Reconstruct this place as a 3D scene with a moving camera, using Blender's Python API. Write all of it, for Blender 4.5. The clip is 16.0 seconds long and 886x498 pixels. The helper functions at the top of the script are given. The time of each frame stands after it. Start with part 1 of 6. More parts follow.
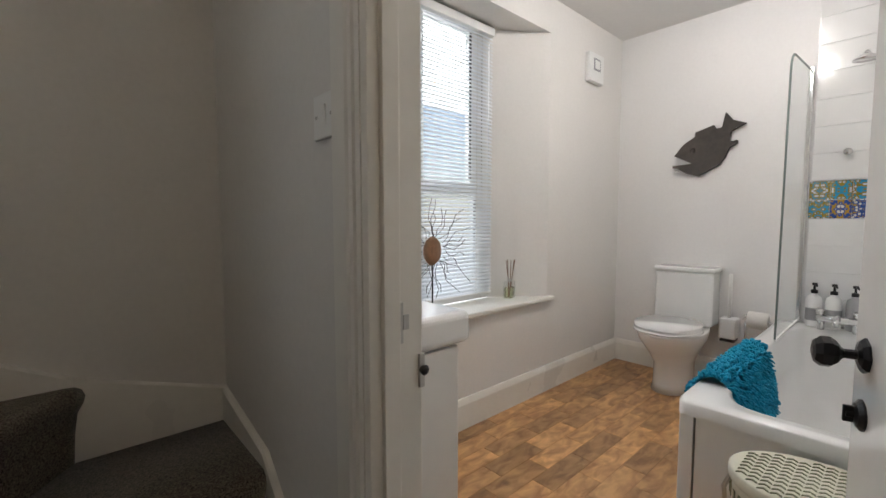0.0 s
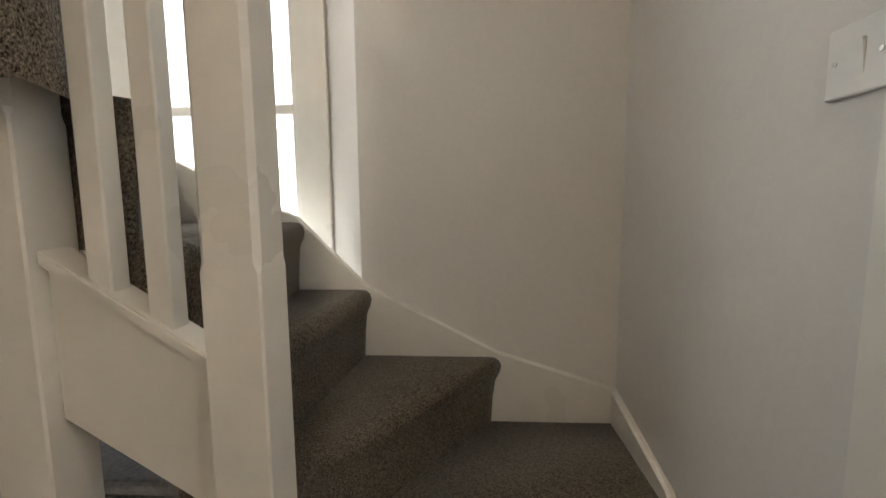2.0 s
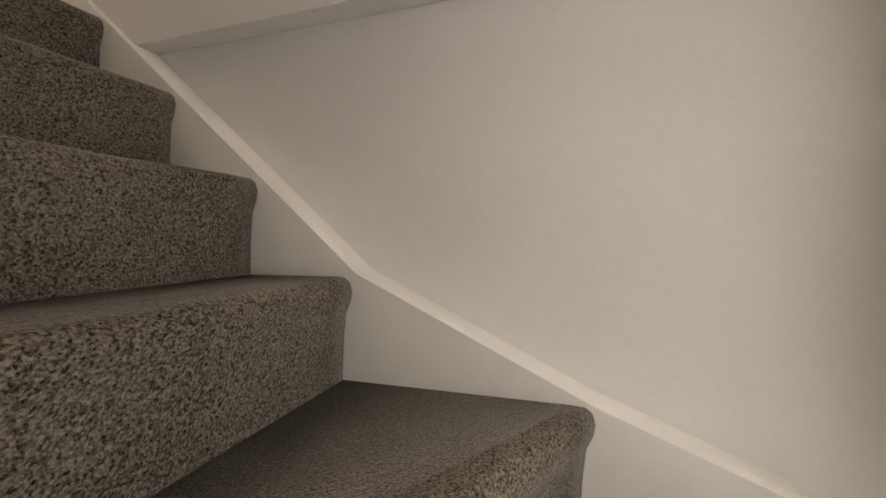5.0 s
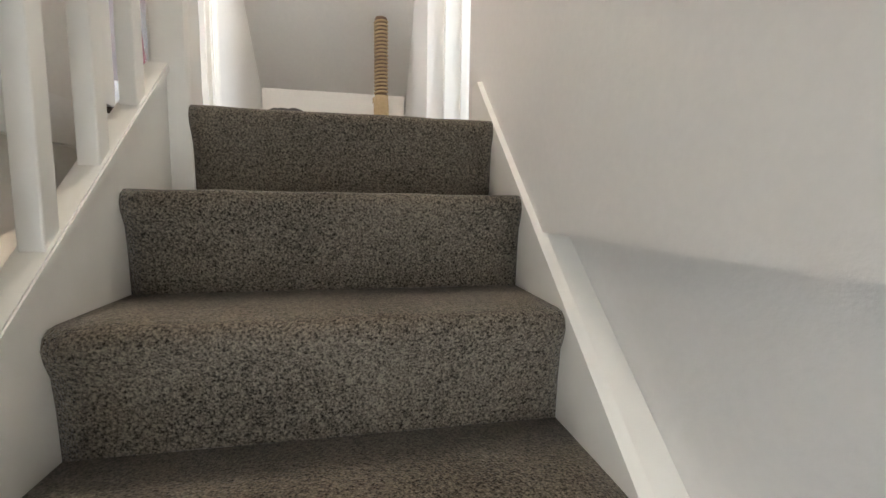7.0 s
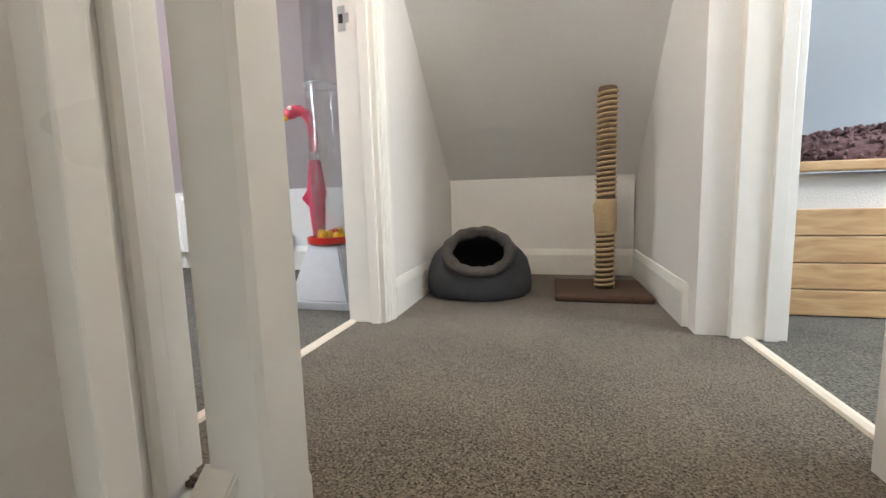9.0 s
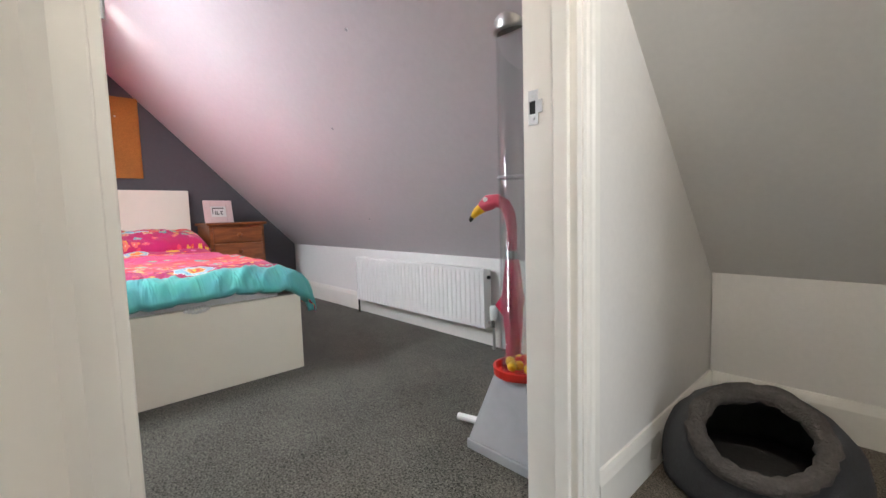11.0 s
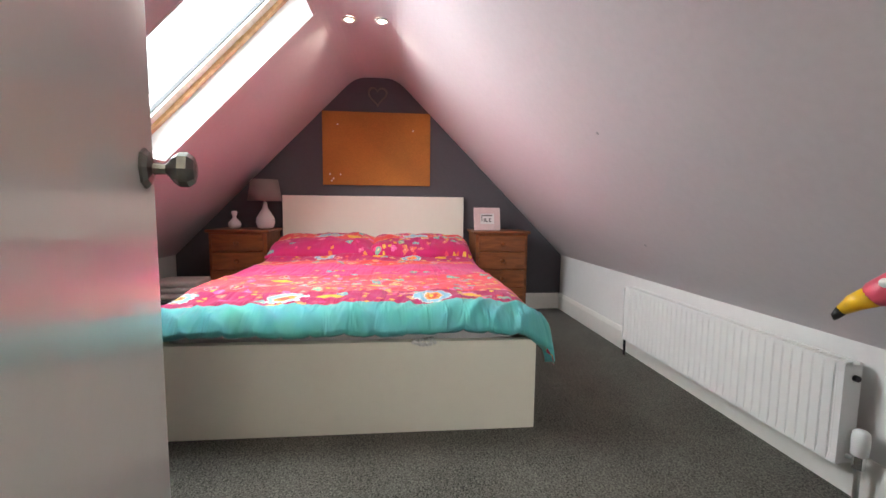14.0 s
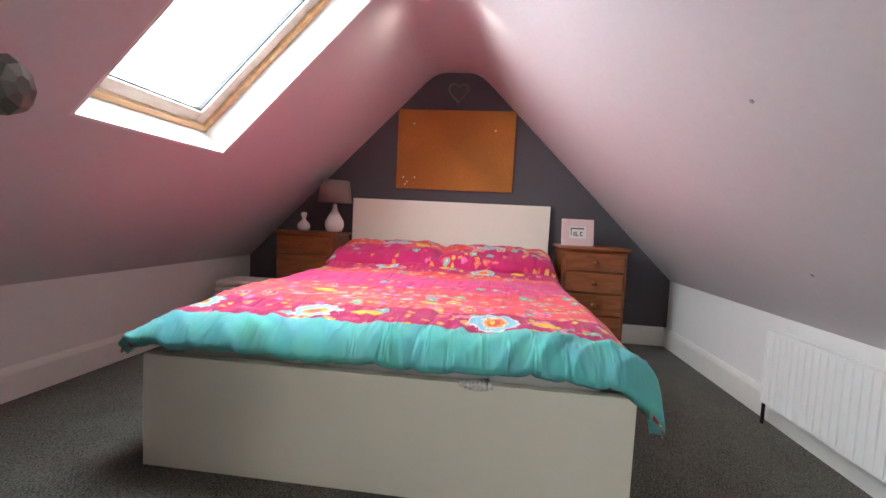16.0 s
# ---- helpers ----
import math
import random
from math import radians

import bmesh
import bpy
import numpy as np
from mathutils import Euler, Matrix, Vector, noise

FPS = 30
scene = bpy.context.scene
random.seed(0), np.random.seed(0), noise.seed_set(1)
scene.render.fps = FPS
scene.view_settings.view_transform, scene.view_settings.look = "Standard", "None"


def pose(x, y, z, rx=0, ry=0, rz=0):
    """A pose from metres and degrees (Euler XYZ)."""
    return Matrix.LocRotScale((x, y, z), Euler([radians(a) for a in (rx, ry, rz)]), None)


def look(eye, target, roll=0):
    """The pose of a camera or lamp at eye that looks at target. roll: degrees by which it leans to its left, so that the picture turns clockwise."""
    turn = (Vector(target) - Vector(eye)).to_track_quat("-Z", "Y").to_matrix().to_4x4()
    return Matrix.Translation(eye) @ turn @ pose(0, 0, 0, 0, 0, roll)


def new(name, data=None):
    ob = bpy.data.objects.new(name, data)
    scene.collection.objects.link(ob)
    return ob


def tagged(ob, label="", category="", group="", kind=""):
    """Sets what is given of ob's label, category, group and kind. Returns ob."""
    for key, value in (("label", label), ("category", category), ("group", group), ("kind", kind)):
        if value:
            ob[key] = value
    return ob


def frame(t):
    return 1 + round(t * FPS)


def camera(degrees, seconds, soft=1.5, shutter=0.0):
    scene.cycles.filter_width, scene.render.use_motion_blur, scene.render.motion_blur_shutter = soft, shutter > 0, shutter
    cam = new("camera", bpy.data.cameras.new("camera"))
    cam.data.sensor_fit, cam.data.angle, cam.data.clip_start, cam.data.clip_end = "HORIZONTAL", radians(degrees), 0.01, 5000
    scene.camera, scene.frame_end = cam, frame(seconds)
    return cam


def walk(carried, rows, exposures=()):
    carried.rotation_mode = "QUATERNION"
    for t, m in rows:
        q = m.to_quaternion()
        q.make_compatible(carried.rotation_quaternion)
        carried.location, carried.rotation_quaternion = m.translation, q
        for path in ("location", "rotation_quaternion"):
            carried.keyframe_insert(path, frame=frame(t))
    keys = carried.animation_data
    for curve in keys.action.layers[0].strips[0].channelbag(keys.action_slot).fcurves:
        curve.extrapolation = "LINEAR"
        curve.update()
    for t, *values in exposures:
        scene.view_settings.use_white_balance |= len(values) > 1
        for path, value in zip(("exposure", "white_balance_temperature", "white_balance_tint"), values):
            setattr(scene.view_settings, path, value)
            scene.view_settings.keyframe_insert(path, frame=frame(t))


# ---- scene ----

cam = camera(92.8, 16.0, soft=1.5)
PATH = [
    (0, (1.182, -0.418, -1.458), (-0.16, -1.894, -1.597), 0.0),
    (0.5, (1.272, -0.308, -1.45), (0.212, -1.994, -1.635), -0.0),
    (1, (1.335, -0.25, -1.444), (0.627, -2.106, -1.673), -0.1),
    (1.5, (1.314, -0.381, -1.449), (0.99, -2.34, -1.688), -0.5),
    (2, (1.26, -0.634, -1.425), (1.367, -2.619, -1.649), -0.5),
    (2.5, (1.183, -0.917, -1.393), (1.805, -2.804, -1.622), 0.0),
    (3, (1.249, -1.258, -1.352), (2.424, -2.863, -1.556), -1.1),
    (3.5, (1.402, -1.458, -1.203), (3.088, -2.522, -1.357), -1.2),
    (4, (1.53, -1.557, -1.079), (3.478, -1.992, -1.213), -0.8),
    (4.5, (1.652, -1.586, -0.959), (3.645, -1.418, -0.96), -0.2),
    (4.7, (1.721, -1.572, -0.877), (3.69, -1.224, -0.891), -0.5),
    (5.4, (1.91, -1.585, -0.65), (3.6, -0.61, -0.76), 0.3),
    (6.1, (2.06, -1.54, -0.44), (3.22, 0.08, -0.64), 1.2),
    (6.8, (2.195, -1.439, -0.281), (2.775, 0.461, -0.513), 1.3),
    (7, (2.202, -1.368, -0.234), (2.591, 0.582, -0.446), 0.8),
    (7.5, (2.208, -1.14, -0.04), (2.306, 0.848, -0.241), 0.2),
    (8, (2.205, -0.914, 0.133), (2.086, 1.071, -0.086), -0.6),
    (8.5, (2.149, -0.76, 0.277), (1.851, 1.205, 0.051), -0.8),
    (9, (2.128, -0.605, 0.415), (1.623, 1.316, 0.177), -1.6),
    (9.5, (2.118, -0.45, 0.51), (1.321, 1.369, 0.271), -2.8),
    (9.7, (2.118, -0.406, 0.548), (1.188, 1.351, 0.326), -3.1),
    (10.4, (2.08, -0.25, 0.68), (0.83, 1.3, 0.49), -2.6),
    (11.1, (2.03, -0.11, 0.77), (0.55, 1.22, 0.61), -1.6),
    (11.8, (1.984, -0.016, 0.83), (0.344, 1.121, 0.706), -0.7),
    (12, (1.981, 0.017, 0.847), (0.277, 1.056, 0.709), 0.2),
    (12.5, (1.906, 0.055, 0.921), (0.092, 0.879, 0.741), 1.6),
    (13, (1.822, 0.097, 0.909), (-0.073, 0.708, 0.725), 1.3),
    (13.5, (1.737, 0.183, 0.924), (-0.216, 0.571, 0.729), 0.7),
    (14, (1.654, 0.229, 0.912), (-0.328, 0.42, 0.723), 0.6),
    (14.5, (1.535, 0.26, 0.882), (-0.457, 0.286, 0.704), 0.8),
    (15, (1.424, 0.28, 0.874), (-0.567, 0.187, 0.71), 1.4),
    (15.5, (1.328, 0.306, 0.866), (-0.659, 0.129, 0.719), 2.2),
    (16, (1.24, 0.34, 0.862), (-0.742, 0.11, 0.732), 2.9),
]
EXPOSURES = [(0, 0.38, 6500, 11), (0.6, 0.75, 6400, 9), (1.5, 1.1, 6700, 10), (2.5, 1.75, 6800, 11), (3.2, 1.35, 7300, 11), (4, 0.15, 7200, 12), (4.7, 0.3, 7700, 18),
             (6.8, 1.15, 6600, 11), (7.6, 1.25, 6200, 9), (8.4, 1.0, 6500, 10), (9, 0.75, 6500, 10), (9.7, 0.75, 6500, 11), (11.8, 0.1, 6400, 9), (13, 0.15, 6600, 9), (14.5, 0.2, 6700, 8), (16, 0.15, 6450, 8)]
walk(cam, [(t, look(eye, target, roll)) for t, eye, target, roll in PATH], EXPOSURES)

# ---- sky and lamps ----
world = bpy.data.worlds.new("sky")
scene.world = world
world.use_nodes = True
wn = world.node_tree
sky = wn.nodes.new("ShaderNodeTexSky")
sky.sky_type, sky.sun_disc = "NISHITA", False
sky.sun_elevation, sky.sun_rotation = radians(50), radians(200)
wn.links.new(sky.outputs[0], wn.nodes["Background"].inputs[0])
wn.nodes["Background"].inputs[1].default_value = 0.08


def lamp(name, kind, m, energy, color, **more):
    data = bpy.data.lights.new(name, kind)
    data.energy, data.color = energy, color
    if kind == "AREA":
        data.shape, data.size, data.size_y = "RECTANGLE", more["w"], more["h"]
    if kind == "SPOT":
        data.spot_size, data.spot_blend, data.shadow_soft_size = radians(more["cone"]), more.get("blend", 0.5), 0.03
    if kind == "POINT":
        data.shadow_soft_size = more.get("soft", 0.05)
    if kind == "SUN":
        data.angle = radians(more["angle"])
    ob = new(name, data)
    ob.matrix_world = m
    return ob


COOL = (0.90, 0.95, 1.0)
DAY = (0.84, 0.92, 1.0)
WARM = (1.0, 0.82, 0.62)
SOFT = (1.0, 0.91, 0.80)
WHITE = (1.0, 0.97, 0.945)
LANDING = (1.0, 0.90, 0.775)
lamp("sun", "SUN", look((0, -6, 8), (0, 0, 0)), 0.6, (1, 0.97, 0.93), angle=15)
lamp("skylight_daylight", "AREA", look((-0.39, -0.86, 1.77), (-0.39, -0.16, 1.07)), 74, DAY, w=0.9, h=1.3)
lamp("stair_window_daylight", "AREA", look((2.1, -2.34, -0.95), (2.1, -1, -0.95)), 6, COOL, w=0.75, h=1.9)
lamp("bathroom_window_daylight", "AREA", look((-0.1, -2.42, -1.25), (-0.1, 0, -1.35)), 11, COOL, w=0.95, h=1.45)
lamp("second_bedroom_daylight", "AREA", look((4.3, 0.2, 1.3), (2.6, 0.4, 0.3)), 40, COOL, w=0.9, h=0.9)
# bulbs of the recessed ceiling lamps
BULBS = [("bathroom_bulb", (-0.45, -0.95, -0.20), 11, WHITE), ("bathroom_bulb", (-1.15, -0.95, -0.20), 7, WHITE), ("lower_landing_bulb", (1.22, 0.15, -0.20), 4.5, WARM),
         ("upper_landing_bulb", (2.08, 0.13, 1.96), 26, LANDING)]
for nm, at, watts, tint in BULBS:
    lamp(nm, "POINT", pose(*at), watts, tint, soft=0.04)
for y, aim in ((-0.085, -0.75), (0.107, 0.75)):
    lamp("ridge_spot_bulb", "SPOT", look((-0.975, y, 1.985), (-1.25, y + aim * 0.55, 1.1)), 6, SOFT, cone=120, blend=0.9)


# ---- materials ----
def shader(name, color, rough=0.6, metal=0.0, vary=0.12, grain=30.0, bump=0.15, bump_scale=None, coat=0.0):
    """A surface: base colour varied at two scales, fine relief and uneven gloss."""
    m = bpy.data.materials.new(name)
    m.use_nodes = True
    n, l = m.node_tree.nodes, m.node_tree.links
    b = n["Principled BSDF"]
    b.inputs["Metallic"].default_value = metal
    b.inputs["Coat Weight"].default_value = coat
    co = n.new("ShaderNodeTexCoord")
    big = n.new("ShaderNodeTexNoise")
    big.inputs["Scale"].default_value, big.inputs["Detail"].default_value = 2.3, 4
    fine = n.new("ShaderNodeTexNoise")
    fine.inputs["Scale"].default_value, fine.inputs["Detail"].default_value = grain, 5
    for t in (big, fine):
        l.new(co.outputs["Object"], t.inputs["Vector"])
    add = n.new("ShaderNodeMath")
    add.operation = "ADD"
    l.new(big.outputs["Fac"], add.inputs[0])
    l.new(fine.outputs["Fac"], add.inputs[1])
    ramp = n.new("ShaderNodeMapRange")
    ramp.inputs["From Min"].default_value, ramp.inputs["From Max"].default_value = 0.7, 1.3
    ramp.inputs["To Min"].default_value, ramp.inputs["To Max"].default_value = 1 - vary, 1 + vary
    l.new(add.outputs[0], ramp.inputs["Value"])
    mul = n.new("ShaderNodeVectorMath")
    mul.operation = "SCALE"
    mul.inputs[0].default_value = color
    l.new(ramp.outputs[0], mul.inputs["Scale"])
    l.new(mul.outputs[0], b.inputs["Base Color"])
    rr = n.new("ShaderNodeMapRange")
    rr.inputs["To Min"].default_value, rr.inputs["To Max"].default_value = max(0, rough - 0.08), min(1, rough + 0.08)
    l.new(big.outputs["Fac"], rr.inputs["Value"])
    l.new(rr.outputs[0], b.inputs["Roughness"])
    if bump:
        tex = fine
        if bump_scale:
            tex = n.new("ShaderNodeTexNoise")
            tex.inputs["Scale"].default_value, tex.inputs["Detail"].default_value = bump_scale, 3
            l.new(co.outputs["Object"], tex.inputs["Vector"])
        bp = n.new("ShaderNodeBump")
        bp.inputs["Strength"].default_value, bp.inputs["Distance"].default_value = bump, 0.004
        l.new(tex.outputs["Fac"], bp.inputs["Height"])
        l.new(bp.outputs[0], b.inputs["Normal"])
    return m


def carpet(name, dark, light, fleck=190, cells=260):
    m = bpy.data.materials.new(name)
    m.use_nodes = True
    n, l = m.node_tree.nodes, m.node_tree.links
    b = n["Principled BSDF"]
    b.inputs["Roughness"].default_value = 1.0
    b.inputs["Specular IOR Level"].default_value = 0.1
    b.inputs["Sheen Weight"].default_value = 0.2
    b.inputs["Sheen Roughness"].default_value = 0.35
    co = n.new("ShaderNodeTexCoord")
    tuft = n.new("ShaderNodeTexNoise")
    tuft.inputs["Scale"].default_value, tuft.inputs["Detail"].default_value, tuft.inputs["Roughness"].default_value = fleck, 3, 0.7
    patch = n.new("ShaderNodeTexNoise")
    patch.inputs["Scale"].default_value, patch.inputs["Detail"].default_value = 3.5, 3
    for t in (tuft, patch):
        l.new(co.outputs["Object"], t.inputs["Vector"])
    cell = n.new("ShaderNodeTexVoronoi")
    cell.inputs["Scale"].default_value = cells
    l.new(co.outputs["Object"], cell.inputs["Vector"])
    hue = n.new("ShaderNodeSeparateXYZ")
    l.new(cell.outputs["Color"], hue.inputs[0])
    tone = n.new("ShaderNodeMath")
    tone.operation = "MULTIPLY_ADD"
    l.new(hue.outputs[0], tone.inputs[0])
    tone.inputs[1].default_value = 0.2
    l.new(tuft.outputs["Fac"], tone.inputs[2])
    mix = n.new("ShaderNodeMath")
    mix.operation = "MULTIPLY_ADD"
    l.new(patch.outputs["Fac"], mix.inputs[0])
    mix.inputs[1].default_value = 0.2
    l.new(tone.outputs[0], mix.inputs[2])
    ramp = n.new("ShaderNodeValToRGB")
    ramp.color_ramp.elements[0].position, ramp.color_ramp.elements[0].color = 0.51, (*dark, 1)
    ramp.color_ramp.elements[1].position, ramp.color_ramp.elements[1].color = 0.92, (*light, 1)
    l.new(mix.outputs[0], ramp.inputs[0])
    l.new(ramp.outputs[0], b.inputs["Base Color"])
    bp = n.new("ShaderNodeBump")
    bp.inputs["Strength"].default_value, bp.inputs["Distance"].default_value = 0.4, 0.004
    l.new(cell.outputs["Distance"], bp.inputs["Height"])
    l.new(bp.outputs[0], b.inputs["Normal"])
    return m


def wood(name, dark, light, stretch=(1, 12, 12), rough=0.45, coat=0.0, knots=True, differ=0.0):
    m = bpy.data.materials.new(name)
    m.use_nodes = True
    n, l = m.node_tree.nodes, m.node_tree.links
    b = n["Principled BSDF"]
    b.inputs["Roughness"].default_value, b.inputs["Coat Weight"].default_value = rough, coat
    co = n.new("ShaderNodeTexCoord")
    inf = n.new("ShaderNodeObjectInfo")
    mp = n.new("ShaderNodeMapping")
    mp.inputs["Scale"].default_value = stretch
    off = n.new("ShaderNodeVectorMath")
    off.operation = "ADD"
    sc = n.new("ShaderNodeVectorMath")
    sc.operation = "SCALE"
    sc.inputs[0].default_value = (7.3, 3.1, 5.7)
    l.new(inf.outputs["Random"], sc.inputs["Scale"])
    l.new(co.outputs["Object"], off.inputs[0])
    l.new(sc.outputs[0], off.inputs[1])
    l.new(off.outputs[0], mp.inputs["Vector"])
    g = n.new("ShaderNodeTexNoise")
    g.inputs["Scale"].default_value, g.inputs["Detail"].default_value, g.inputs["Distortion"].default_value = 3.0, 6, 0.6
    l.new(mp.outputs[0], g.inputs["Vector"])
    ramp = n.new("ShaderNodeValToRGB")
    ramp.color_ramp.elements[0].position, ramp.color_ramp.elements[0].color = 0.32, (*dark, 1)
    ramp.color_ramp.elements[1].position, ramp.color_ramp.elements[1].color = 0.68, (*light, 1)
    l.new(g.outputs["Fac"], ramp.inputs[0])
    out = ramp.outputs[0]
    if knots:
        v = n.new("ShaderNodeTexVoronoi")
        v.inputs["Scale"].default_value = 3.2
        l.new(off.outputs[0], v.inputs["Vector"])
        kr = n.new("ShaderNodeMapRange")
        kr.inputs["From Min"].default_value, kr.inputs["From Max"].default_value = 0.03, 0.09
        l.new(v.outputs["Distance"], kr.inputs["Value"])
        mx = n.new("ShaderNodeMix")
        mx.data_type = "RGBA"
        mx.inputs[6].default_value = (dark[0] * 0.45, dark[1] * 0.4, dark[2] * 0.35, 1)
        l.new(kr.outputs[0], mx.inputs[0])
        l.new(out, mx.inputs[7])
        out = mx.outputs[2]
    if differ:
        dr = n.new("ShaderNodeMapRange")
        dr.inputs["To Min"].default_value, dr.inputs["To Max"].default_value = 1 - differ, 1 + differ
        l.new(inf.outputs["Random"], dr.inputs["Value"])
        ds = n.new("ShaderNodeVectorMath")
        ds.operation = "SCALE"
        l.new(out, ds.inputs[0])
        l.new(dr.outputs[0], ds.inputs["Scale"])
        out = ds.outputs[0]
    l.new(out, b.inputs["Base Color"])
    bp = n.new("ShaderNodeBump")
    bp.inputs["Strength"].default_value, bp.inputs["Distance"].default_value = 0.15, 0.003
    l.new(g.outputs["Fac"], bp.inputs["Height"])
    l.new(bp.outputs[0], b.inputs["Normal"])
    return m


def glass(name, color=(1, 1, 1), rough=0.0, ior=1.45, pattern=0.0):
    m = bpy.data.materials.new(name)
    m.use_nodes = True
    n, l = m.node_tree.nodes, m.node_tree.links
    b = n["Principled BSDF"]
    b.inputs["Base Color"].default_value = (*color, 1)
    b.inputs["Roughness"].default_value, b.inputs["IOR"].default_value = rough, ior
    b.inputs["Transmission Weight"].default_value = 1.0
    if pattern:
        co = n.new("ShaderNodeTexCoord")
        v = n.new("ShaderNodeTexVoronoi")
        v.inputs["Scale"].default_value, v.inputs["Randomness"].default_value = pattern, 0.0
        turn = n.new("ShaderNodeMapping")
        turn.inputs["Rotation"].default_value = (0, radians(45), 0)
        l.new(co.outputs["Object"], turn.inputs["Vector"])
        l.new(turn.outputs[0], v.inputs["Vector"])
        bp = n.new("ShaderNodeBump")
        bp.inputs["Strength"].default_value, bp.inputs["Distance"].default_value = 0.5, 0.01
        l.new(v.outputs["Distance"], bp.inputs["Height"])
        l.new(bp.outputs[0], b.inputs["Normal"])
    return m


def glow(name, color, strength):
    m = bpy.data.materials.new(name)
    m.use_nodes = True
    b = m.node_tree.nodes["Principled BSDF"]
    b.inputs["Base Color"].default_value = (*color, 1)
    b.inputs["Emission Color"].default_value = (*color, 1)
    b.inputs["Emission Strength"].default_value = strength
    return m


def floral(name, bands, blooms=()):
    """Printed cotton: coloured bands along the cloth's length (u, metres from its foot), with large and small flowers."""
    m = bpy.data.materials.new(name)
    m.use_nodes = True
    n, l = m.node_tree.nodes, m.node_tree.links
    b = n["Principled BSDF"]
    b.inputs["Roughness"].default_value = 0.85
    b.inputs["Sheen Weight"].default_value = 0.15
    uv = n.new("ShaderNodeUVMap")
    uv.uv_map = "cloth"
    sep = n.new("ShaderNodeSeparateXYZ")
    l.new(uv.outputs[0], sep.inputs[0])
    scale = n.new("ShaderNodeMapRange")
    scale.inputs["From Max"].default_value = 2.4
    l.new(sep.outputs[0], scale.inputs["Value"])
    base = n.new("ShaderNodeValToRGB")
    base.color_ramp.interpolation = "CONSTANT"
    flow = n.new("ShaderNodeValToRGB")
    flow.color_ramp.interpolation = "CONSTANT"
    for ramp, which in ((base, 1), (flow, 2)):
        els = ramp.color_ramp.elements
        while len(els) < len(bands):
            els.new(0.5)
        for e, band in zip(els, bands):
            e.position = band[0] / 2.4
            e.color = (*band[1], 1) if which == 1 else (band[2],) * 3 + (1,)
        l.new(scale.outputs[0], ramp.inputs[0])
    # soft mottling within a band
    nz = n.new("ShaderNodeTexNoise")
    nz.inputs["Scale"].default_value = 9
    l.new(uv.outputs[0], nz.inputs["Vector"])
    mot = n.new("ShaderNodeMix")
    mot.data_type, mot.blend_type = "RGBA", "SOFT_LIGHT"
    mot.inputs[0].default_value = 0.5
    l.new(base.outputs[0], mot.inputs[6])
    l.new(nz.outputs["Color"], mot.inputs[7])
    col = mot.outputs[2]

    def layer(col, size, chance, ramp_stops, warp, seed):
        wn_ = n.new("ShaderNodeTexNoise")
        wn_.inputs["Scale"].default_value = warp[0]
        l.new(uv.outputs[0], wn_.inputs["Vector"])
        add = n.new("ShaderNodeVectorMath")
        add.operation = "MULTIPLY_ADD"
        l.new(wn_.outputs["Color"], add.inputs[0])
        add.inputs[1].default_value = (warp[1],) * 3
        l.new(uv.outputs[0], add.inputs[2])
        mv = n.new("ShaderNodeVectorMath")
        mv.operation = "ADD"
        mv.inputs[1].default_value = (seed, seed * 0.7, 0)
        l.new(add.outputs[0], mv.inputs[0])
        v = n.new("ShaderNodeTexVoronoi")
        v.voronoi_dimensions = "2D"
        v.inputs["Scale"].default_value, v.inputs["Randomness"].default_value = size, 0.8
        l.new(mv.outputs[0], v.inputs["Vector"])
        sp = n.new("ShaderNodeSeparateXYZ")
        l.new(v.outputs["Color"], sp.inputs[0])
        pick = n.new("ShaderNodeMath")
        pick.operation = "LESS_THAN"
        l.new(sp.outputs[0], pick.inputs[0])
        ch = n.new("ShaderNodeMath")
        ch.operation = "MULTIPLY"
        l.new(flow.outputs[0], ch.inputs[0])
        ch.inputs[1].default_value = chance
        l.new(ch.outputs[0], pick.inputs[1])
        inside = n.new("ShaderNodeMath")
        inside.operation = "LESS_THAN"
        l.new(v.outputs["Distance"], inside.inputs[0])
        inside.inputs[1].default_value = ramp_stops[-1][0]
        both = n.new("ShaderNodeMath")
        both.operation = "MULTIPLY"
        l.new(pick.outputs[0], both.inputs[0])
        l.new(inside.outputs[0], both.inputs[1])
        rp = n.new("ShaderNodeValToRGB")
        rp.color_ramp.interpolation = "CONSTANT"
        els = rp.color_ramp.elements
        while len(els) < len(ramp_stops):
            els.new(0.5)
        p = 0.0
        for e, (stop, c) in zip(els, ramp_stops):
            e.position, e.color = p, (*c, 1)
            p = stop
        l.new(v.outputs["Distance"], rp.inputs[0])
        hue = n.new("ShaderNodeHueSaturation")
        hr = n.new("ShaderNodeMapRange")
        hr.inputs["To Min"].default_value, hr.inputs["To Max"].default_value = 0.44, 0.58
        l.new(sp.outputs[1], hr.inputs["Value"])
        l.new(hr.outputs[0], hue.inputs["Hue"])
        l.new(rp.outputs[0], hue.inputs["Color"])
        mx = n.new("ShaderNodeMix")
        mx.data_type = "RGBA"
        l.new(both.outputs[0], mx.inputs[0])
        l.new(col, mx.inputs[6])
        l.new(hue.outputs[0], mx.inputs[7])
        return mx.outputs[2]

    col = layer(col, 26, 0.22, [(0.10, (0.75, 0.30, 0.10)), (0.34, (0.70, 0.10, 0.05))], (40, 0.03), 3.1)
    col = layer(col, 17, 0.24, [(0.10, (0.75, 0.42, 0.30)), (0.34, (0.72, 0.12, 0.14))], (30, 0.05), 7.7)
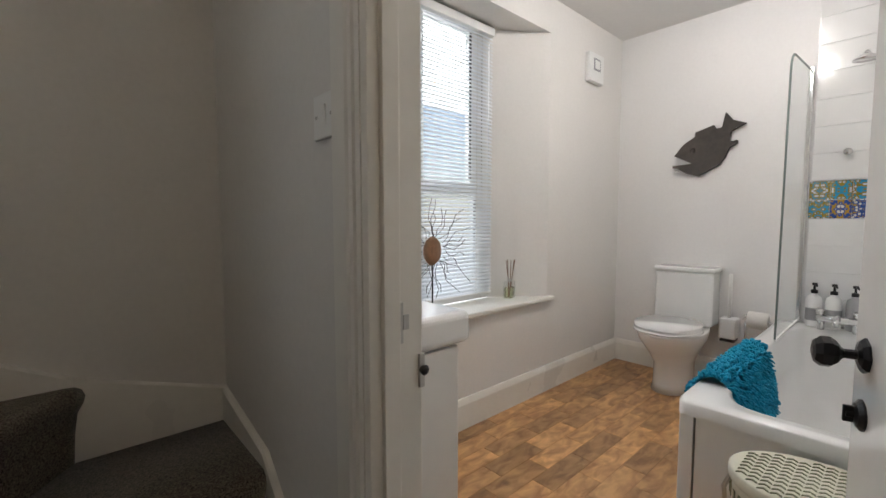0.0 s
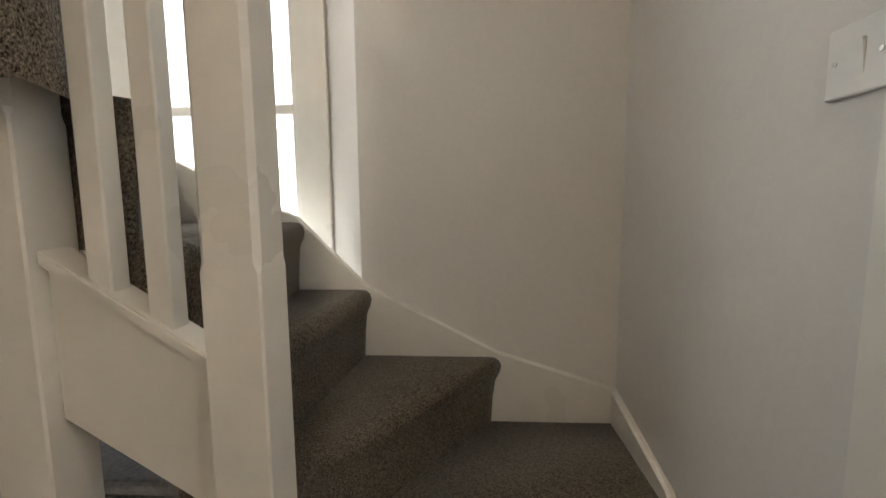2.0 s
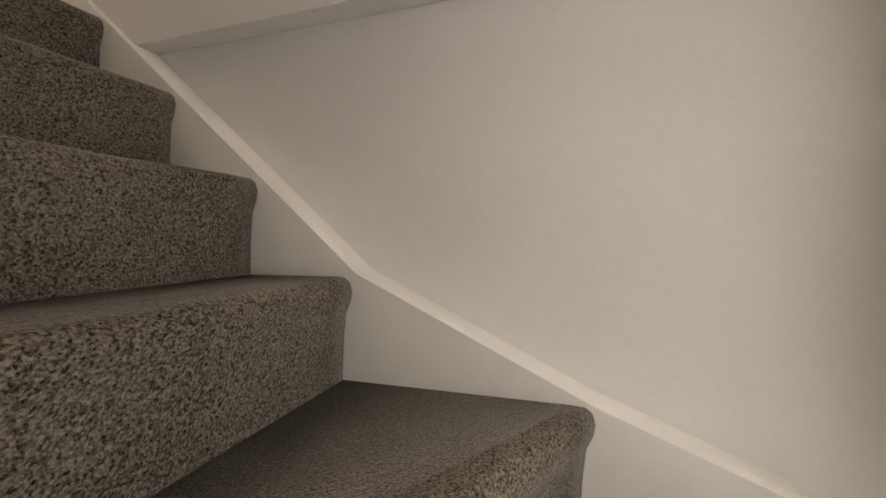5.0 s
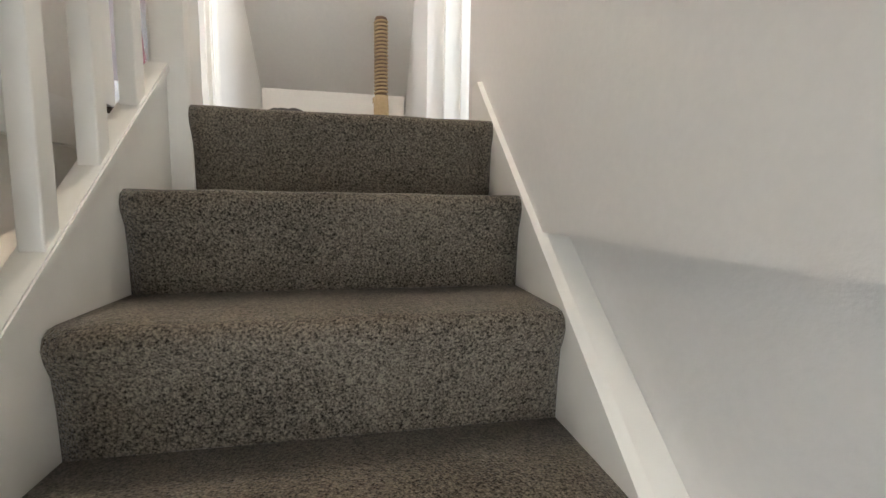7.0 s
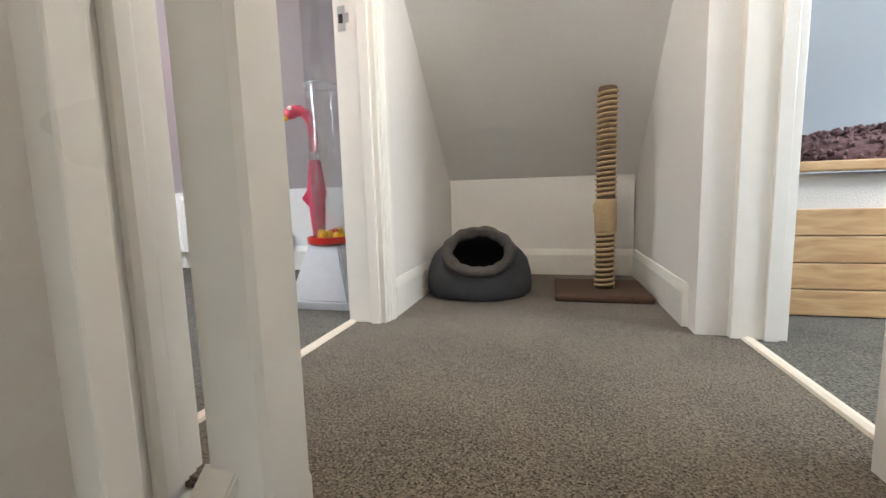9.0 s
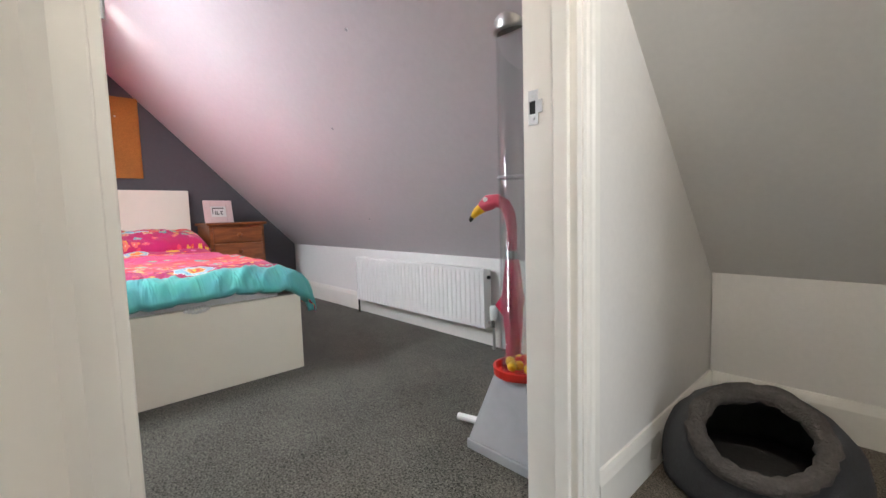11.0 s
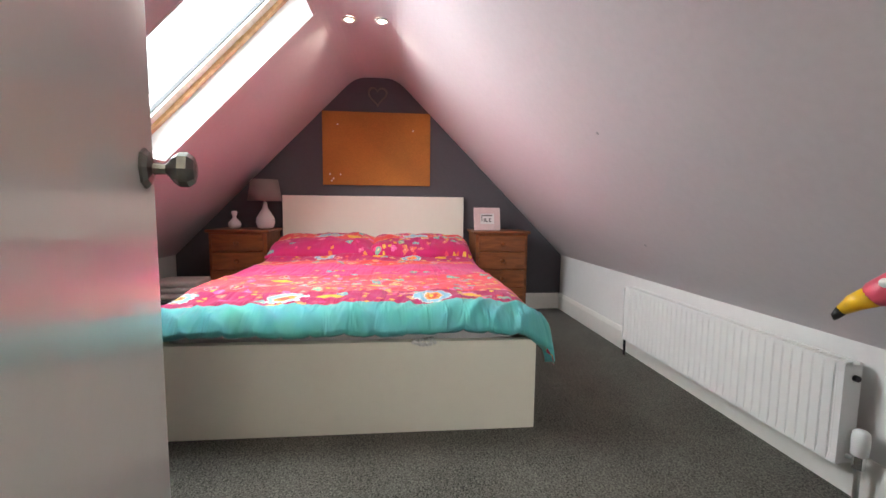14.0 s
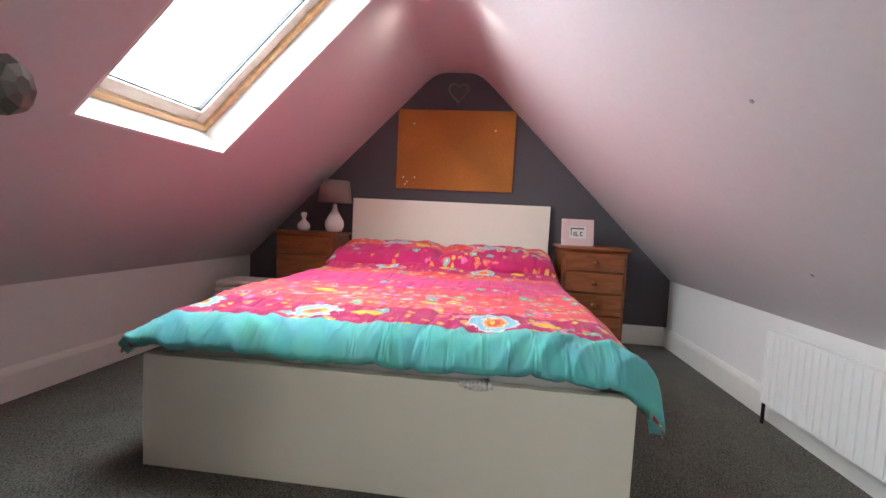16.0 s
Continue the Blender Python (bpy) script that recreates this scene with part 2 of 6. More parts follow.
    col = layer(col, 13, 0.15, [(0.12, (0.55, 0.60, 0.30)), (0.31, (0.20, 0.42, 0.36))], (25, 0.06), 1.3)
    col = layer(col, 10, 0.16, [(0.10, (0.80, 0.45, 0.20)), (0.20, (0.62, 0.04, 0.05)), (0.30, (0.72, 0.30, 0.28))], (34, 0.05), 5.2)
    # large printed blooms: a ragged disc of rings, or a plain yellow leaf
    ragged = n.new("ShaderNodeTexNoise")
    ragged.inputs["Scale"].default_value, ragged.inputs["Detail"].default_value = 30, 3
    l.new(uv.outputs[0], ragged.inputs["Vector"])
    for u, v, radius, leaf in blooms:
        gap = n.new("ShaderNodeVectorMath")
        gap.operation = "SUBTRACT"
        l.new(uv.outputs[0], gap.inputs[0])
        gap.inputs[1].default_value = (u, v, 0)
        squash = n.new("ShaderNodeVectorMath")
        squash.operation = "MULTIPLY"
        l.new(gap.outputs[0], squash.inputs[0])
        squash.inputs[1].default_value = (1.9 if leaf else 1.15, 1, 0)
        dist = n.new("ShaderNodeVectorMath")
        dist.operation = "LENGTH"
        l.new(squash.outputs[0], dist.inputs[0])
        wob = n.new("ShaderNodeMath")
        wob.operation = "MULTIPLY_ADD"
        l.new(ragged.outputs["Fac"], wob.inputs[0])
        wob.inputs[1].default_value = radius * 1.1
        l.new(dist.outputs["Value"], wob.inputs[2])
        rel = n.new("ShaderNodeMapRange")
        rel.inputs["From Min"].default_value, rel.inputs["From Max"].default_value = radius * 0.5, radius * 1.7
        l.new(wob.outputs[0], rel.inputs["Value"])
        rings = n.new("ShaderNodeValToRGB")
        rings.color_ramp.interpolation = "CONSTANT"
        stops = [(0.0, (0.80, 0.58, 0.06)), (0.3, (0.82, 0.45, 0.03))] if leaf else [
            (0.0, (0.80, 0.50, 0.05)), (0.14, (0.70, 0.08, 0.04)), (0.30, (0.85, 0.33, 0.04)), (0.52, (0.62, 0.62, 0.58)), (0.62, (0.25, 0.50, 0.62)), (0.86, (0.60, 0.66, 0.64))]
        els = rings.color_ramp.elements
        while len(els) < len(stops):
            els.new(0.5)
        for e, (at, c) in zip(els, stops):
            e.position, e.color = at, (*c, 1)
        l.new(rel.outputs[0], rings.inputs[0])
        inside = n.new("ShaderNodeMath")
        inside.operation = "LESS_THAN"
        l.new(rel.outputs[0], inside.inputs[0])
        inside.inputs[1].default_value = 0.97
        put = n.new("ShaderNodeMix")
        put.data_type = "RGBA"
        l.new(inside.outputs[0], put.inputs[0])
        l.new(col, put.inputs[6])
        l.new(rings.outputs[0], put.inputs[7])
        col = put.outputs[2]
    l.new(col, b.inputs["Base Color"])
    wv = n.new("ShaderNodeTexNoise")
    wv.inputs["Scale"].default_value = 300
    slant = n.new("ShaderNodeMapping")
    slant.inputs["Rotation"].default_value, slant.inputs["Scale"].default_value = (0, 0, radians(32)), (2.2, 9, 1)
    l.new(uv.outputs[0], slant.inputs["Vector"])
    crumple = n.new("ShaderNodeTexNoise")
    crumple.inputs["Scale"].default_value, crumple.inputs["Detail"].default_value, crumple.inputs["Distortion"].default_value = 1.6, 2, 0.9
    l.new(slant.outputs[0], crumple.inputs["Vector"])
    crease = n.new("ShaderNodeBump")
    crease.inputs["Strength"].default_value, crease.inputs["Distance"].default_value = 0.55, 0.05
    l.new(crumple.outputs["Fac"], crease.inputs["Height"])
    l.new(uv.outputs[0], wv.inputs["Vector"])
    bp = n.new("ShaderNodeBump")
    bp.inputs["Strength"].default_value, bp.inputs["Distance"].default_value = 0.15, 0.002
    l.new(wv.outputs["Fac"], bp.inputs["Height"])
    l.new(crease.outputs[0], bp.inputs["Normal"])
    l.new(bp.outputs[0], b.inputs["Normal"])
    return m


WALL = shader("white_wall_paint", (0.74, 0.72, 0.69), 0.75, vary=0.025, grain=60, bump=0.12, bump_scale=140)
BATHWALL = shader("bathroom_white_paint", (0.82, 0.81, 0.80), 0.55, vary=0.02, grain=50, bump=0.08, bump_scale=120)
CEIL = shader("white_ceiling_paint", (0.78, 0.77, 0.75), 0.8, vary=0.02, grain=40, bump=0.08, bump_scale=120)
PINK = shader("pink_slope_paint", (0.645, 0.595, 0.604), 0.62, vary=0.03, grain=40, bump=0.10, bump_scale=110)
CHARCOAL = shader("charcoal_gable_paint", (0.085, 0.078, 0.088), 0.7, vary=0.06, grain=50, bump=0.1, bump_scale=120)
BLUEWALL = shader("pale_blue_paint", (0.58, 0.64, 0.70), 0.7, vary=0.02, grain=50, bump=0.1, bump_scale=120)
GLOSS = shader("white_gloss_woodwork", (0.80, 0.78, 0.73), 0.3, vary=0.03, grain=18, bump=0.1, bump_scale=45, coat=0.1)
DOORPAINT = shader("white_gloss_door_paint", (0.80, 0.79, 0.76), 0.16, vary=0.02, grain=12, bump=0.05, bump_scale=25, coat=0.35)
STAIRCARPET = carpet("grey_stair_carpet", (0.016, 0.013, 0.010), (0.25, 0.215, 0.17), 230, 300)
ROOMCARPET = carpet("grey_bedroom_carpet", (0.014, 0.013, 0.011), (0.205, 0.195, 0.165), 160, 220)
PINE = wood("pine_wood", (0.42, 0.24, 0.11), (0.62, 0.42, 0.22), (2, 14, 14), 0.42)
SKYPINE = wood("lacquered_pine_frame", (0.50, 0.29, 0.12), (0.66, 0.43, 0.21), (2, 10, 10), 0.35, 0.2, False)
PALESASH = wood("pale_lacquered_sash", (0.50, 0.44, 0.34), (0.60, 0.55, 0.45), (2, 10, 10), 0.35, 0.2, False)
ORANGEPINE = wood("orange_stained_pine", (0.17, 0.046, 0.011), (0.31, 0.092, 0.024), (10, 2, 10), 0.35, 0.3)
MALM = shader("white_laminate", (0.79, 0.755, 0.645), 0.4, vary=0.015, grain=20, bump=0.02)
CORK = shader("cork", (0.44, 0.17, 0.035), 0.9, vary=0.22, grain=160, bump=0.4)
CHROME = shader("chrome", (0.75, 0.75, 0.75), 0.14, 1.0, vary=0.03, grain=20, bump=0.0)
STEEL = shader("brushed_steel", (0.55, 0.54, 0.52), 0.32, 1.0, vary=0.08, grain=80, bump=0.05)
BLACKIRON = shader("black_iron", (0.02, 0.02, 0.022), 0.35, 0.6, vary=0.2, grain=60, bump=0.15)
PLASTIC = shader("white_plastic", (0.80, 0.80, 0.78), 0.35, vary=0.02, grain=20, bump=0.02)
ENAMEL = shader("white_radiator_enamel", (0.82, 0.82, 0.80), 0.3, vary=0.02, grain=15, bump=0.02)
CERAMIC = shader("white_ceramic", (0.84, 0.84, 0.83), 0.08, vary=0.015, grain=10, bump=0.0, coat=0.3)
ACRYLIC = shader("white_bath_acrylic", (0.83, 0.83, 0.82), 0.14, vary=0.015, grain=10, bump=0.0, coat=0.3)
CLEAR = glass("clear_glass")


def sheet_glass(name, gloss=0.06):
    """Thin clear glass: nearly all light goes straight through, with a faint sheen."""
    m = bpy.data.materials.new(name)
    m.use_nodes = True
    n, l = m.node_tree.nodes, m.node_tree.links
    n.remove(n["Principled BSDF"])
    tr = n.new("ShaderNodeBsdfTransparent")
    tr.inputs[0].default_value = (0.955, 0.965, 0.965, 1)
    gl = n.new("ShaderNodeBsdfGlossy")
    gl.inputs["Roughness"].default_value = 0.03
    mx = n.new("ShaderNodeMixShader")
    mx.inputs[0].default_value = gloss
    l.new(tr.outputs[0], mx.inputs[1])
    l.new(gl.outputs[0], mx.inputs[2])
    l.new(mx.outputs[0], n["Material Output"].inputs[0])
    return m


SHEET = sheet_glass("thin_clear_glass")
ACRYLICTUBE = sheet_glass("clear_acrylic", 0.11)
OVERCAST = glow("overcast_sky", (0.93, 0.97, 1.0), 2.2)
GLASSEDGE = shader("grey_green_glass_edge", (0.20, 0.25, 0.23), 0.15, vary=0.1, grain=30, bump=0.0)
FROST = glass("obscure_patterned_glass", (0.93, 0.93, 0.92), 0.8, 1.3, 38)
DARKGREY = shader("dark_grey_felt", (0.040, 0.042, 0.048), 0.95, vary=0.15, grain=90, bump=0.5, bump_scale=220)
FUR = shader("grey_plush", (0.070, 0.062, 0.058), 1.0, vary=0.3, grain=110, bump=0.9, bump_scale=160)
# near-black for hollows: the shade inside them is put into the colour
HOLLOWSHADE = shader("hollow_shade_black", (0.02, 0.019, 0.02), 1.0, vary=0.3, grain=90, bump=0.5)
SISAL = shader("sisal_rope", (0.38, 0.28, 0.16), 0.9, vary=0.25, grain=200, bump=0.6)
SISALDARK = shader("shadowed_rope_core", (0.10, 0.06, 0.035), 0.95, vary=0.2, grain=150, bump=0.4)
BROWNFUR = shader("brown_plush", (0.065, 0.034, 0.02), 1.0, vary=0.3, grain=120, bump=0.8, bump_scale=180)
FLAMINGO = shader("pink_flamingo_plastic", (0.72, 0.10, 0.16), 0.35, vary=0.06, grain=20, bump=0.03)
UMBRELLA = shader("pink_nylon", (0.68, 0.055, 0.13), 0.55, vary=0.15, grain=14, bump=0.25, bump_scale=25)
YELLOW = shader("yellow_plastic", (0.85, 0.50, 0.02), 0.35, vary=0.05, grain=20, bump=0.02)
BLACK = shader("black_plastic", (0.015, 0.015, 0.016), 0.4, vary=0.1, grain=30, bump=0.03)
RED = shader("red_plastic", (0.62, 0.03, 0.02), 0.35, vary=0.05, grain=20, bump=0.02)
SILVERBASE = shader("silver_grey_plastic", (0.46, 0.47, 0.49), 0.42, 0.2, vary=0.05, grain=30, bump=0.03)
TEAL = shader("teal_shag", (0.0, 0.22, 0.36), 0.95, vary=0.3, grain=80, bump=0.5)
TOWEL = shader("white_towel", (0.75, 0.73, 0.70), 1.0, vary=0.06, grain=150, bump=0.6, bump_scale=250)
SHADE = shader("taupe_lamp_shade", (0.22, 0.18, 0.165), 0.9, vary=0.06, grain=200, bump=0.3)
LACEPINK = shader("pale_pink_lace_frame", (0.72, 0.55, 0.53), 0.7, vary=0.12, grain=120, bump=0.5)
PAPER = shader("white_card", (0.75, 0.73, 0.70), 0.8, vary=0.04, grain=60, bump=0.02)
INK = shader("grey_print", (0.12, 0.11, 0.11), 0.8, vary=0.1, grain=60, bump=0.0)
WICKER = shader("grey_wicker", (0.40, 0.40, 0.41), 0.85, vary=0.3, grain=120, bump=0.8, bump_scale=90)
WILLOW = shader("pale_willow", (0.22, 0.17, 0.16), 0.8, vary=0.2, grain=80, bump=0.4)
DARKWOOD = shader("dark_carved_wood", (0.045, 0.036, 0.030), 0.55, vary=0.35, grain=40, bump=0.6, bump_scale=30)
DRIFT = shader("brown_round_wood", (0.20, 0.10, 0.05), 0.7, vary=0.3, grain=40, bump=0.5)
OIL = glass("pale_green_oil_glass", (0.86, 0.92, 0.62), 0.03)
PURPLE = shader("mauve_shag_fabric", (0.15, 0.085, 0.09), 1.0, vary=0.4, grain=60, bump=0.9, bump_scale=70)
CREAMPRINT = shader("cream_patterned_card", (0.66, 0.64, 0.52), 0.6, vary=0.05, grain=60, bump=0.05)
OLIVE = shader("olive_print", (0.20, 0.21, 0.13), 0.7, vary=0.1, grain=60, bump=0.0)
TILEWHITE = shader("white_wall_tile", (0.80, 0.80, 0.79), 0.12, vary=0.015, grain=10, bump=0.0, coat=0.3)
BRASSPIN = shader("white_pin", (0.8, 0.78, 0.7), 0.4, vary=0.02, grain=20, bump=0.0)
SOAPGREY = shader("grey_label", (0.35, 0.35, 0.36), 0.5, vary=0.05, grain=30, bump=0.0)
BLIND = shader("pale_blue_white_slat", (0.78, 0.82, 0.86), 0.4, vary=0.02, grain=20, bump=0.02)
STRIP = shader("pale_threshold_strip", (0.72, 0.66, 0.56), 0.4, vary=0.06, grain=40, bump=0.05)
DUVET = floral("floral_duvet_print", [(0.0, (0.10, 0.44, 0.42), 0.0), (0.155, (0.42, 0.006, 0.09), 0.9), (0.33, (0.74, 0.065, 0.09), 1.35), (0.80, (0.66, 0.035, 0.17), 0.5),
                                     (0.95, (0.66, 0.045, 0.19), 0.0), (1.22, (0.76, 0.06, 0.05), 1.3), (1.42, (0.50, 0.008, 0.11), 0.6), (1.7, (0.60, 0.02, 0.10), 1.1)],
               [(0.25, -0.27, 0.078, False), (0.24, 0.37, 0.078, False), (0.26, -0.09, 0.05, True), (0.25, 0.54, 0.05, True), (0.27, -0.74, 0.07, False), (0.27, 0.80, 0.06, True),
                (0.50, 0.12, 0.05, True), (0.62, -0.40, 0.05, True), (1.52, -0.34, 0.065, False), (1.50, 0.30, 0.065, False), (1.54, 0.05, 0.04, True), (1.52, 0.52, 0.04, True)])
UNDERSIDE = floral("small_floral_underside", [(0.0, (0.42, 0.02, 0.07), 1.6), (1.2, (0.42, 0.02, 0.07), 1.6)])
PILLOWCASE = floral("floral_pillowcase", [(0.0, (0.52, 0.008, 0.11), 1.0), (0.2, (0.74, 0.05, 0.05), 1.2), (0.36, (0.50, 0.008, 0.11), 0.7)],
                    [(0.28, 1.35, 0.09, False), (0.26, -0.60, 0.09, False), (0.3, 1.55, 0.045, True), (0.3, -0.42, 0.045, True)])
VINYL = wood("wood_effect_vinyl", (0.30, 0.145, 0.055), (0.66, 0.38, 0.17), (3, 7, 7), 0.42, 0.1, True, 0.34)


def patterned_tile(name):
    """Glazed tile with a fourfold ornament; palette and ornament change from tile to tile."""
    m = bpy.data.materials.new(name)
    m.use_nodes = True
    n, l = m.node_tree.nodes, m.node_tree.links
    b = n["Principled BSDF"]
    b.inputs["Roughness"].default_value, b.inputs["Coat Weight"].default_value = 0.15, 0.3
    co = n.new("ShaderNodeTexCoord")
    inf = n.new("ShaderNodeObjectInfo")
    ab = n.new("ShaderNodeVectorMath")
    ab.operation = "ABSOLUTE"
    l.new(co.outputs["Object"], ab.inputs[0])
    sh = n.new("ShaderNodeVectorMath")
    sh.operation = "SCALE"
    sh.inputs[0].default_value = (3.0, 1.7, 2.3)
    l.new(inf.outputs["Random"], sh.inputs["Scale"])
    ad = n.new("ShaderNodeVectorMath")
    ad.operation = "ADD"
    l.new(ab.outputs[0], ad.inputs[0])
    l.new(sh.outputs[0], ad.inputs[1])
    v = n.new("ShaderNodeTexVoronoi")
    v.inputs["Scale"].default_value = 55
    l.new(ad.outputs[0], v.inputs["Vector"])
    rm = n.new("ShaderNodeValToRGB")
    rm.color_ramp.interpolation = "CONSTANT"
    rm.color_ramp.elements[0].color = (0.72, 0.70, 0.62, 1)
    rm.color_ramp.elements[1].position, rm.color_ramp.elements[1].color = 0.34, (0.03, 0.08, 0.30, 1)
    e = rm.color_ramp.elements.new(0.62)
    e.color = (0.50, 0.30, 0.04, 1)
    l.new(v.outputs["Distance"], rm.inputs[0])
    hu = n.new("ShaderNodeHueSaturation")
    hr = n.new("ShaderNodeMath")
    hr.operation = "GREATER_THAN"
    hr.inputs[1].default_value = 0.55
    l.new(inf.outputs["Random"], hr.inputs[0])
    hm = n.new("ShaderNodeMapRange")
    hm.inputs["To Min"].default_value, hm.inputs["To Max"].default_value = 0.5, 0.98
    l.new(hr.outputs[0], hm.inputs["Value"])
    l.new(hm.outputs[0], hu.inputs["Hue"])
    l.new(rm.outputs[0], hu.inputs["Color"])
    l.new(hu.outputs[0], b.inputs["Base Color"])
    return m


DECOR = patterned_tile("patterned_glazed_tile")


# ---- mesh helpers ----
def bm_new():
    return bmesh.new()


def box(bm, x0, x1, y0, y1, z0, z1, bevel=0.0, seg=2, m=None):
    vs = [bm.verts.new(Vector((x, y, z))) for x in (x0, x1) for y in (y0, y1) for z in (z0, z1)]
    fs = [bm.faces.new([vs[i] for i in f]) for f in ((0, 1, 3, 2), (4, 6, 7, 5), (0, 4, 5, 1), (2, 3, 7, 6), (0, 2, 6, 4), (1, 5, 7, 3))]
    if bevel:
        es = list({e for f in fs for e in f.edges})
        r = bmesh.ops.bevel(bm, geom=es, offset=bevel, segments=seg, affect="EDGES", profile=0.5)
        vs = list({v for f in r["faces"] for v in f.verts} | {v for v in vs if v.is_valid})
    if m is not None:
        bmesh.ops.transform(bm, matrix=m, verts=[v for v in vs if v.is_valid])
    return bm


def prism(bm, pts, lo, hi, axis="z"):
    """A polygon pulled along an axis; pts are (x, y), (y, z) for axis x, or (x, z) for axis y. hi and lo may be lists, one for each point."""
    def at(p, h):
        return Vector({"z": (p[0], p[1], h), "x": (h, p[0], p[1]), "y": (p[0], h, p[1])}[axis])
    n = len(pts)
    los = lo if isinstance(lo, (list, tuple)) else [lo] * n
    his = hi if isinstance(hi, (list, tuple)) else [hi] * n
    a = [bm.verts.new(at(p, h)) for p, h in zip(pts, los)]
    b = [bm.verts.new(at(p, h)) for p, h in zip(pts, his)]
    bm.faces.new(a[::-1])
    bm.faces.new(b)
    for i in range(n):
        j = (i + 1) % n
        bm.faces.new((a[i], a[j], b[j], b[i]))
    return bm


def lathe(bm, profile, steps=24, m=None, sx=1.0, sy=1.0):
    """A turned shape about z: profile is (radius, height) from the foot up."""
    rings = []
    for r, z in profile:
        rings.append([bm.verts.new((max(r, 1e-5) * sx * math.cos(2 * math.pi * i / steps), max(r, 1e-5) * sy * math.sin(2 * math.pi * i / steps), z)) for i in range(steps)])
    for a, b in zip(rings, rings[1:]):
        for i in range(steps):
            j = (i + 1) % steps
            bm.faces.new((a[i], a[j], b[j], b[i]))
    shut = profile[0] == profile[-1]
    if shut:
        bmesh.ops.weld_verts(bm, targetmap=dict(zip(rings[-1], rings[0])))
        rings.pop()
    if profile[0][0] > 1e-4 and not shut:
        bm.faces.new(rings[0][::-1])
    if profile[-1][0] > 1e-4 and not shut:
        bm.faces.new(rings[-1])
    if m is not None:
        bmesh.ops.transform(bm, matrix=m, verts=[v for r in rings for v in r])
    return bm


def tube(bm, pts, radius, steps=10):
    """A round bar along a run of points; radius may be a list."""
    pts = [Vector(p) for p in pts]
    rad = radius if isinstance(radius, (list, tuple)) else [radius] * len(pts)
    rings, side = [], None
    for i, p in enumerate(pts):
        d = (pts[min(i + 1, len(pts) - 1)] - pts[max(i - 1, 0)]).normalized()
        if side is None:
            side = d.orthogonal().normalized()
        side = (side - d * side.dot(d)).normalized()
        up = d.cross(side)
        rings.append([bm.verts.new(p + (side * math.cos(2 * math.pi * k / steps) + up * math.sin(2 * math.pi * k / steps)) * rad[i]) for k in range(steps)])
    for a, b in zip(rings, rings[1:]):
        for i in range(steps):
            j = (i + 1) % steps
            bm.faces.new((a[i], a[j], b[j], b[i]))
    bm.faces.new(rings[0][::-1])
    bm.faces.new(rings[-1])
    return bm


def mesh_of(bm, name, material, smooth=False):
    bmesh.ops.recalc_face_normals(bm, faces=bm.faces)
    me = bpy.data.meshes.new(name)
    bm.to_mesh(me)
    bm.free()
    me.materials.append(material)
    if smooth:
        for p in me.polygons:
            p.use_smooth = True
    return me


def part(name, bm, material, parent=None, label="", smooth=False):
    ob = new(name, mesh_of(bm, name, material, smooth))
    if parent is not None:
        ob.parent = parent
    if label:
        ob["label"] = label
    return ob


def thing(name, m, label, category, group="", kind=""):
    ob = new(name)
    ob.matrix_world = m
    ob.empty_display_size = 0.1
    return tagged(ob, label, category, group, kind)


def structure(name, bm, material, label="", category="", smooth=False):
    return tagged(part(name, bm, material, None, "", smooth), label, category or name.split("_")[0], "", "structure")


def one(name, bm, material, label, category, group="", smooth=False, m=None):
    ob = part(name, bm, material, None, "", smooth)
    if m is not None:
        ob.matrix_world = m
    return tagged(ob, label, category, group)


# ---- the shell of the house ----
FL, CL = -2.544, -0.13          # lower floor and lower ceiling
RISE, GO = 0.212, 0.229
XS, YB, XE = 0.79, -1.93, 2.572  # switch wall, rear wall, stair's far wall (inner faces)
XW = -2.02                        # bathroom's far wall
KY, KZ, TOP = 1.69, 0.50, 2.02   # eaves wall, its height, flat ceiling
HALF = KY - (TOP - KZ)           # half width of the flat ceiling


def TZ(k):
    return -(11 - k) * RISE


def TY(k):
    return -0.203 - (11 - k) * GO


# floors
bm = bm_new()
box(bm, -2.31, 1.455, -KY, KY, -0.02, 0.0)
structure("floor_bedroom", bm, ROOMCARPET, "dark grey speckled fitted bedroom carpet", "floor")
bm = bm_new()
prism(bm, [(1.455, -0.12), (1.80, -0.12), (1.80, -0.17), (2.65, -0.17), (2.65, 1.70), (1.455, 1.70)], -0.02, 0.0)
structure("floor_landing", bm, STAIRCARPET, "grey flecked fitted carpet on the upper landing", "floor")
bm = bm_new()
box(bm, 2.65, 4.4, -1.3, 1.70, -0.02, 0.0)
structure("floor_second_bedroom", bm, ROOMCARPET, "grey fitted carpet in the second bedroom", "floor")
bm = bm_new()
box(bm, -2.31, 1.60, -2.30, KY + 0.02, CL + 0.01, -0.024)
box(bm, 1.60, 2.62, -0.16, KY + 0.02, -0.24, -0.024)
box(bm, 2.62, 4.4, -1.3, KY + 0.02, -0.24, -0.024)
structure("ceiling_lower", bm, CEIL, "white painted plaster ceiling of the lower storey", "ceiling")
bm = bm_new()
box(bm, XS - 0.1, 2.7, -2.0, 2.0, FL - 0.03, FL)
structure("floor_lower_landing", bm, STAIRCARPET, "grey flecked carpet on the lower landing", "floor")

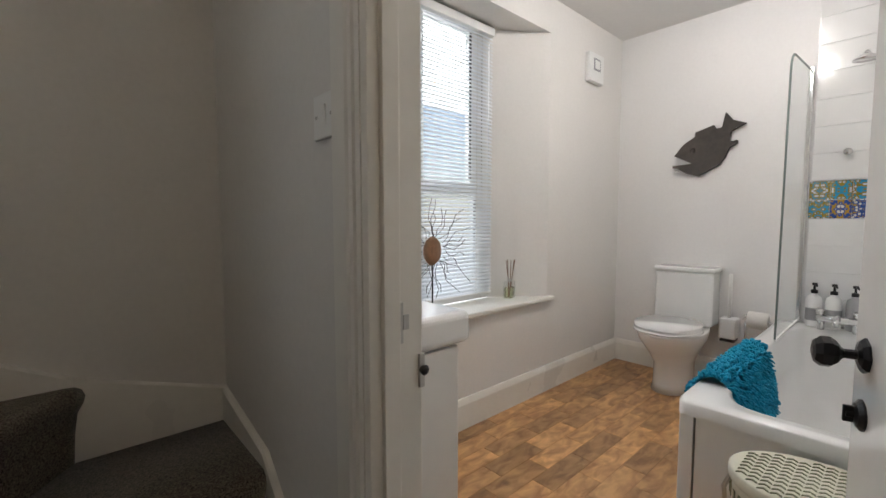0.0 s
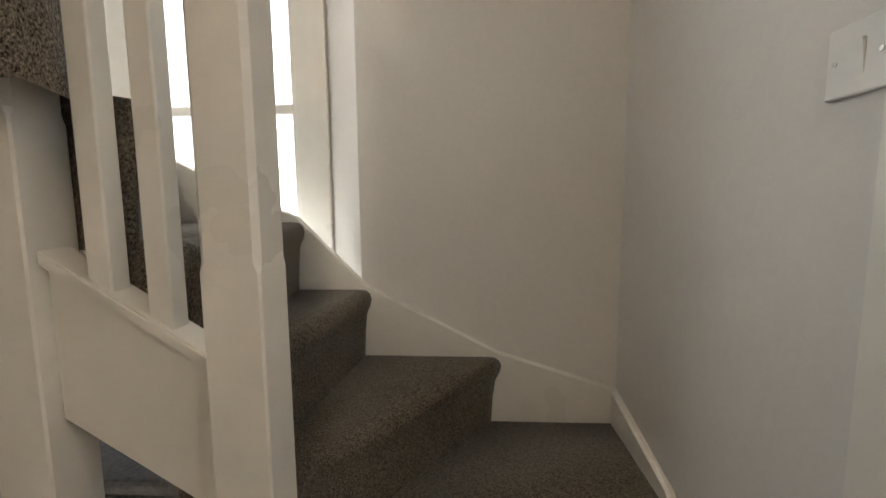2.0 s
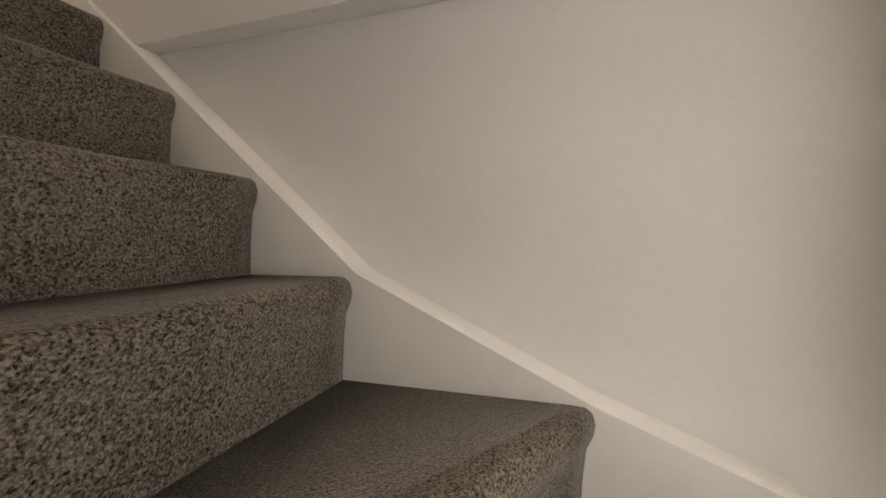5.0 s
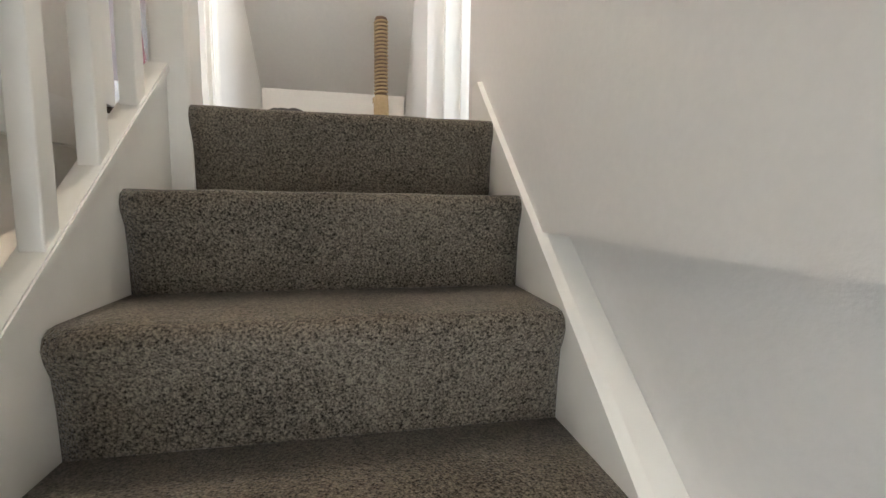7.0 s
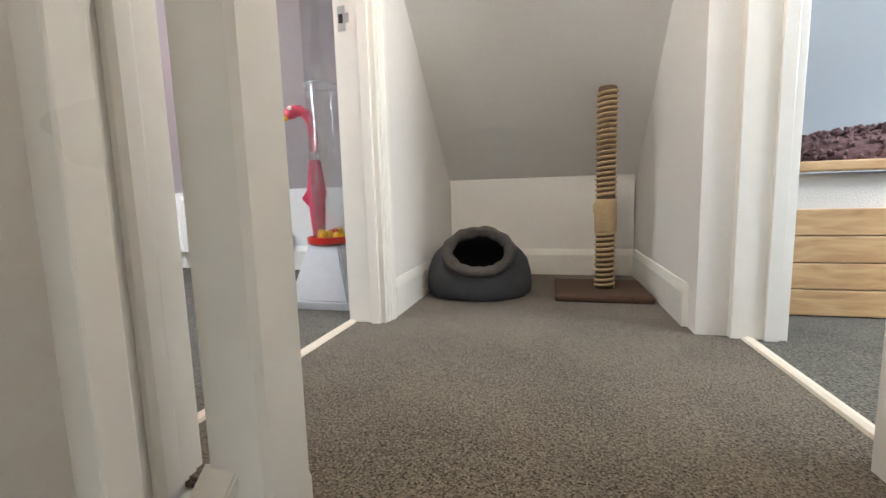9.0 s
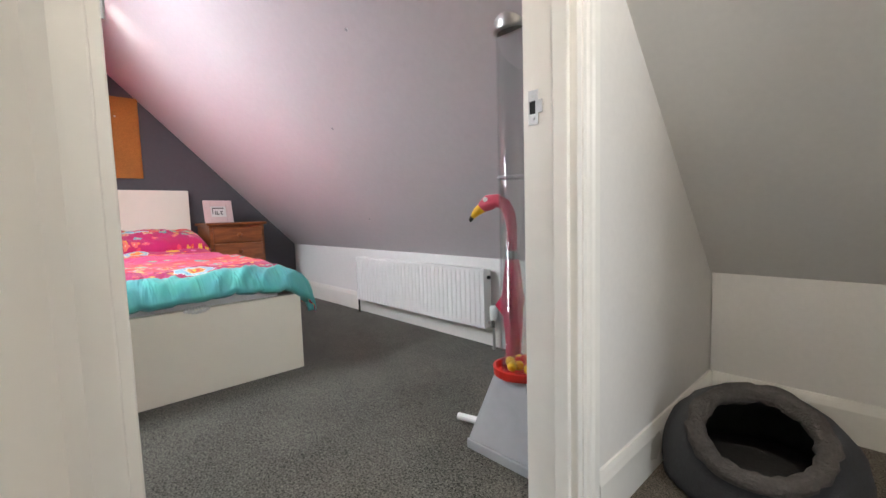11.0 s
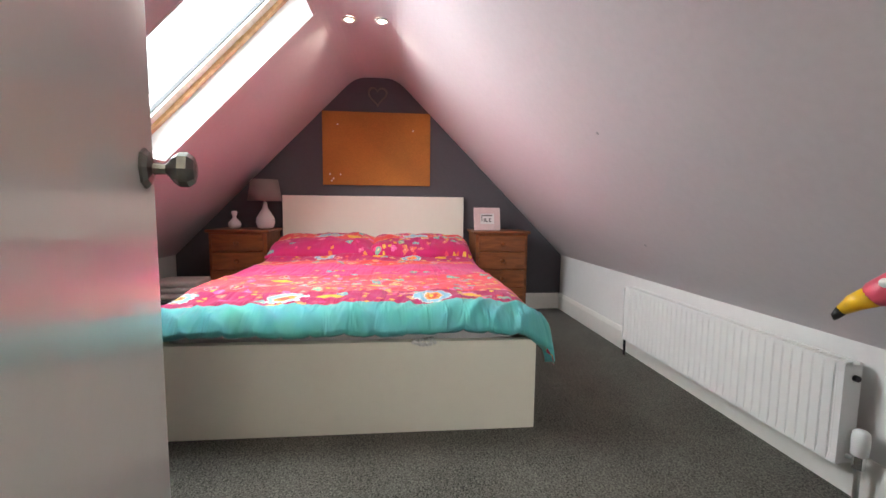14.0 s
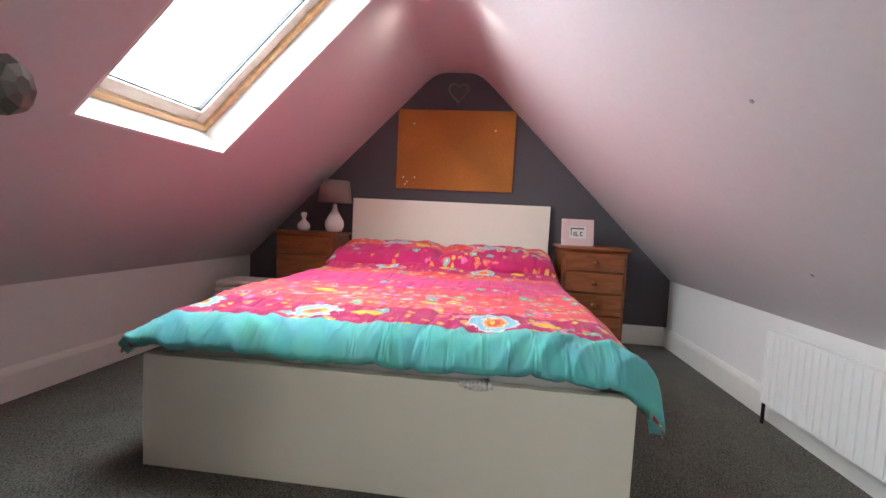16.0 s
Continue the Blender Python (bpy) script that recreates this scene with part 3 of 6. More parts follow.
# upper walls
bm = bm_new()
prism(bm, [(-KY - 0.3, -0.25), (KY + 0.3, -0.25), (KY + 0.3, KZ), (0.3, 2.4), (-0.3, 2.4), (-KY - 0.3, KZ)], -2.36, -2.11, "x")
structure("wall_gable", bm, CHARCOAL, "charcoal grey painted gable wall behind the bed", "wall")
bm = bm_new()
box(bm, -2.11, 1.45, KY, KY + 0.14, -0.02, KZ)
structure("wall_eaves_north", bm, CEIL, "low white eaves wall under the pink slope", "wall")
bm = bm_new()
box(bm, -2.11, 1.45, -KY - 0.14, -KY, -0.02, KZ)
structure("wall_eaves_south", bm, CEIL, "low white eaves wall under the skylight", "wall")
bm = bm_new()
box(bm, 1.58, 2.52, 1.68, 1.82, -0.02, 0.56)
structure("wall_niche", bm, WALL, "low white wall at the back of the landing niche", "wall")


def slope_z(y):
    return KZ + KY - abs(y)


def slope_piece(bm, x0, x1, y0, y1, side, thick=0.26):
    """A flat piece of the sloping ceiling between two distances from the ridge (y0 outside y1)."""
    a, b = (y0, slope_z(y0)), (y1, slope_z(y1))
    h = thick / 2
    prism(bm, [(side * a[0], a[1]), (side * b[0], b[1]), (side * (b[0] + h), b[1] + h), (side * (a[0] + h), a[1] + h)], x0, x1, "x")


SKX0, SKX1, SKY0, SKY1 = -0.775, -0.005, 1.04, 0.235
bm = bm_new()
slope_piece(bm, -2.11, 1.45, KY + 0.14, HALF + 0.08, 1)
structure("ceiling_slope_north", bm, PINK, "pale pink painted sloping ceiling", "ceiling")
bm = bm_new()
slope_piece(bm, -2.11, SKX0, KY + 0.14, HALF + 0.08, -1)
slope_piece(bm, SKX1, 1.45, KY + 0.14, HALF + 0.08, -1)
slope_piece(bm, SKX0, SKX1, KY + 0.14, SKY0, -1)
slope_piece(bm, SKX0, SKX1, SKY1, HALF + 0.08, -1)
structure("ceiling_slope_south", bm, PINK, "pink painted sloping ceiling round the skylight", "ceiling")
# flat top with eased corners
bm = bm_new()
arc = []
for s in (1, -1):
    run = []
    for i in range(7):
        a = i / 6
        p = Vector((HALF + 0.081, TOP - 0.081)) * (1 - a) ** 2 + Vector((HALF, TOP)) * 2 * a * (1 - a) + Vector((HALF - 0.09, TOP)) * a * a
        run.append((s * p.x, p.y))
    arc += run if s == 1 else run[::-1]
arc += [(-HALF - 0.2, TOP + 0.2), (HALF + 0.2, TOP + 0.2)]
prism(bm, arc, -2.11, 1.45, "x")
structure("ceiling_ridge", bm, PINK, "pink painted flat strip along the ridge", "ceiling")
bm = bm_new()
slope_piece(bm, 1.45, 2.66, KY + 0.14, HALF, 1)
slope_piece(bm, 1.45, 2.66, 2.05, HALF, -1)
box(bm, 1.45, 2.66, -HALF - 0.01, HALF + 0.01, TOP, TOP + 0.2)
structure("ceiling_landing", bm, WALL, "white sloping ceiling over landing and niche", "ceiling")
bm = bm_new()
slope_piece(bm, 2.66, 4.5, KY + 0.14, HALF, 1)
slope_piece(bm, 2.66, 4.5, KY + 0.14, HALF, -1)
box(bm, 2.66, 4.5, -HALF - 0.01, HALF + 0.01, TOP, TOP + 0.2)
structure("ceiling_second_bedroom", bm, BLUEWALL, "pale blue sloping ceiling of the second bedroom", "ceiling")
bm = bm_new()
box(bm, 4.4, 4.55, -1.69, 1.82, -0.25, 2.3)
structure("wall_second_bedroom_east", bm, BLUEWALL, "pale blue wall", "wall")
bm = bm_new()
box(bm, 2.64, 4.4, KY, KY + 0.14, -0.02, KZ)
box(bm, 2.78, 4.4, -1.44, -1.3, -0.02, 1.1)
structure("wall_second_bedroom_low", bm, BLUEWALL, "low pale blue eaves wall", "wall")

# the wall between bedroom and landing, with the door opening
DY0, DY1, DH = -0.115, 0.715, 1.93


def under_roof(y):
    return min(TOP + 0.1, slope_z(y) + 0.06)


def gable_strip(bm, x0, x1, ya, yb, z0):
    ys = [ya] + [v for v in (-HALF, HALF) if ya < v < yb] + [yb]
    prism(bm, [(ya, z0), (yb, z0)] + [(y, under_roof(y)) for y in ys[::-1]], x0, x1, "x")


bm = bm_new()
gable_strip(bm, 1.462, 1.575, -2.0, DY0, -0.30)
gable_strip(bm, 1.462, 1.575, DY1, 1.82, -0.02)
gable_strip(bm, 1.462, 1.575, DY0, DY1, DH)
structure("wall_bedroom_door", bm, WALL, "white painted partition with the bedroom doorway", "wall")
bm = bm_new()
gable_strip(bm, 1.45, 1.461, -1.72, DY0, -0.01)
gable_strip(bm, 1.45, 1.461, DY1, 1.72, -0.01)
gable_strip(bm, 1.45, 1.461, DY0, DY1, DH)
structure("wall_bedroom_east", bm, CEIL, "white painted wall inside the bedroom door", "wall")
bm = bm_new()
EY0, EY1 = 0.11, 0.735
gable_strip(bm, 2.582, 2.76, -2.0, EY0, -0.29)
gable_strip(bm, 2.53, 2.66, EY1, 1.82, -0.02)
gable_strip(bm, 2.60, 2.74, EY0, EY1, DH)
structure("wall_stair_east_upper", bm, WALL, "white painted wall over the stairs with a doorway", "wall")
bm = bm_new()
box(bm, 2.64, 2.80, -2.3, 2.0, FL - 0.03, -0.291)
structure("wall_stair_east_lower", bm, WALL, "white painted lower stair wall, set back under a ledge", "wall")

# rear wall with two window recesses; stair recess and bathroom recess
WX0, WX1 = 1.587, 2.642
BX0, BX1, BZ0, BZ1 = -1.075, 0.33, -1.965, -0.33
bm = bm_new()
box(bm, XW - 0.24, BX0, -2.30, YB, FL - 0.03, 0.3)
box(bm, BX1, WX0, -2.30, YB, FL - 0.03, 0.3)
box(bm, BX0, BX1, -2.30, YB, FL - 0.03, BZ0)
box(bm, BX0, BX1, -2.30, YB, BZ1, 0.3)
box(bm, WX0, WX1, -2.30, YB, FL - 0.03, -1.95)
box(bm, WX0, WX1, -2.30, YB, 0.02, 0.3)
prism(bm, [(WX0 - 0.001, YB), (WX0 + 0.165, -2.15), (WX0 - 0.001, -2.15)], -1.95, 0.02)
prism(bm, [(BX0 - 0.001, YB), (BX0 + 0.31, -2.15), (BX0 - 0.001, -2.15)], BZ0, BZ1)
structure("wall_rear", bm, WALL, "thick white rear wall with deep window recesses", "wall")
bm = bm_new()
box(bm, XW - 0.24, XW, -2.3, 0.0, FL - 0.03, CL + 0.012)
structure("wall_bathroom_west", bm, BATHWALL, "white painted bathroom wall", "wall")
bm = bm_new()
box(bm, XW, XS - 0.1, -0.20, -0.09, FL - 0.03, CL + 0.012)
structure("wall_bathroom_north", bm, BATHWALL, "white bathroom wall along the bath", "wall")
bm = bm_new()
BD0, BD1 = -1.052, -0.223
BH = FL + 1.98
box(bm, XS - 0.10, XS, YB, BD0, FL - 0.03, CL + 0.012)
box(bm, XS - 0.10, XS, BD1, 2.0, FL - 0.03, CL + 0.012)
box(bm, XS - 0.10, XS, BD0, BD1, BH, CL + 0.012)
structure("wall_switch", bm, WALL, "white painted wall with light switch and bathroom doorway", "wall")
bm = bm_new()
box(bm, XS - 0.1, 2.7, 1.75, 1.9, FL - 0.03, CL + 0.012)
structure("wall_lower_north", bm, WALL, "plain white wall closing the lower landing", "wall")

# trims
def architrave(name, x, face, y0, y1, z0, h, label, w=0.066, d=0.018):
    """Moulded casing round a doorway in a wall of constant x; face is +1 or -1."""
    top = thing(name, pose(0, 0, 0), label, "trim", "", "structure")
    for nm, a, b in (("casing_left", y0 - w, y0), ("casing_right", y1, y1 + w)):
        s = 1 if a < y0 else -1
        bm = bm_new()
        prof = [(0, 0), (0, d * 0.55), (0.014, d * 0.55), (0.018, d * 0.8), (0.03, d * 0.8), (0.036, d), (w - 0.008, d), (w, d * 0.6), (w, 0)]
        base = b if s == 1 else a
        prism(bm, [(x + face * q, base - s * p) for p, q in prof], z0, z0 + h + w)
        part(nm, bm, GLOSS, top)
    bm = bm_new()
    prism(bm, [(x + face * q, z0 + h + p) for p, q in prof], y0, y1, "y")
    part("casing_head", bm, GLOSS, top)
    return top


def door_lining(name, x0, x1, y0, y1, z0, h, stop_x, label):
    top = thing(name, pose(0, 0, 0), label, "door frame", "", "structure")
    for nm, a, b, s in (("jamb_south", y0, y0 + 0.025, 1), ("jamb_north", y1 - 0.025, y1, -1)):
        bm = bm_new()
        box(bm, x0, x1, a, b, z0, z0 + h, 0.002)
        e = b if s == 1 else a
        box(bm, stop_x, stop_x + 0.035, min(e, e + s * 0.012), max(e, e + s * 0.012), z0, z0 + h - 0.03, 0.002)
        part(nm, bm, GLOSS, top)
    bm = bm_new()
    box(bm, x0, x1, y0 + 0.026, y1 - 0.026, z0 + h - 0.025, z0 + h, 0.002)
    part("head", bm, GLOSS, top)
    return top


door_lining("door_frame_bedroom", 1.446, 1.582, DY0, DY1, 0.0, DH, 1.53, "white gloss lining of the bedroom doorway")
architrave("trim_bedroom_door", 1.576, 1, DY0 + 0.008, DY1 - 0.008, 0.0, DH, "white moulded casing of the bedroom doorway")
architrave("trim_bedroom_door_inside", 1.449, -1, DY0 + 0.008, DY1 - 0.008, 0.0, DH, "white moulded casing inside the bedroom")
door_lining("door_frame_second_bedroom", 2.612, 2.75, EY0, EY1, 0.0, DH, 2.69, "white gloss lining of the second bedroom doorway")
architrave("trim_second_bedroom_door", 2.619, -1, EY0 + 0.008, EY1 + 0.02, 0.0, DH, "white moulded casing of the second bedroom doorway", 0.05)
door_lining("door_frame_bathroom", XS - 0.108, XS + 0.008, BD0, BD1, FL, 1.98, XS - 0.05, "white gloss lining of the bathroom doorway")
architrave("trim_bathroom_door", XS + 0.001, 1, BD0 + 0.006, BD1 - 0.006, FL, 1.98, "white moulded casing of the bathroom doorway", 0.09)


def baseboard(name, runs, h, z, label, d=0.016):
    """Runs are (x0, y0, x1, y1, nx, ny): a wall line and the way that it faces."""
    bm = bm_new()
    for x0, y0, x1, y1, nx, ny in runs:
        prof = [(0, 0), (d, 0), (d, h - 0.03), (d * 0.7, h - 0.012), (d * 0.4, h), (0, h)]
        a = [bm.verts.new((x0 + nx * p, y0 + ny * p, z + q)) for p, q in prof]
        b = [bm.verts.new((x1 + nx * p, y1 + ny * p, z + q)) for p, q in prof]
        bm.faces.new(a)
        bm.faces.new(b[::-1])
        for i in range(len(prof)):
            j = (i + 1) % len(prof)
            bm.faces.new((a[i], a[j], b[j], b[i]))
    return structure(name, bm, GLOSS, label, "baseboard")


baseboard("baseboard_bedroom", [(-2.11, KY, 1.45, KY, 0, -1), (-2.11, -KY, 1.45, -KY, 0, 1), (-2.11, -KY + 0.016, -2.11, KY - 0.016, 1, 0), (1.45, DY1 + 0.07, 1.45, KY - 0.016, -1, 0), (1.45, -KY + 0.016, 1.45, DY0 - 0.07, -1, 0)], 0.145, 0, "white painted skirting round the bedroom")
baseboard("baseboard_niche", [(1.576, DY1 + 0.06, 1.576, 1.68, 1, 0), (2.53, EY1 + 0.075, 2.53, 1.68, -1, 0), (1.592, 1.68, 2.514, 1.68, 0, -1)], 0.135, 0, "white painted skirting round the niche")
baseboard("baseboard_second_bedroom", [(2.76, KY, 4.4, KY, 0, -1), (4.4, -1.3, 4.4, KY - 0.016, -1, 0)], 0.14, 0, "white painted skirting")
baseboard("baseboard_bathroom", [(XW, YB, 0.36, YB, 0, 1), (XW, YB + 0.02, XW, -0.92, 1, 0)], 0.16, FL, "tall white skirting round the bathroom", 0.02)
baseboard("baseboard_lower_landing", [(XS, BD1 + 0.08, XS, 1.75, 1, 0), (XS, BD0 - 0.075, XS, -1.22, 1, 0)], 0.15, FL, "white painted skirting on the lower landing")
for nm, x, y0, y1 in (("threshold_strip", 1.457, DY0 + 0.026, DY1 - 0.026), ("threshold_strip", 2.655, EY0 + 0.026, EY1 - 0.026)):
    bm = bm_new()
    prism(bm, [(x - 0.016, 0.0), (x + 0.016, 0.0), (x + 0.012, 0.006), (x, 0.009), (x - 0.012, 0.006)], y0, y1, "y")
    tagged(part(nm, bm, STRIP), "pale metal carpet strip across a doorway", "trim", "", "structure")

# ---- the staircase ----
N1, N2, N3 = (1.567, -1.20), (1.885, -1.20), (1.757, -0.165)
OUT = {0: (XS, -1.29), 1: (XS, -1.55), 2: (1.162, YB), 3: (1.572, YB), 4: (1.780, YB), 5: (2.205, YB), 6: (XE, -1.585)}
INN = {0: (1.56, -1.185), 1: (1.56, -1.21), 2: (1.62, -1.30), 3: (1.65, -1.245), 4: (1.70, -1.235), 5: (1.745, -1.235), 6: (1.81, -1.245)}
for k in range(7, 12):
    OUT[k], INN[k] = (XE, TY(k)), (1.80 if k == 11 else 1.752, TY(k))
stairs = thing("staircase", pose(0, 0, 0), "carpeted winding staircase with white painted strings, posts and balusters", "staircase")


def step(k):
    """One carpeted step from the nosing line k back to the next, its face rounded over at the top."""
    o0, i0 = Vector(OUT[k]), Vector(INN[k])
    if k < 11:
        o1, i1 = Vector(OUT[k + 1]), Vector(INN[k + 1])
    else:
        o1, i1 = Vector((XE, -0.165)), Vector((1.80, -0.165))
    line = (o0 - i0).normalized()
    face = Vector((line.y, -line.x))
    mid = (o1 + i1) / 2 - (o0 + i0) / 2
    if face.dot(mid) > 0:
        face = -face          # towards the climber
    back = []
    if k == 1:
        back = [Vector((XS, YB))]
    if k == 5:
        back = [Vector((XE, YB))]
    z0, z1 = TZ(k - 1) - 0.01, TZ(k)
    prof = [(-0.004, z0), (0.0, z0 + 0.09), (0.006, z1 - 0.075), (0.017, z1 - 0.05), (0.021, z1 - 0.03), (0.016, z1 - 0.012), (0.004, z1 - 0.002), (-0.015, z1)]
    bm = bm_new()
    n = 14
    rows = []
    for f, z in prof:
        row = []
        for i in range(n + 1):
            a = i / n
            p = i0.lerp(o0, a) + face * f
            wob = 0.003 * noise.noise(Vector((p.x * 9, p.y * 9, z * 9 + k)))
            row.append(bm.verts.new((p.x, p.y, z + wob)))
        rows.append(row)
    for a, b in zip(rows, rows[1:]):
        for i in range(n):
            bm.faces.new((a[i], a[i + 1], b[i + 1], b[i]))
    top = rows[-1]
    rest = [bm.verts.new((p.x, p.y, z1)) for p in back + [o1 - face * 0.02, i1 - face * 0.02]]
    bm.faces.new(top + rest)
    lower = [rows[0][-1]] + [bm.verts.new((v.co.x, v.co.y, z0)) for v in rest] + [rows[0][0]]
    bm.faces.new([r[-1] for r in rows] + [rest[0], lower[1]])
    for a in range(len(rest) - 1):
        bm.faces.new((rest[a], rest[a + 1], lower[a + 2], lower[a + 1]))
    bm.faces.new([r[0] for r in rows][::-1] + [lower[-2], rest[-1]])
    ob = part("step", bm, STAIRCARPET, stairs, "", True)
    return ob


for k in range(0, 12):
    step(k)


def string_board(name, pts, tops, drop, normal, thick=0.022, cap=0.0, label=""):
    """A board along plan points with a top line, its underside drop below; it stands out from pts along normal."""
    bm = bm_new()
    n = Vector(normal)
    rows = []
    for p, t in zip(pts, tops):
        p = Vector(p)
        q = p + n * thick
        rows.append([bm.verts.new((*p, t - drop)), bm.verts.new((*p, t)), bm.verts.new((*(p + n * thick * 0.7), t + cap * 0.2)), bm.verts.new((*q, t - 0.005)), bm.verts.new((*q, t - drop))])
    for a, b in zip(rows, rows[1:]):
        for i in range(5):
            j = (i + 1) % 5
            bm.faces.new((a[i], a[j], b[j], b[i]))
    bm.faces.new(rows[0])
    bm.faces.new(rows[-1][::-1])
    return part(name, bm, GLOSS, stairs, label)


string_board("wall_string", [(XS - 0.003, -1.22), (XS - 0.003, -1.34), (XS - 0.003, -1.55), (XS - 0.003, YB)], [FL + 0.15, TZ(0) + 0.08, TZ(1) + 0.04, -2.012], 0.42, (1, 0))
string_board("wall_string", [(XS, YB - 0.003), (1.162, YB - 0.003), (1.572, YB - 0.003), (1.780, YB - 0.003), (2.205, YB - 0.003), (XE + 0.035, YB - 0.003)], [-2.012, TZ(2) + 0.015, TZ(3) + 0.015, TZ(4) + 0.015, TZ(5) + 0.004, -1.178], 0.42, (0, 1))
string_board("wall_string", [(XE + 0.066, YB + 0.02), (XE + 0.066, -1.60), (XE + 0.066, TY(7) - 0.03), (XE + 0.066, -0.085), (XE + 0.066, -0.05), (XE + 0.066, 0.012)], [-1.175, TZ(6) + 0.006, TZ(7) + 0.012, TZ(11) + 0.115, 0.15, 0.15], 0.42, (-1, 0), 0.071)


def post(name, c, z0, z1, s=0.082, stop=None):
    """A square newel; above the height stop its four corners are chamfered."""
    bm = bm_new()
    h = s / 2
    if stop is None:
        box(bm, c[0] - h, c[0] + h, c[1] - h, c[1] + h, z0, z1, 0.004, 2)
        return part(name, bm, GLOSS, stairs)
    rows = []
    for z, cut in ((z0, 0.003), (stop, 0.003), (stop + 0.012, 0.008), (z1, 0.008)):
        ring = []
        for sx, sy in ((1, 1), (-1, 1), (-1, -1), (1, -1)):
            a, b = (c[0] + sx * (h - cut), c[1] + sy * h, z), (c[0] + sx * h, c[1] + sy * (h - cut), z)
            ring += [b, a] if sx * sy > 0 else [a, b]
        rows.append([bm.verts.new(p) for p in ring])
    for a, b in zip(rows, rows[1:]):
        for k in range(8):
            m = (k + 1) % 8
            bm.faces.new((a[k], a[m], b[m], b[k]))
    bm.faces.new(rows[0][::-1])
    bm.faces.new(rows[-1])
    return part(name, bm, GLOSS, stairs)


post("newel_post", N1, FL, -0.75, 0.082, -1.515)
post("newel_post", N2, FL, -0.26, 0.082, -1.31)
post("newel_post", N3, -0.55, 1.0, 0.09, 0.035)


def sloped_bar(name, a, b, half_w, lo, hi, side):
    """An upright board between two plan points: lo and hi are its lower and upper edge at both ends."""
    a, b = Vector(a), Vector(b)
    d = (b - a).normalized()
    nrm = Vector((-d.y, d.x)) * half_w
    bm = bm_new()
    v = []
    for p, z0, z1 in ((a, lo[0], hi[0]), (b, lo[1], hi[1])):
        v.append([bm.verts.new((*(p - nrm), z0)), bm.verts.new((*(p + nrm), z0)), bm.verts.new((*(p + nrm), z1)), bm.verts.new((*(p - nrm), z1))])
    for i in range(4):
        j = (i + 1) % 4
        bm.faces.new((v[0][i], v[0][j], v[1][j], v[1][i]))
    bm.faces.new(v[0][::-1])
    bm.faces.new(v[1])
    bmesh.ops.bevel(bm, geom=list(bm.edges), offset=0.003, segments=2, affect="EDGES")
    return part(name, bm, GLOSS, stairs)


# winder string between the two lower posts, with its balusters
WS = (-1.635, -1.485)
sloped_bar("inner_string", (1.61, -1.20), (1.845, -1.20), 0.014, (WS[0] - 0.25, WS[1] - 0.25), (WS[0] - 0.02, WS[1] - 0.02), 1)
sloped_bar("string_capping", (1.61, -1.20), (1.845, -1.20), 0.027, (WS[0] - 0.022, WS[1] - 0.022), WS, 1)
for x in (1.682, 1.766):
    bm = bm_new()
    z = WS[0] + (WS[1] - WS[0]) * (x - 1.61) / 0.235
    box(bm, x - 0.017, x + 0.017, -1.217, -1.183, z - 0.02, -0.70, 0.003)
    part("baluster", bm, GLOSS, stairs)
sloped_bar("handrail", (1.61, -1.20), (1.845, -1.20), 0.03, (-0.72, -0.62), (-0.66, -0.56), 1)
FS = (TZ(7) + 0.05, TZ(11) + 0.075)
sloped_bar("inner_string", (1.735, -1.16), (1.735, -0.205), 0.016, (FS[0] - 0.33, FS[1] - 0.33), (FS[0], FS[1]), 1)
sloped_bar("string_capping", (1.733, -1.16), (1.733, -0.205), 0.026, (FS[0] - 0.002, FS[1] - 0.002), (FS[0] + 0.022, FS[1] + 0.022), 1)
sloped_bar("handrail", (1.733, -1.16), (1.733, -0.205), 0.03, (FS[0] + 0.88, FS[1] + 0.88), (FS[0] + 0.93, FS[1] + 0.93), 1)
for i in range(6):
    y = -1.085 + i * 0.15
    z = FS[0] + (FS[1] - FS[0]) * (y + 1.16) / 0.955
    bm = bm_new()
    box(bm, 1.715, 1.751, y - 0.018, y + 0.018, z + 0.005, z + 0.89, 0.003)
    part("baluster", bm, GLOSS, stairs)


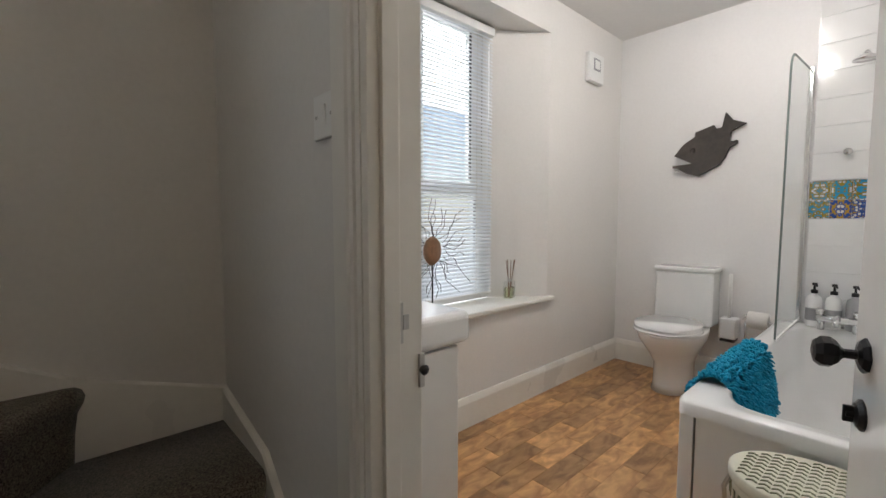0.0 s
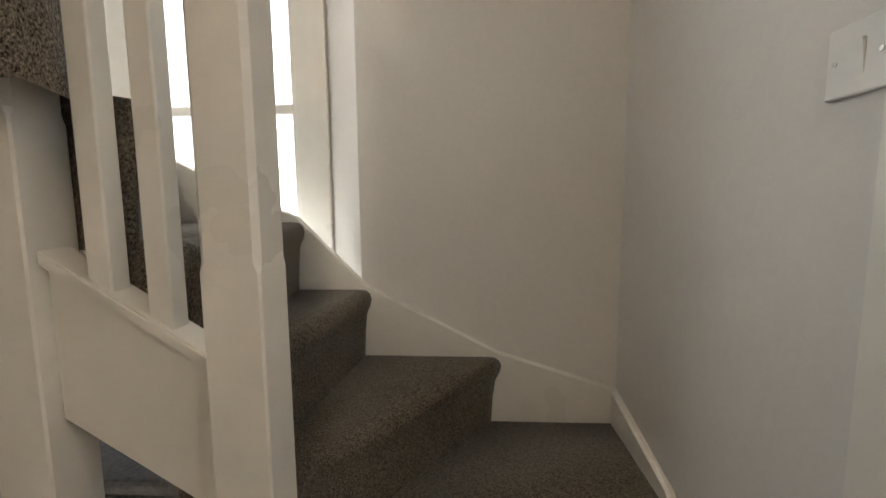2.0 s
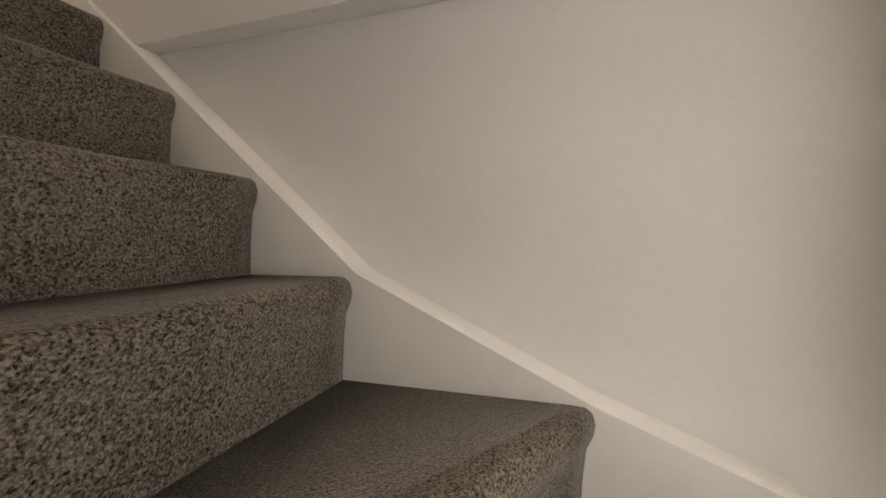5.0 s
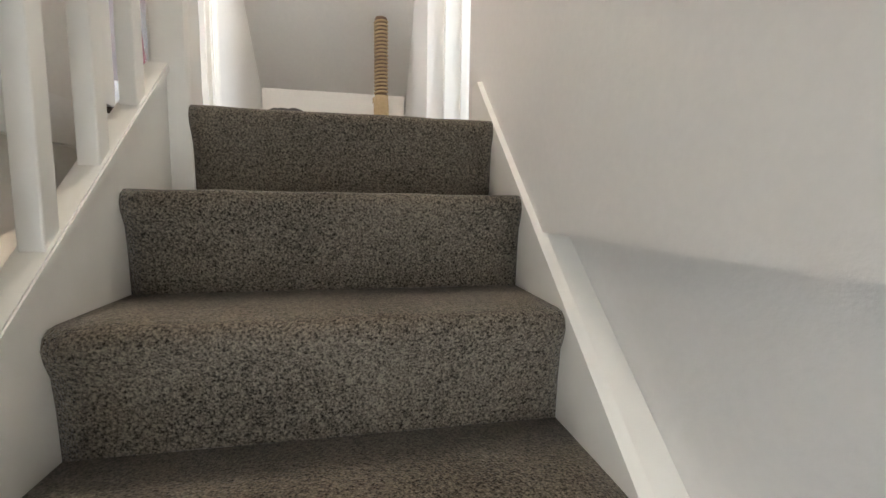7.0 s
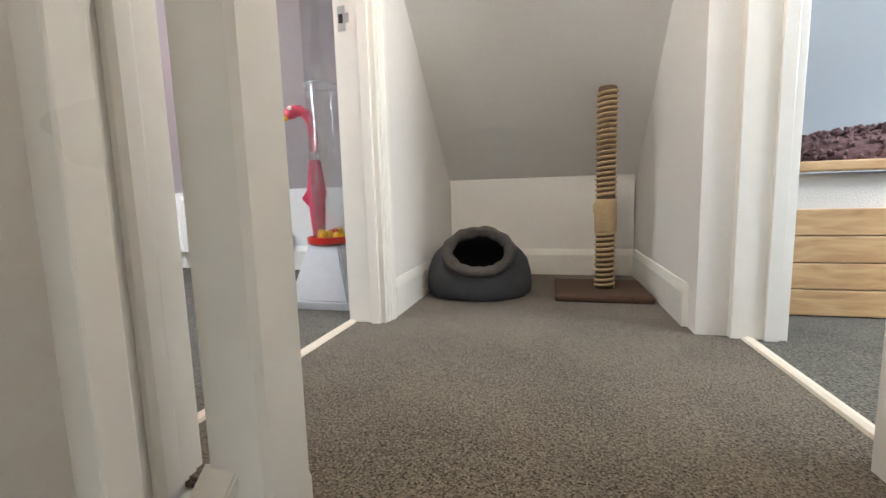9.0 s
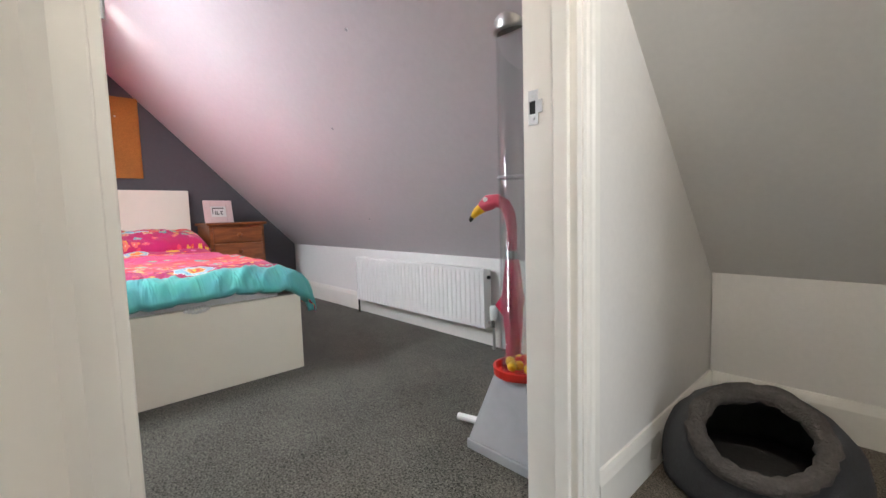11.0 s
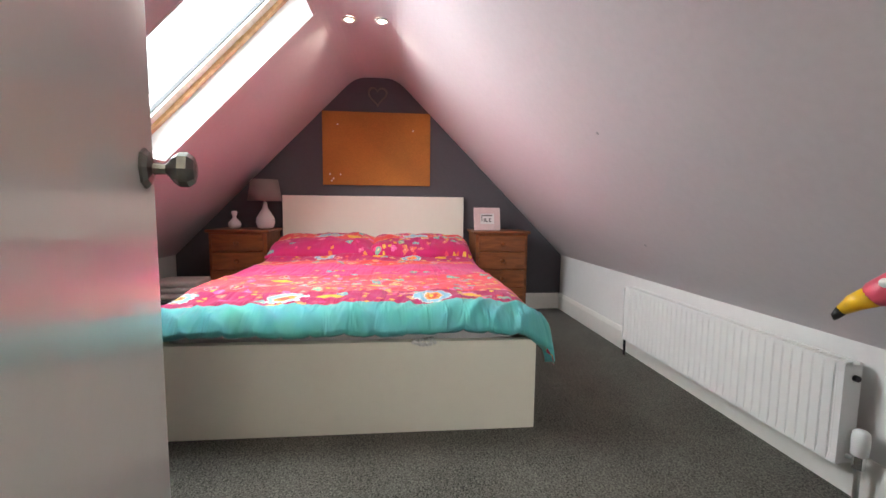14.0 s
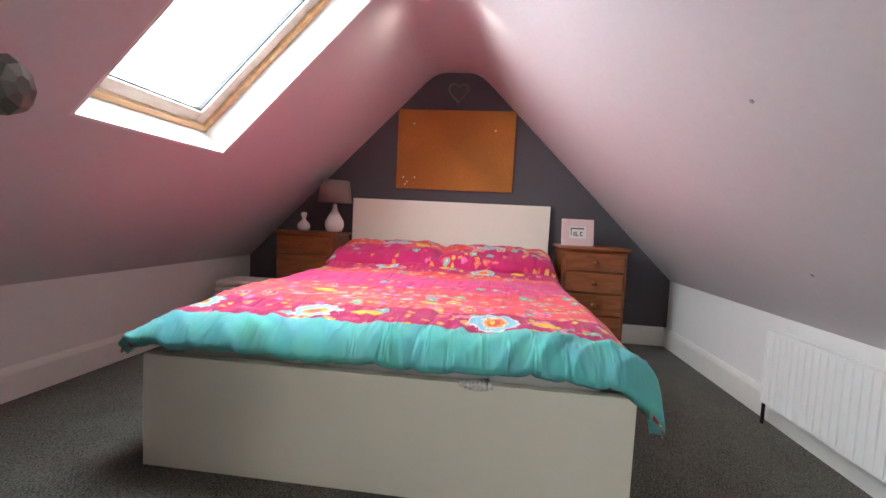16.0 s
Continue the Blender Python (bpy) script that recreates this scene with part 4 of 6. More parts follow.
# ---- windows ----
def sash_window():
    w = thing("window_1", pose(0, 0, 0), "white sash window with obscure patterned glass", "window", "", "structure")
    y0, y1 = -2.20, -2.13
    xl, xr = WX0 + 0.165, WX1
    for a, b in ((xl - 0.02, xl + 0.09), (xr - 0.238, xr)):
        bm = bm_new()
        box(bm, a, b, y0 - 0.06, y1 + 0.03, -1.95, 0.02, 0.004)
        lip = b if a < 2 else a
        s = 1 if a < 2 else -1
        box(bm, lip - 0.002 if s == 1 else lip - 0.016, lip + 0.016 if s == 1 else lip + 0.002, y1 + 0.004, y1 + 0.022, -1.95, 0.02, 0.003)
        part("sash_box", bm, GLOSS, w)
    gx0, gx1 = xl + 0.09, xr - 0.238
    for name, za, zb, yy in (("lower_sash", -1.93, -1.083, -2.145), ("upper_sash", -1.108, 0.0, -2.185)):
        bm = bm_new()
        st = 0.022
        box(bm, gx0 - 0.02, gx0 + st, yy - 0.018, yy + 0.018, za, zb, 0.003)
        box(bm, gx1 - st, gx1 + 0.02, yy - 0.018, yy + 0.018, za, zb, 0.003)
        box(bm, gx0 + st, gx1 - st, yy - 0.018, yy + 0.018, za, za + (0.09 if name == "lower_sash" else 0.03), 0.003)
        box(bm, gx0 + st, gx1 - st, yy - 0.018, yy + 0.024, zb - 0.034, zb, 0.004)
        if name == "lower_sash":
            for x in (gx0 - 0.012, gx1 + 0.012):
                lathe(bm, [(0.016, -0.02), (0.02, 0.0), (0.02, 0.05), (0.015, 0.075), (0.001, 0.085)], 12, pose(x, yy + 0.006, zb - 0.02))
        f = part(name, bm, GLOSS, w)
        bm = bm_new()
        box(bm, gx0 + st - 0.004, gx1 - st + 0.004, yy - 0.003, yy + 0.003, za + 0.02, zb - 0.02)
        p = part("pane", bm, FROST, f, "obscure patterned glass")
        p.visible_shadow = False


sash_window()


def bath_window():
    w = thing("window_2", pose(0, 0, 0), "white framed bathroom window with clear panes", "window", "", "structure")
    y = -2.17
    x0, x1, z0, z1 = BX0 + 0.31, BX1, BZ0 + 0.03, BZ1
    bm = bm_new()
    for a, b in ((x0, x0 + 0.06), (x1 - 0.06, x1), ((x0 + x1) / 2 - 0.04, (x0 + x1) / 2 + 0.04)):
        box(bm, a, b, y - 0.03, y + 0.02, z0, z1, 0.004)
    for a, b in ((z0, z0 + 0.07), (z1 - 0.06, z1), (-1.32, -1.24)):
        box(bm, x0 + 0.06, x1 - 0.06, y - 0.028, y + 0.018, a, b, 0.004)
    part("window_frame", bm, PLASTIC, w)
    bm = bm_new()
    box(bm, x0 + 0.05, x1 - 0.05, y - 0.01, y - 0.004, z0 + 0.05, z1 - 0.05)
    p = part("pane", bm, SHEET, w)
    p.visible_shadow = False
    for xa, za, zb in ((x0 + 0.155, -1.22, z1 - 0.07), (x0 + 0.115, z0 + 0.08, -1.34)):
        bm = bm_new()
        box(bm, xa, xa + 0.016, y + 0.0185, y + 0.024, za, zb)
        part("glazing_gasket", bm, BLACK, w, "black rubber glazing gasket")
    for xa, xb, za, zb in ((x0 + 0.061, x0 + 0.155, -1.24, z1 - 0.06), (x0 + 0.061, x0 + 0.115, z0 + 0.07, -1.32)):
        bm = bm_new()
        box(bm, xa, xb, y - 0.026, y + 0.016, za, zb, 0.003)
        part("casement_stile", bm, PLASTIC, w)
    bm = bm_new()
    box(bm, BX0 - 0.04, BX1 + 0.02, -2.15, YB + 0.035, BZ0, BZ0 + 0.028, 0.008, 3)
    tagged(part("window_sill", bm, GLOSS), "white painted window board in the deep bathroom recess", "sill", "", "structure")
    b = thing("venetian_blind", pose(0, 0, 0), "pale blue-white venetian blind lowered over the bathroom window", "blind")
    bm = bm_new()
    box(bm, x0 + 0.005, x1 - 0.01, -2.148, -2.10, z1 - 0.06, z1 - 0.012, 0.005)
    part("head_rail", bm, PLASTIC, b)
    bm = bm_new()
    prism(bm, [(-0.013, 0.004), (-0.005, 0.0065), (0.004, 0.0055), (0.013, 0.0), (0.013, -0.0012), (0.004, 0.0043), (-0.005, 0.0053), (-0.013, 0.0028)], x0 + 0.012, x1 - 0.02, "x")
    me = mesh_of(bm, "slat", BLIND)
    for i in range(71):
        z = z1 - 0.075 - i * 0.0212
        o = new("slat", me)
        o.parent = b
        o.matrix_basis = pose(0, -2.122, z, -28, 0, 0)
    bm = bm_new()
    box(bm, x0 + 0.012, x1 - 0.02, -2.135, -2.109, z0 + 0.03, z0 + 0.045, 0.003)
    part("bottom_rail", bm, PLASTIC, b)
    for x in (x0 + 0.15, x1 - 0.15):
        bm = bm_new()
        tube(bm, [(x, -2.106, z1 - 0.05), (x, -2.106, z0 + 0.04)], 0.0015, 6)
        part("cord", bm, PLASTIC, b)


bath_window()


def skylight():
    w = thing("skylight", pose(0, 0, 0), "open-view roof window in a lacquered pine frame with white reveals", "window", "", "structure")
    n = Vector((0, -1, 1)).normalized()
    up = Vector((0, 1, 1)).normalized()
    lo = Vector((0, -SKY0, slope_z(SKY0)))
    length = (SKY0 - SKY1) * math.sqrt(2)
    basis = Matrix(((1, 0, 0), (0, up.y, n.y), (0, up.z, n.z))).to_4x4()   # x, up the slope, outwards
    basis.translation = (0, lo.y, lo.z)
    d = 0.205

    def add(name, parts, mat, parent=w, label=""):
        bm = bm_new()
        for p in parts:
            box(bm, *p, m=basis) if len(p) == 6 else box(bm, *p[:6], p[6], 2, basis)
        return part(name, bm, mat, parent, label)

    add("reveal", [(SKX0 - 0.009, SKX0 + 0.003, -0.009, length + 0.009, -0.001, d), (SKX1 - 0.003, SKX1 + 0.009, -0.009, length + 0.009, -0.001, d), (SKX0 + 0.003, SKX1 - 0.003, -0.009, 0.003, -0.001, d), (SKX0 + 0.003, SKX1 - 0.003, length - 0.003, length + 0.009, -0.001, d)], CEIL, w, "white painted reveal")
    a, b = SKX0 + 0.005, SKX1 - 0.005
    add("pine_frame", [(a, a + 0.035, 0.005, length - 0.005, 0.135, 0.205, 0.003), (b - 0.035, b, 0.005, length - 0.005, 0.135, 0.205, 0.003), (a + 0.035, b - 0.035, 0.005, 0.035, 0.135, 0.205, 0.003), (a + 0.035, b - 0.035, length - 0.035, length, 0.135, 0.205, 0.003)], SKYPINE)
    s = add("opening_sash", [(a + 0.04, a + 0.095, 0.04, length - 0.04, 0.15, 0.20, 0.003), (b - 0.095, b - 0.04, 0.04, length - 0.04, 0.15, 0.20, 0.003), (a + 0.095, b - 0.095, 0.04, 0.095, 0.15, 0.20, 0.003), (a + 0.095, b - 0.095, length - 0.095, length - 0.04, 0.15, 0.20, 0.003)], PALESASH)
    add("gasket", [(a + 0.095, a + 0.101, 0.095, length - 0.095, 0.165, 0.185), (b - 0.101, b - 0.095, 0.095, length - 0.095, 0.165, 0.185), (a + 0.1, b - 0.1, 0.095, 0.101, 0.165, 0.185)], BLACK, s, "black glazing gasket")
    g = add("pane", [(a + 0.09, b - 0.09, 0.09, length - 0.09, 0.172, 0.178)], SHEET, s)
    g.visible_shadow = False
    bm = bm_new()
    box(bm, -6.0, 2.0, -3.0, 3.4, 1.0, 1.01, m=basis)
    structure("backdrop", bm, OVERCAST, "bright overcast sky outside the roof window", "sky")
    add("trim_cover", [(SKX0 - 0.05, SKX1 + 0.05, -0.05, 0.0, 0.21, 0.29), (SKX0 - 0.05, SKX0, 0.0, length, 0.21, 0.29), (SKX1, SKX1 + 0.05, 0.0, length, 0.21, 0.29)], STEEL)


skylight()


# ---- doors ----
def octagon_knob(parent, at, way, mat):
    """A faceted knob on a stem and an eight-sided rose; way is the direction out of the door."""
    m = Matrix.Translation(at) @ Vector(way).to_track_quat("Z", "Y").to_matrix().to_4x4()
    bm = bm_new()
    lathe(bm, [(0.034, 0.0), (0.034, 0.004), (0.027, 0.010), (0.014, 0.014)], 8, m)
    k = part("knob_rose", bm, mat, parent, "dark metal eight-sided rose")
    bm = bm_new()
    lathe(bm, [(0.010, 0.010), (0.009, 0.032), (0.013, 0.036), (0.022, 0.042), (0.030, 0.052), (0.030, 0.066), (0.022, 0.076), (0.010, 0.079)], 8, m)
    part("knob", bm, mat, k, "dark metal faceted knob")


def plain_door(name, hinge, angle, width, height, z0, label, mat, knob_z, knob_mat, side):
    """A flush door leaf: hinge is the plan point of its hinge edge, angle the way it runs, in degrees."""
    d = thing(name, pose(hinge[0], hinge[1], z0, 0, 0, angle), label, "door", "", "structure")
    bm = bm_new()
    box(bm, 0.0, width, -0.019, 0.019, 0.008, height, 0.0025)
    part("leaf", bm, mat, d)
    for s in (1, -1):
        octagon_knob(d, (width - 0.062, s * 0.019, knob_z), (0, s, 0), knob_mat)
    for z in (0.2, 1.0, height - 0.22):
        bm = bm_new()
        tube(bm, [(-0.007, side * 0.02, z), (-0.007, side * 0.02, z + 0.075)], 0.006, 10)
        part("hinge", bm, STEEL, d)
    bm = bm_new()
    box(bm, width - 0.001, width + 0.0015, -0.011, 0.011, knob_z - 0.03, knob_z + 0.03)
    part("latch_plate", bm, STEEL, d)
    return d


PEWTER = shader("aged_pewter", (0.16, 0.155, 0.14), 0.28, 0.85, vary=0.25, grain=35, bump=0.15)
plain_door("door_2", (1.385, -0.083), 180 + 16, 0.575, 1.90, 0.0, "white gloss bedroom door standing open, with faceted pewter knobs", DOORPAINT, 0.975, PEWTER, -1)
plain_door("door_1", (XS - 0.115, BD1 - 0.03), 180 + 17, 0.70, 1.95, FL, "white gloss bathroom door standing open with black knobs", DOORPAINT, 0.83, BLACKIRON, -1)
THUMB = bpy.data.objects["door_1"]
for s in (1, -1):
    bm = bm_new()
    m = Matrix.Translation((0.638, s * 0.019, 0.715)) @ Vector((0, s, 0)).to_track_quat("Z", "Y").to_matrix().to_4x4()
    lathe(bm, [(0.030, 0.0), (0.030, 0.004), (0.022, 0.010), (0.008, 0.013), (0.007, 0.024), (0.001, 0.025)], 20, m)
    box(bm, -0.004, 0.004, -0.016, 0.016, 0.012, 0.028, 0.002, 2, m)
    part("thumb_turn", bm, BLACKIRON, THUMB, "black iron thumb turn on a round rose")


def strike(name, m, label):
    s = thing(name, m, label, "strike plate")
    bm = bm_new()
    box(bm, -0.013, 0.013, 0.0, 0.002, -0.038, 0.038, 0.0006)
    part("plate", bm, STEEL, s)
    # no hole is cut: a thin black patch paints the darkness inside it
    bm = bm_new()
    box(bm, -0.006, 0.009, 0.002, 0.0028, -0.014, 0.014)
    part("latch_hole", bm, HOLLOWSHADE, s, "black patch painted as the shade in the latch hole")
    bm = bm_new()
    box(bm, -0.025, -0.012, 0.0005, 0.0035, -0.013, 0.015, 0.001)
    part("lip", bm, STEEL, s)
    for z in (-0.024, 0.024):
        bm = bm_new()
        lathe(bm, [(0.0042, 0.0), (0.0042, 0.0012), (0.002, 0.0016)], 10, pose(0, 0.002, z, -90, 0, 0))
        part("screw", bm, STEEL, s)


strike("strike_plate", pose(1.475, DY1 - 0.0255, 0.99, 0, 0, 180), "steel strike plate in the bedroom door jamb")
strike("strike_plate", pose(XS - 0.05, BD0 + 0.025, -1.645, 0, 0, 0), "steel strike plate in the bathroom door jamb")
sb = thing("keeper", pose(XS - 0.104, BD0 + 0.029, -1.74), "small black iron bolt keeper on the bathroom jamb", "bolt keeper")
bm = bm_new()
box(bm, -0.006, 0.006, -0.004, 0.002, -0.035, 0.03, 0.001)
part("plate", bm, STEEL, sb)
bm = bm_new()
lathe(bm, [(0.008, 0.0), (0.010, 0.008), (0.005, 0.013), (0.001, 0.014)], 16, pose(0, 0.002, 0.0, -90, 0, 0))
part("knob", bm, BLACKIRON, sb)


# ---- bedroom ----
bed = thing("bed", pose(0, 0, 0), "white laminate double bed frame with a plain headboard", "bed")
bm = bm_new()
box(bm, -0.04, 0.0, -0.78, 0.78, 0.0, 0.38, 0.003)
part("footboard", bm, MALM, bed)
bm = bm_new()
box(bm, -2.10, -2.05, -0.785, 0.765, 0.0, 1.015, 0.003)
part("headboard", bm, MALM, bed)
for s in (1, -1):
    bm = bm_new()
    box(bm, -2.05, -0.04, s * 0.765 - 0.013, s * 0.765 + 0.013, 0.11, 0.38, 0.003)
    part("side_rail", bm, MALM, bed)
bm = bm_new()
box(bm, -2.04, -0.05, -0.70, 0.70, 0.2, 0.455, 0.05, 4)
one("mattress", bm, TOWEL, "white mattress on the bed frame", "mattress")


def cloth(name, xs, fn, uvfn, material, thick):
    """A sheet from a grid function; fn(i, j) gives the place and uvfn the print's coordinates, in metres."""
    nu, nv = xs
    bm = bmesh.new()
    layer = bm.loops.layers.uv.new("cloth")
    v = [[bm.verts.new(fn(i / nu, j / nv)) for j in range(nv + 1)] for i in range(nu + 1)]
    for i in range(nu):
        for j in range(nv):
            f = bm.faces.new((v[i][j], v[i + 1][j], v[i + 1][j + 1], v[i][j + 1]))
            f.smooth = True
            for lp, (a, b) in zip(f.loops, ((i, j), (i + 1, j), (i + 1, j + 1), (i, j + 1))):
                lp[layer].uv = uvfn(a / nu, b / nv)
    bmesh.ops.recalc_face_normals(bm, faces=bm.faces)
    me = bpy.data.meshes.new(name)
    bm.to_mesh(me)
    bm.free()
    me.materials.append(material)
    ob = new(name, me)
    s = ob.modifiers.new("thickness", "SOLIDIFY")
    s.thickness, s.offset = thick, -1.0
    return ob


def nz(x, y, z=0.0):
    return noise.noise(Vector((x, y, z)))


DL, DW = 1.98, 2.0     # duvet length and width along the cloth


def duvet_at(a, b):
    u, v = a * DL, (b - 0.5) * DW        # u from the foot edge, v across
    corner = max(0.0, abs(v) - 0.70) / 0.30
    u += (0.05 if v > 0 else 0.12) * corner ** 2 * max(0.0, 1 - u / 0.35)     # rounded corners at the foot
    side = 1 if v > 0 else -1
    top = 0.505 + 0.03 * min(1, max(0, (u - 0.1) / 0.3)) + 0.02 * nz(u * 2.2, v * 2.4) + 0.010 * nz(u * 6, v * 5, 2)
    # gathered creases that run back from the foot
    crease = max(0.0, 1 - u / 0.34)
    slant = v + (0.9 if v < 0.2 else -0.9) * u + 0.05 * nz(v * 4, u * 9, 8)
    ridge = 1 - abs(nz(slant * 8.5, u * 2.5 + 3))
    thin = 1 - abs(nz(slant * 17 + 5, u * 3.5, 4))
    fold = crease * (0.030 * (ridge ** 5 - 0.4) + 0.013 * (thin ** 6 - 0.3)) + 0.008 * (1 - abs(nz(u * 5, v * 4, 6))) ** 5
    lap = 0.08 + 0.022 * nz(v * 3.1, 4.0) + 0.006 * nz(v * 8, 1.0) + (0.03 if side > 0 else -0.005) * min(1, abs(v) / 0.8) ** 3
    z = top + fold * min(1.0, 0.35 + u * 5)
    x = 0.062 - u
    if u < 0.15:
        k = 1 - u / 0.15
        z -= lap * k ** 1.6 + 0.025 * math.sin(k * 3.14) * -0.6
        x = 0.062 - u - 0.03 * k * k + 0.006 * nz(v * 12, 3.0)
    y = v * 0.985
    flat = 0.72
    if abs(y) > flat:
        over = abs(y) - flat
        near = max(0.0, 1 - u / 0.9)
        reach = 0.62 + (0.34 if side > 0 else 0.35) * near
        yy = flat + over * reach if over < 0.13 else flat + 0.13 * reach + (over - 0.13) * (0.12 if side > 0 else 0.12 + 0.6 * near)
        drop = (1.45 + (-0.45 if side > 0 else -0.85) * near) * over ** 1.35
        y = side * (yy + 0.010 * nz(u * 9, 5.0 * side))
        z -= drop + 0.008 * math.sin(u * 24 + 5 * nz(u * 3, side)) * min(1, over / 0.1)
    if u > 1.45:
        z += 0.05 * min(1, (u - 1.45) / 0.25)
    return Vector((x, y, z))


one_duvet = cloth("duvet", (150, 150), duvet_at, lambda a, b: (a * DL, (b - 0.5) * DW), DUVET, 0.042)
tagged(one_duvet, "bright pink floral duvet with a teal border, rumpled on the bed", "duvet")
for b0 in (0.006, 0.914):
    lin = cloth("duvet_lining", (8, 12), lambda a, b, b0=b0: duvet_at(0.002 + a * 0.09, b0 + b * 0.08) + Vector((-0.006, 0, -0.030)), lambda a, b: (a * 0.2, b * 0.16), UNDERSIDE, 0.004)
    lin.parent = one_duvet
    lin["label"] = "red floral lining turned out at the corner"
for s, y in ((1, 0.37), (-1, -0.37)):
    def pil(a, b, y=y, s=s):
        u, v = (a - 0.5) * 2, (b - 0.5) * 2
        e = max(0.0, (1 - abs(u) ** 3) * (1 - abs(v) ** 7))
        z = 0.578 + 0.110 * e ** 0.5 + 0.022 * nz(u * 2.2 + s, v * 2.6) + 0.008 * nz(u * 6, v * 7, s) + 0.035 * u
        return Vector((-1.765 - u * 0.285 + 0.03 * nz(v * 2, s), y + v * 0.395 + 0.012 * nz(u * 4, 2.0 * s), z))
    tagged(cloth("pillow", (30, 44), pil, lambda a, b, s=s: (0.55 - a * 0.5, b * 0.75 + s), PILLOWCASE, 0.05), "pillow in a magenta floral case at the headboard", "pillow", "pillows on the bed")
bm = bm_new()
for i in range(7):
    a = i / 6
    tube(bm, [(-0.012 - 0.004 * i, 0.28 + 0.07 * a, 0.383), (0.006, 0.27 + 0.09 * a, 0.378 - 0.012 * math.sin(a * 3))], 0.008, 6)
one("bed_sheet_corner", bm, TOWEL, "white sheet corner hanging over the footboard", "sheet", "", True)


def bedside(m, label):
    c = thing("bedside_cabinet", m, label, "bedside cabinet", "bedside cabinets")
    bm = bm_new()
    box(bm, -0.19, 0.175, -0.215, 0.215, 0.06, 0.715, 0.003)
    part("body", bm, ORANGEPINE, c)
    bm = bm_new()
    box(bm, -0.195, 0.20, -0.235, 0.235, 0.715, 0.738, 0.008, 3)
    part("top", bm, ORANGEPINE, c)
    bm = bm_new()
    box(bm, -0.19, 0.19, -0.225, 0.225, 0.0, 0.065, 0.005)
    part("plinth", bm, ORANGEPINE, c)
    for i, (z0, z1) in enumerate(((0.575, 0.70), (0.43, 0.565), (0.28, 0.42), (0.085, 0.27))):
        bm = bm_new()
        box(bm, 0.176, 0.194, -0.19, 0.19, z0, z1, 0.005, 3)
        d = part("drawer", bm, ORANGEPINE, c)
        bm = bm_new()
        lathe(bm, [(0.008, 0.0), (0.008, 0.012), (0.017, 0.02), (0.018, 0.028), (0.010, 0.034), (0.001, 0.035)], 16, pose(0.194, 0, (z0 + z1) / 2, 0, 90, 0))
        part("knob", bm, ORANGEPINE, d, "turned wooden knob", True)
    return c


bedside(pose(-1.89, 1.035, 0), "orange-stained pine bedside cabinet with four drawers and a picture frame")
bedside(pose(-1.89, -1.03, 0), "orange-stained pine bedside cabinet holding a lamp and a vase")

f = thing("photo_frame", pose(-1.87, 0.945, 0.738, 0, 0, 8), "pale pink lace-patterned picture frame on the cabinet", "photo frame")
bm = bm_new()
tilt = pose(0, 0, 0, 0, -9, 0)
for a in ((-0.008, 0.008, -0.115, -0.062, 0.0, 0.19), (-0.008, 0.008, 0.062, 0.115, 0.0, 0.19), (-0.008, 0.008, -0.062, 0.062, 0.0, 0.05), (-0.008, 0.008, -0.062, 0.062, 0.14, 0.19)):
    box(bm, *a, 0.002, 2, tilt)
part("border", bm, LACEPINK, f)
bm = bm_new()
box(bm, -0.004, 0.002, -0.064, 0.064, 0.048, 0.142, m=tilt)
part("card", bm, PAPER, f)
bm = bm_new()
for y0, y1, z0, z1 in ((-0.05, 0.045, 0.118, 0.128), (-0.05, -0.044, 0.075, 0.118), (-0.03, -0.022, 0.068, 0.10), (-0.016, 0.006, 0.068, 0.076), (-0.016, -0.008, 0.068, 0.10), (0.016, 0.036, 0.068, 0.076), (0.016, 0.024, 0.068, 0.10), (0.024, 0.036, 0.092, 0.10)):
    box(bm, 0.002, 0.0032, y0, y1, z0, z1, m=tilt)
part("print", bm, INK, f)

t = thing("table_lamp", pose(-1.92, -0.885, 0.738), "white glazed bottle-shaped table lamp with a taupe shade", "table lamp")
bm = bm_new()
lathe(bm, [(0.045, 0.0), (0.062, 0.012), (0.074, 0.05), (0.070, 0.085), (0.048, 0.125), (0.025, 0.16), (0.016, 0.195), (0.014, 0.215)], 28)
part("base", bm, CERAMIC, t, "", True)
bm = bm_new()
lathe(bm, [(0.008, 0.21), (0.008, 0.26)], 12)
part("stem", bm, CHROME, t)
bm = bm_new()
lathe(bm, [(0.132, 0.225), (0.105, 0.395), (0.102, 0.395), (0.129, 0.225)], 32)
part("shade", bm, SHADE, t, "taupe fabric shade", True)
v = pose(-1.86, -1.105, 0.738)
bm = bm_new()
lathe(bm, [(0.03, 0.0), (0.045, 0.015), (0.05, 0.035), (0.04, 0.06), (0.018, 0.08), (0.014, 0.095), (0.02, 0.112), (0.024, 0.125), (0.02, 0.14), (0.015, 0.142)], 24)
one("vase", bm, CERAMIC, "small white double-gourd vase on the cabinet", "vase", "", True, v)
tw = thing("towel_stack", pose(-1.62, -1.40, 0), "stack of folded white towels on a low dark stool", "towels")
bm = bm_new()
box(bm, -0.17, 0.17, -0.17, 0.17, 0.0, 0.24, 0.02, 3)
part("stool", bm, DARKGREY, tw, "low dark grey stool")
for i in range(3):
    bm = bm_new()
    box(bm, -0.15 + 0.01 * i, 0.16 - 0.01 * i, -0.17, 0.16, 0.242 + i * 0.045, 0.285 + i * 0.045, 0.02, 4)
    part("towel", bm, TOWEL, tw, "", True)

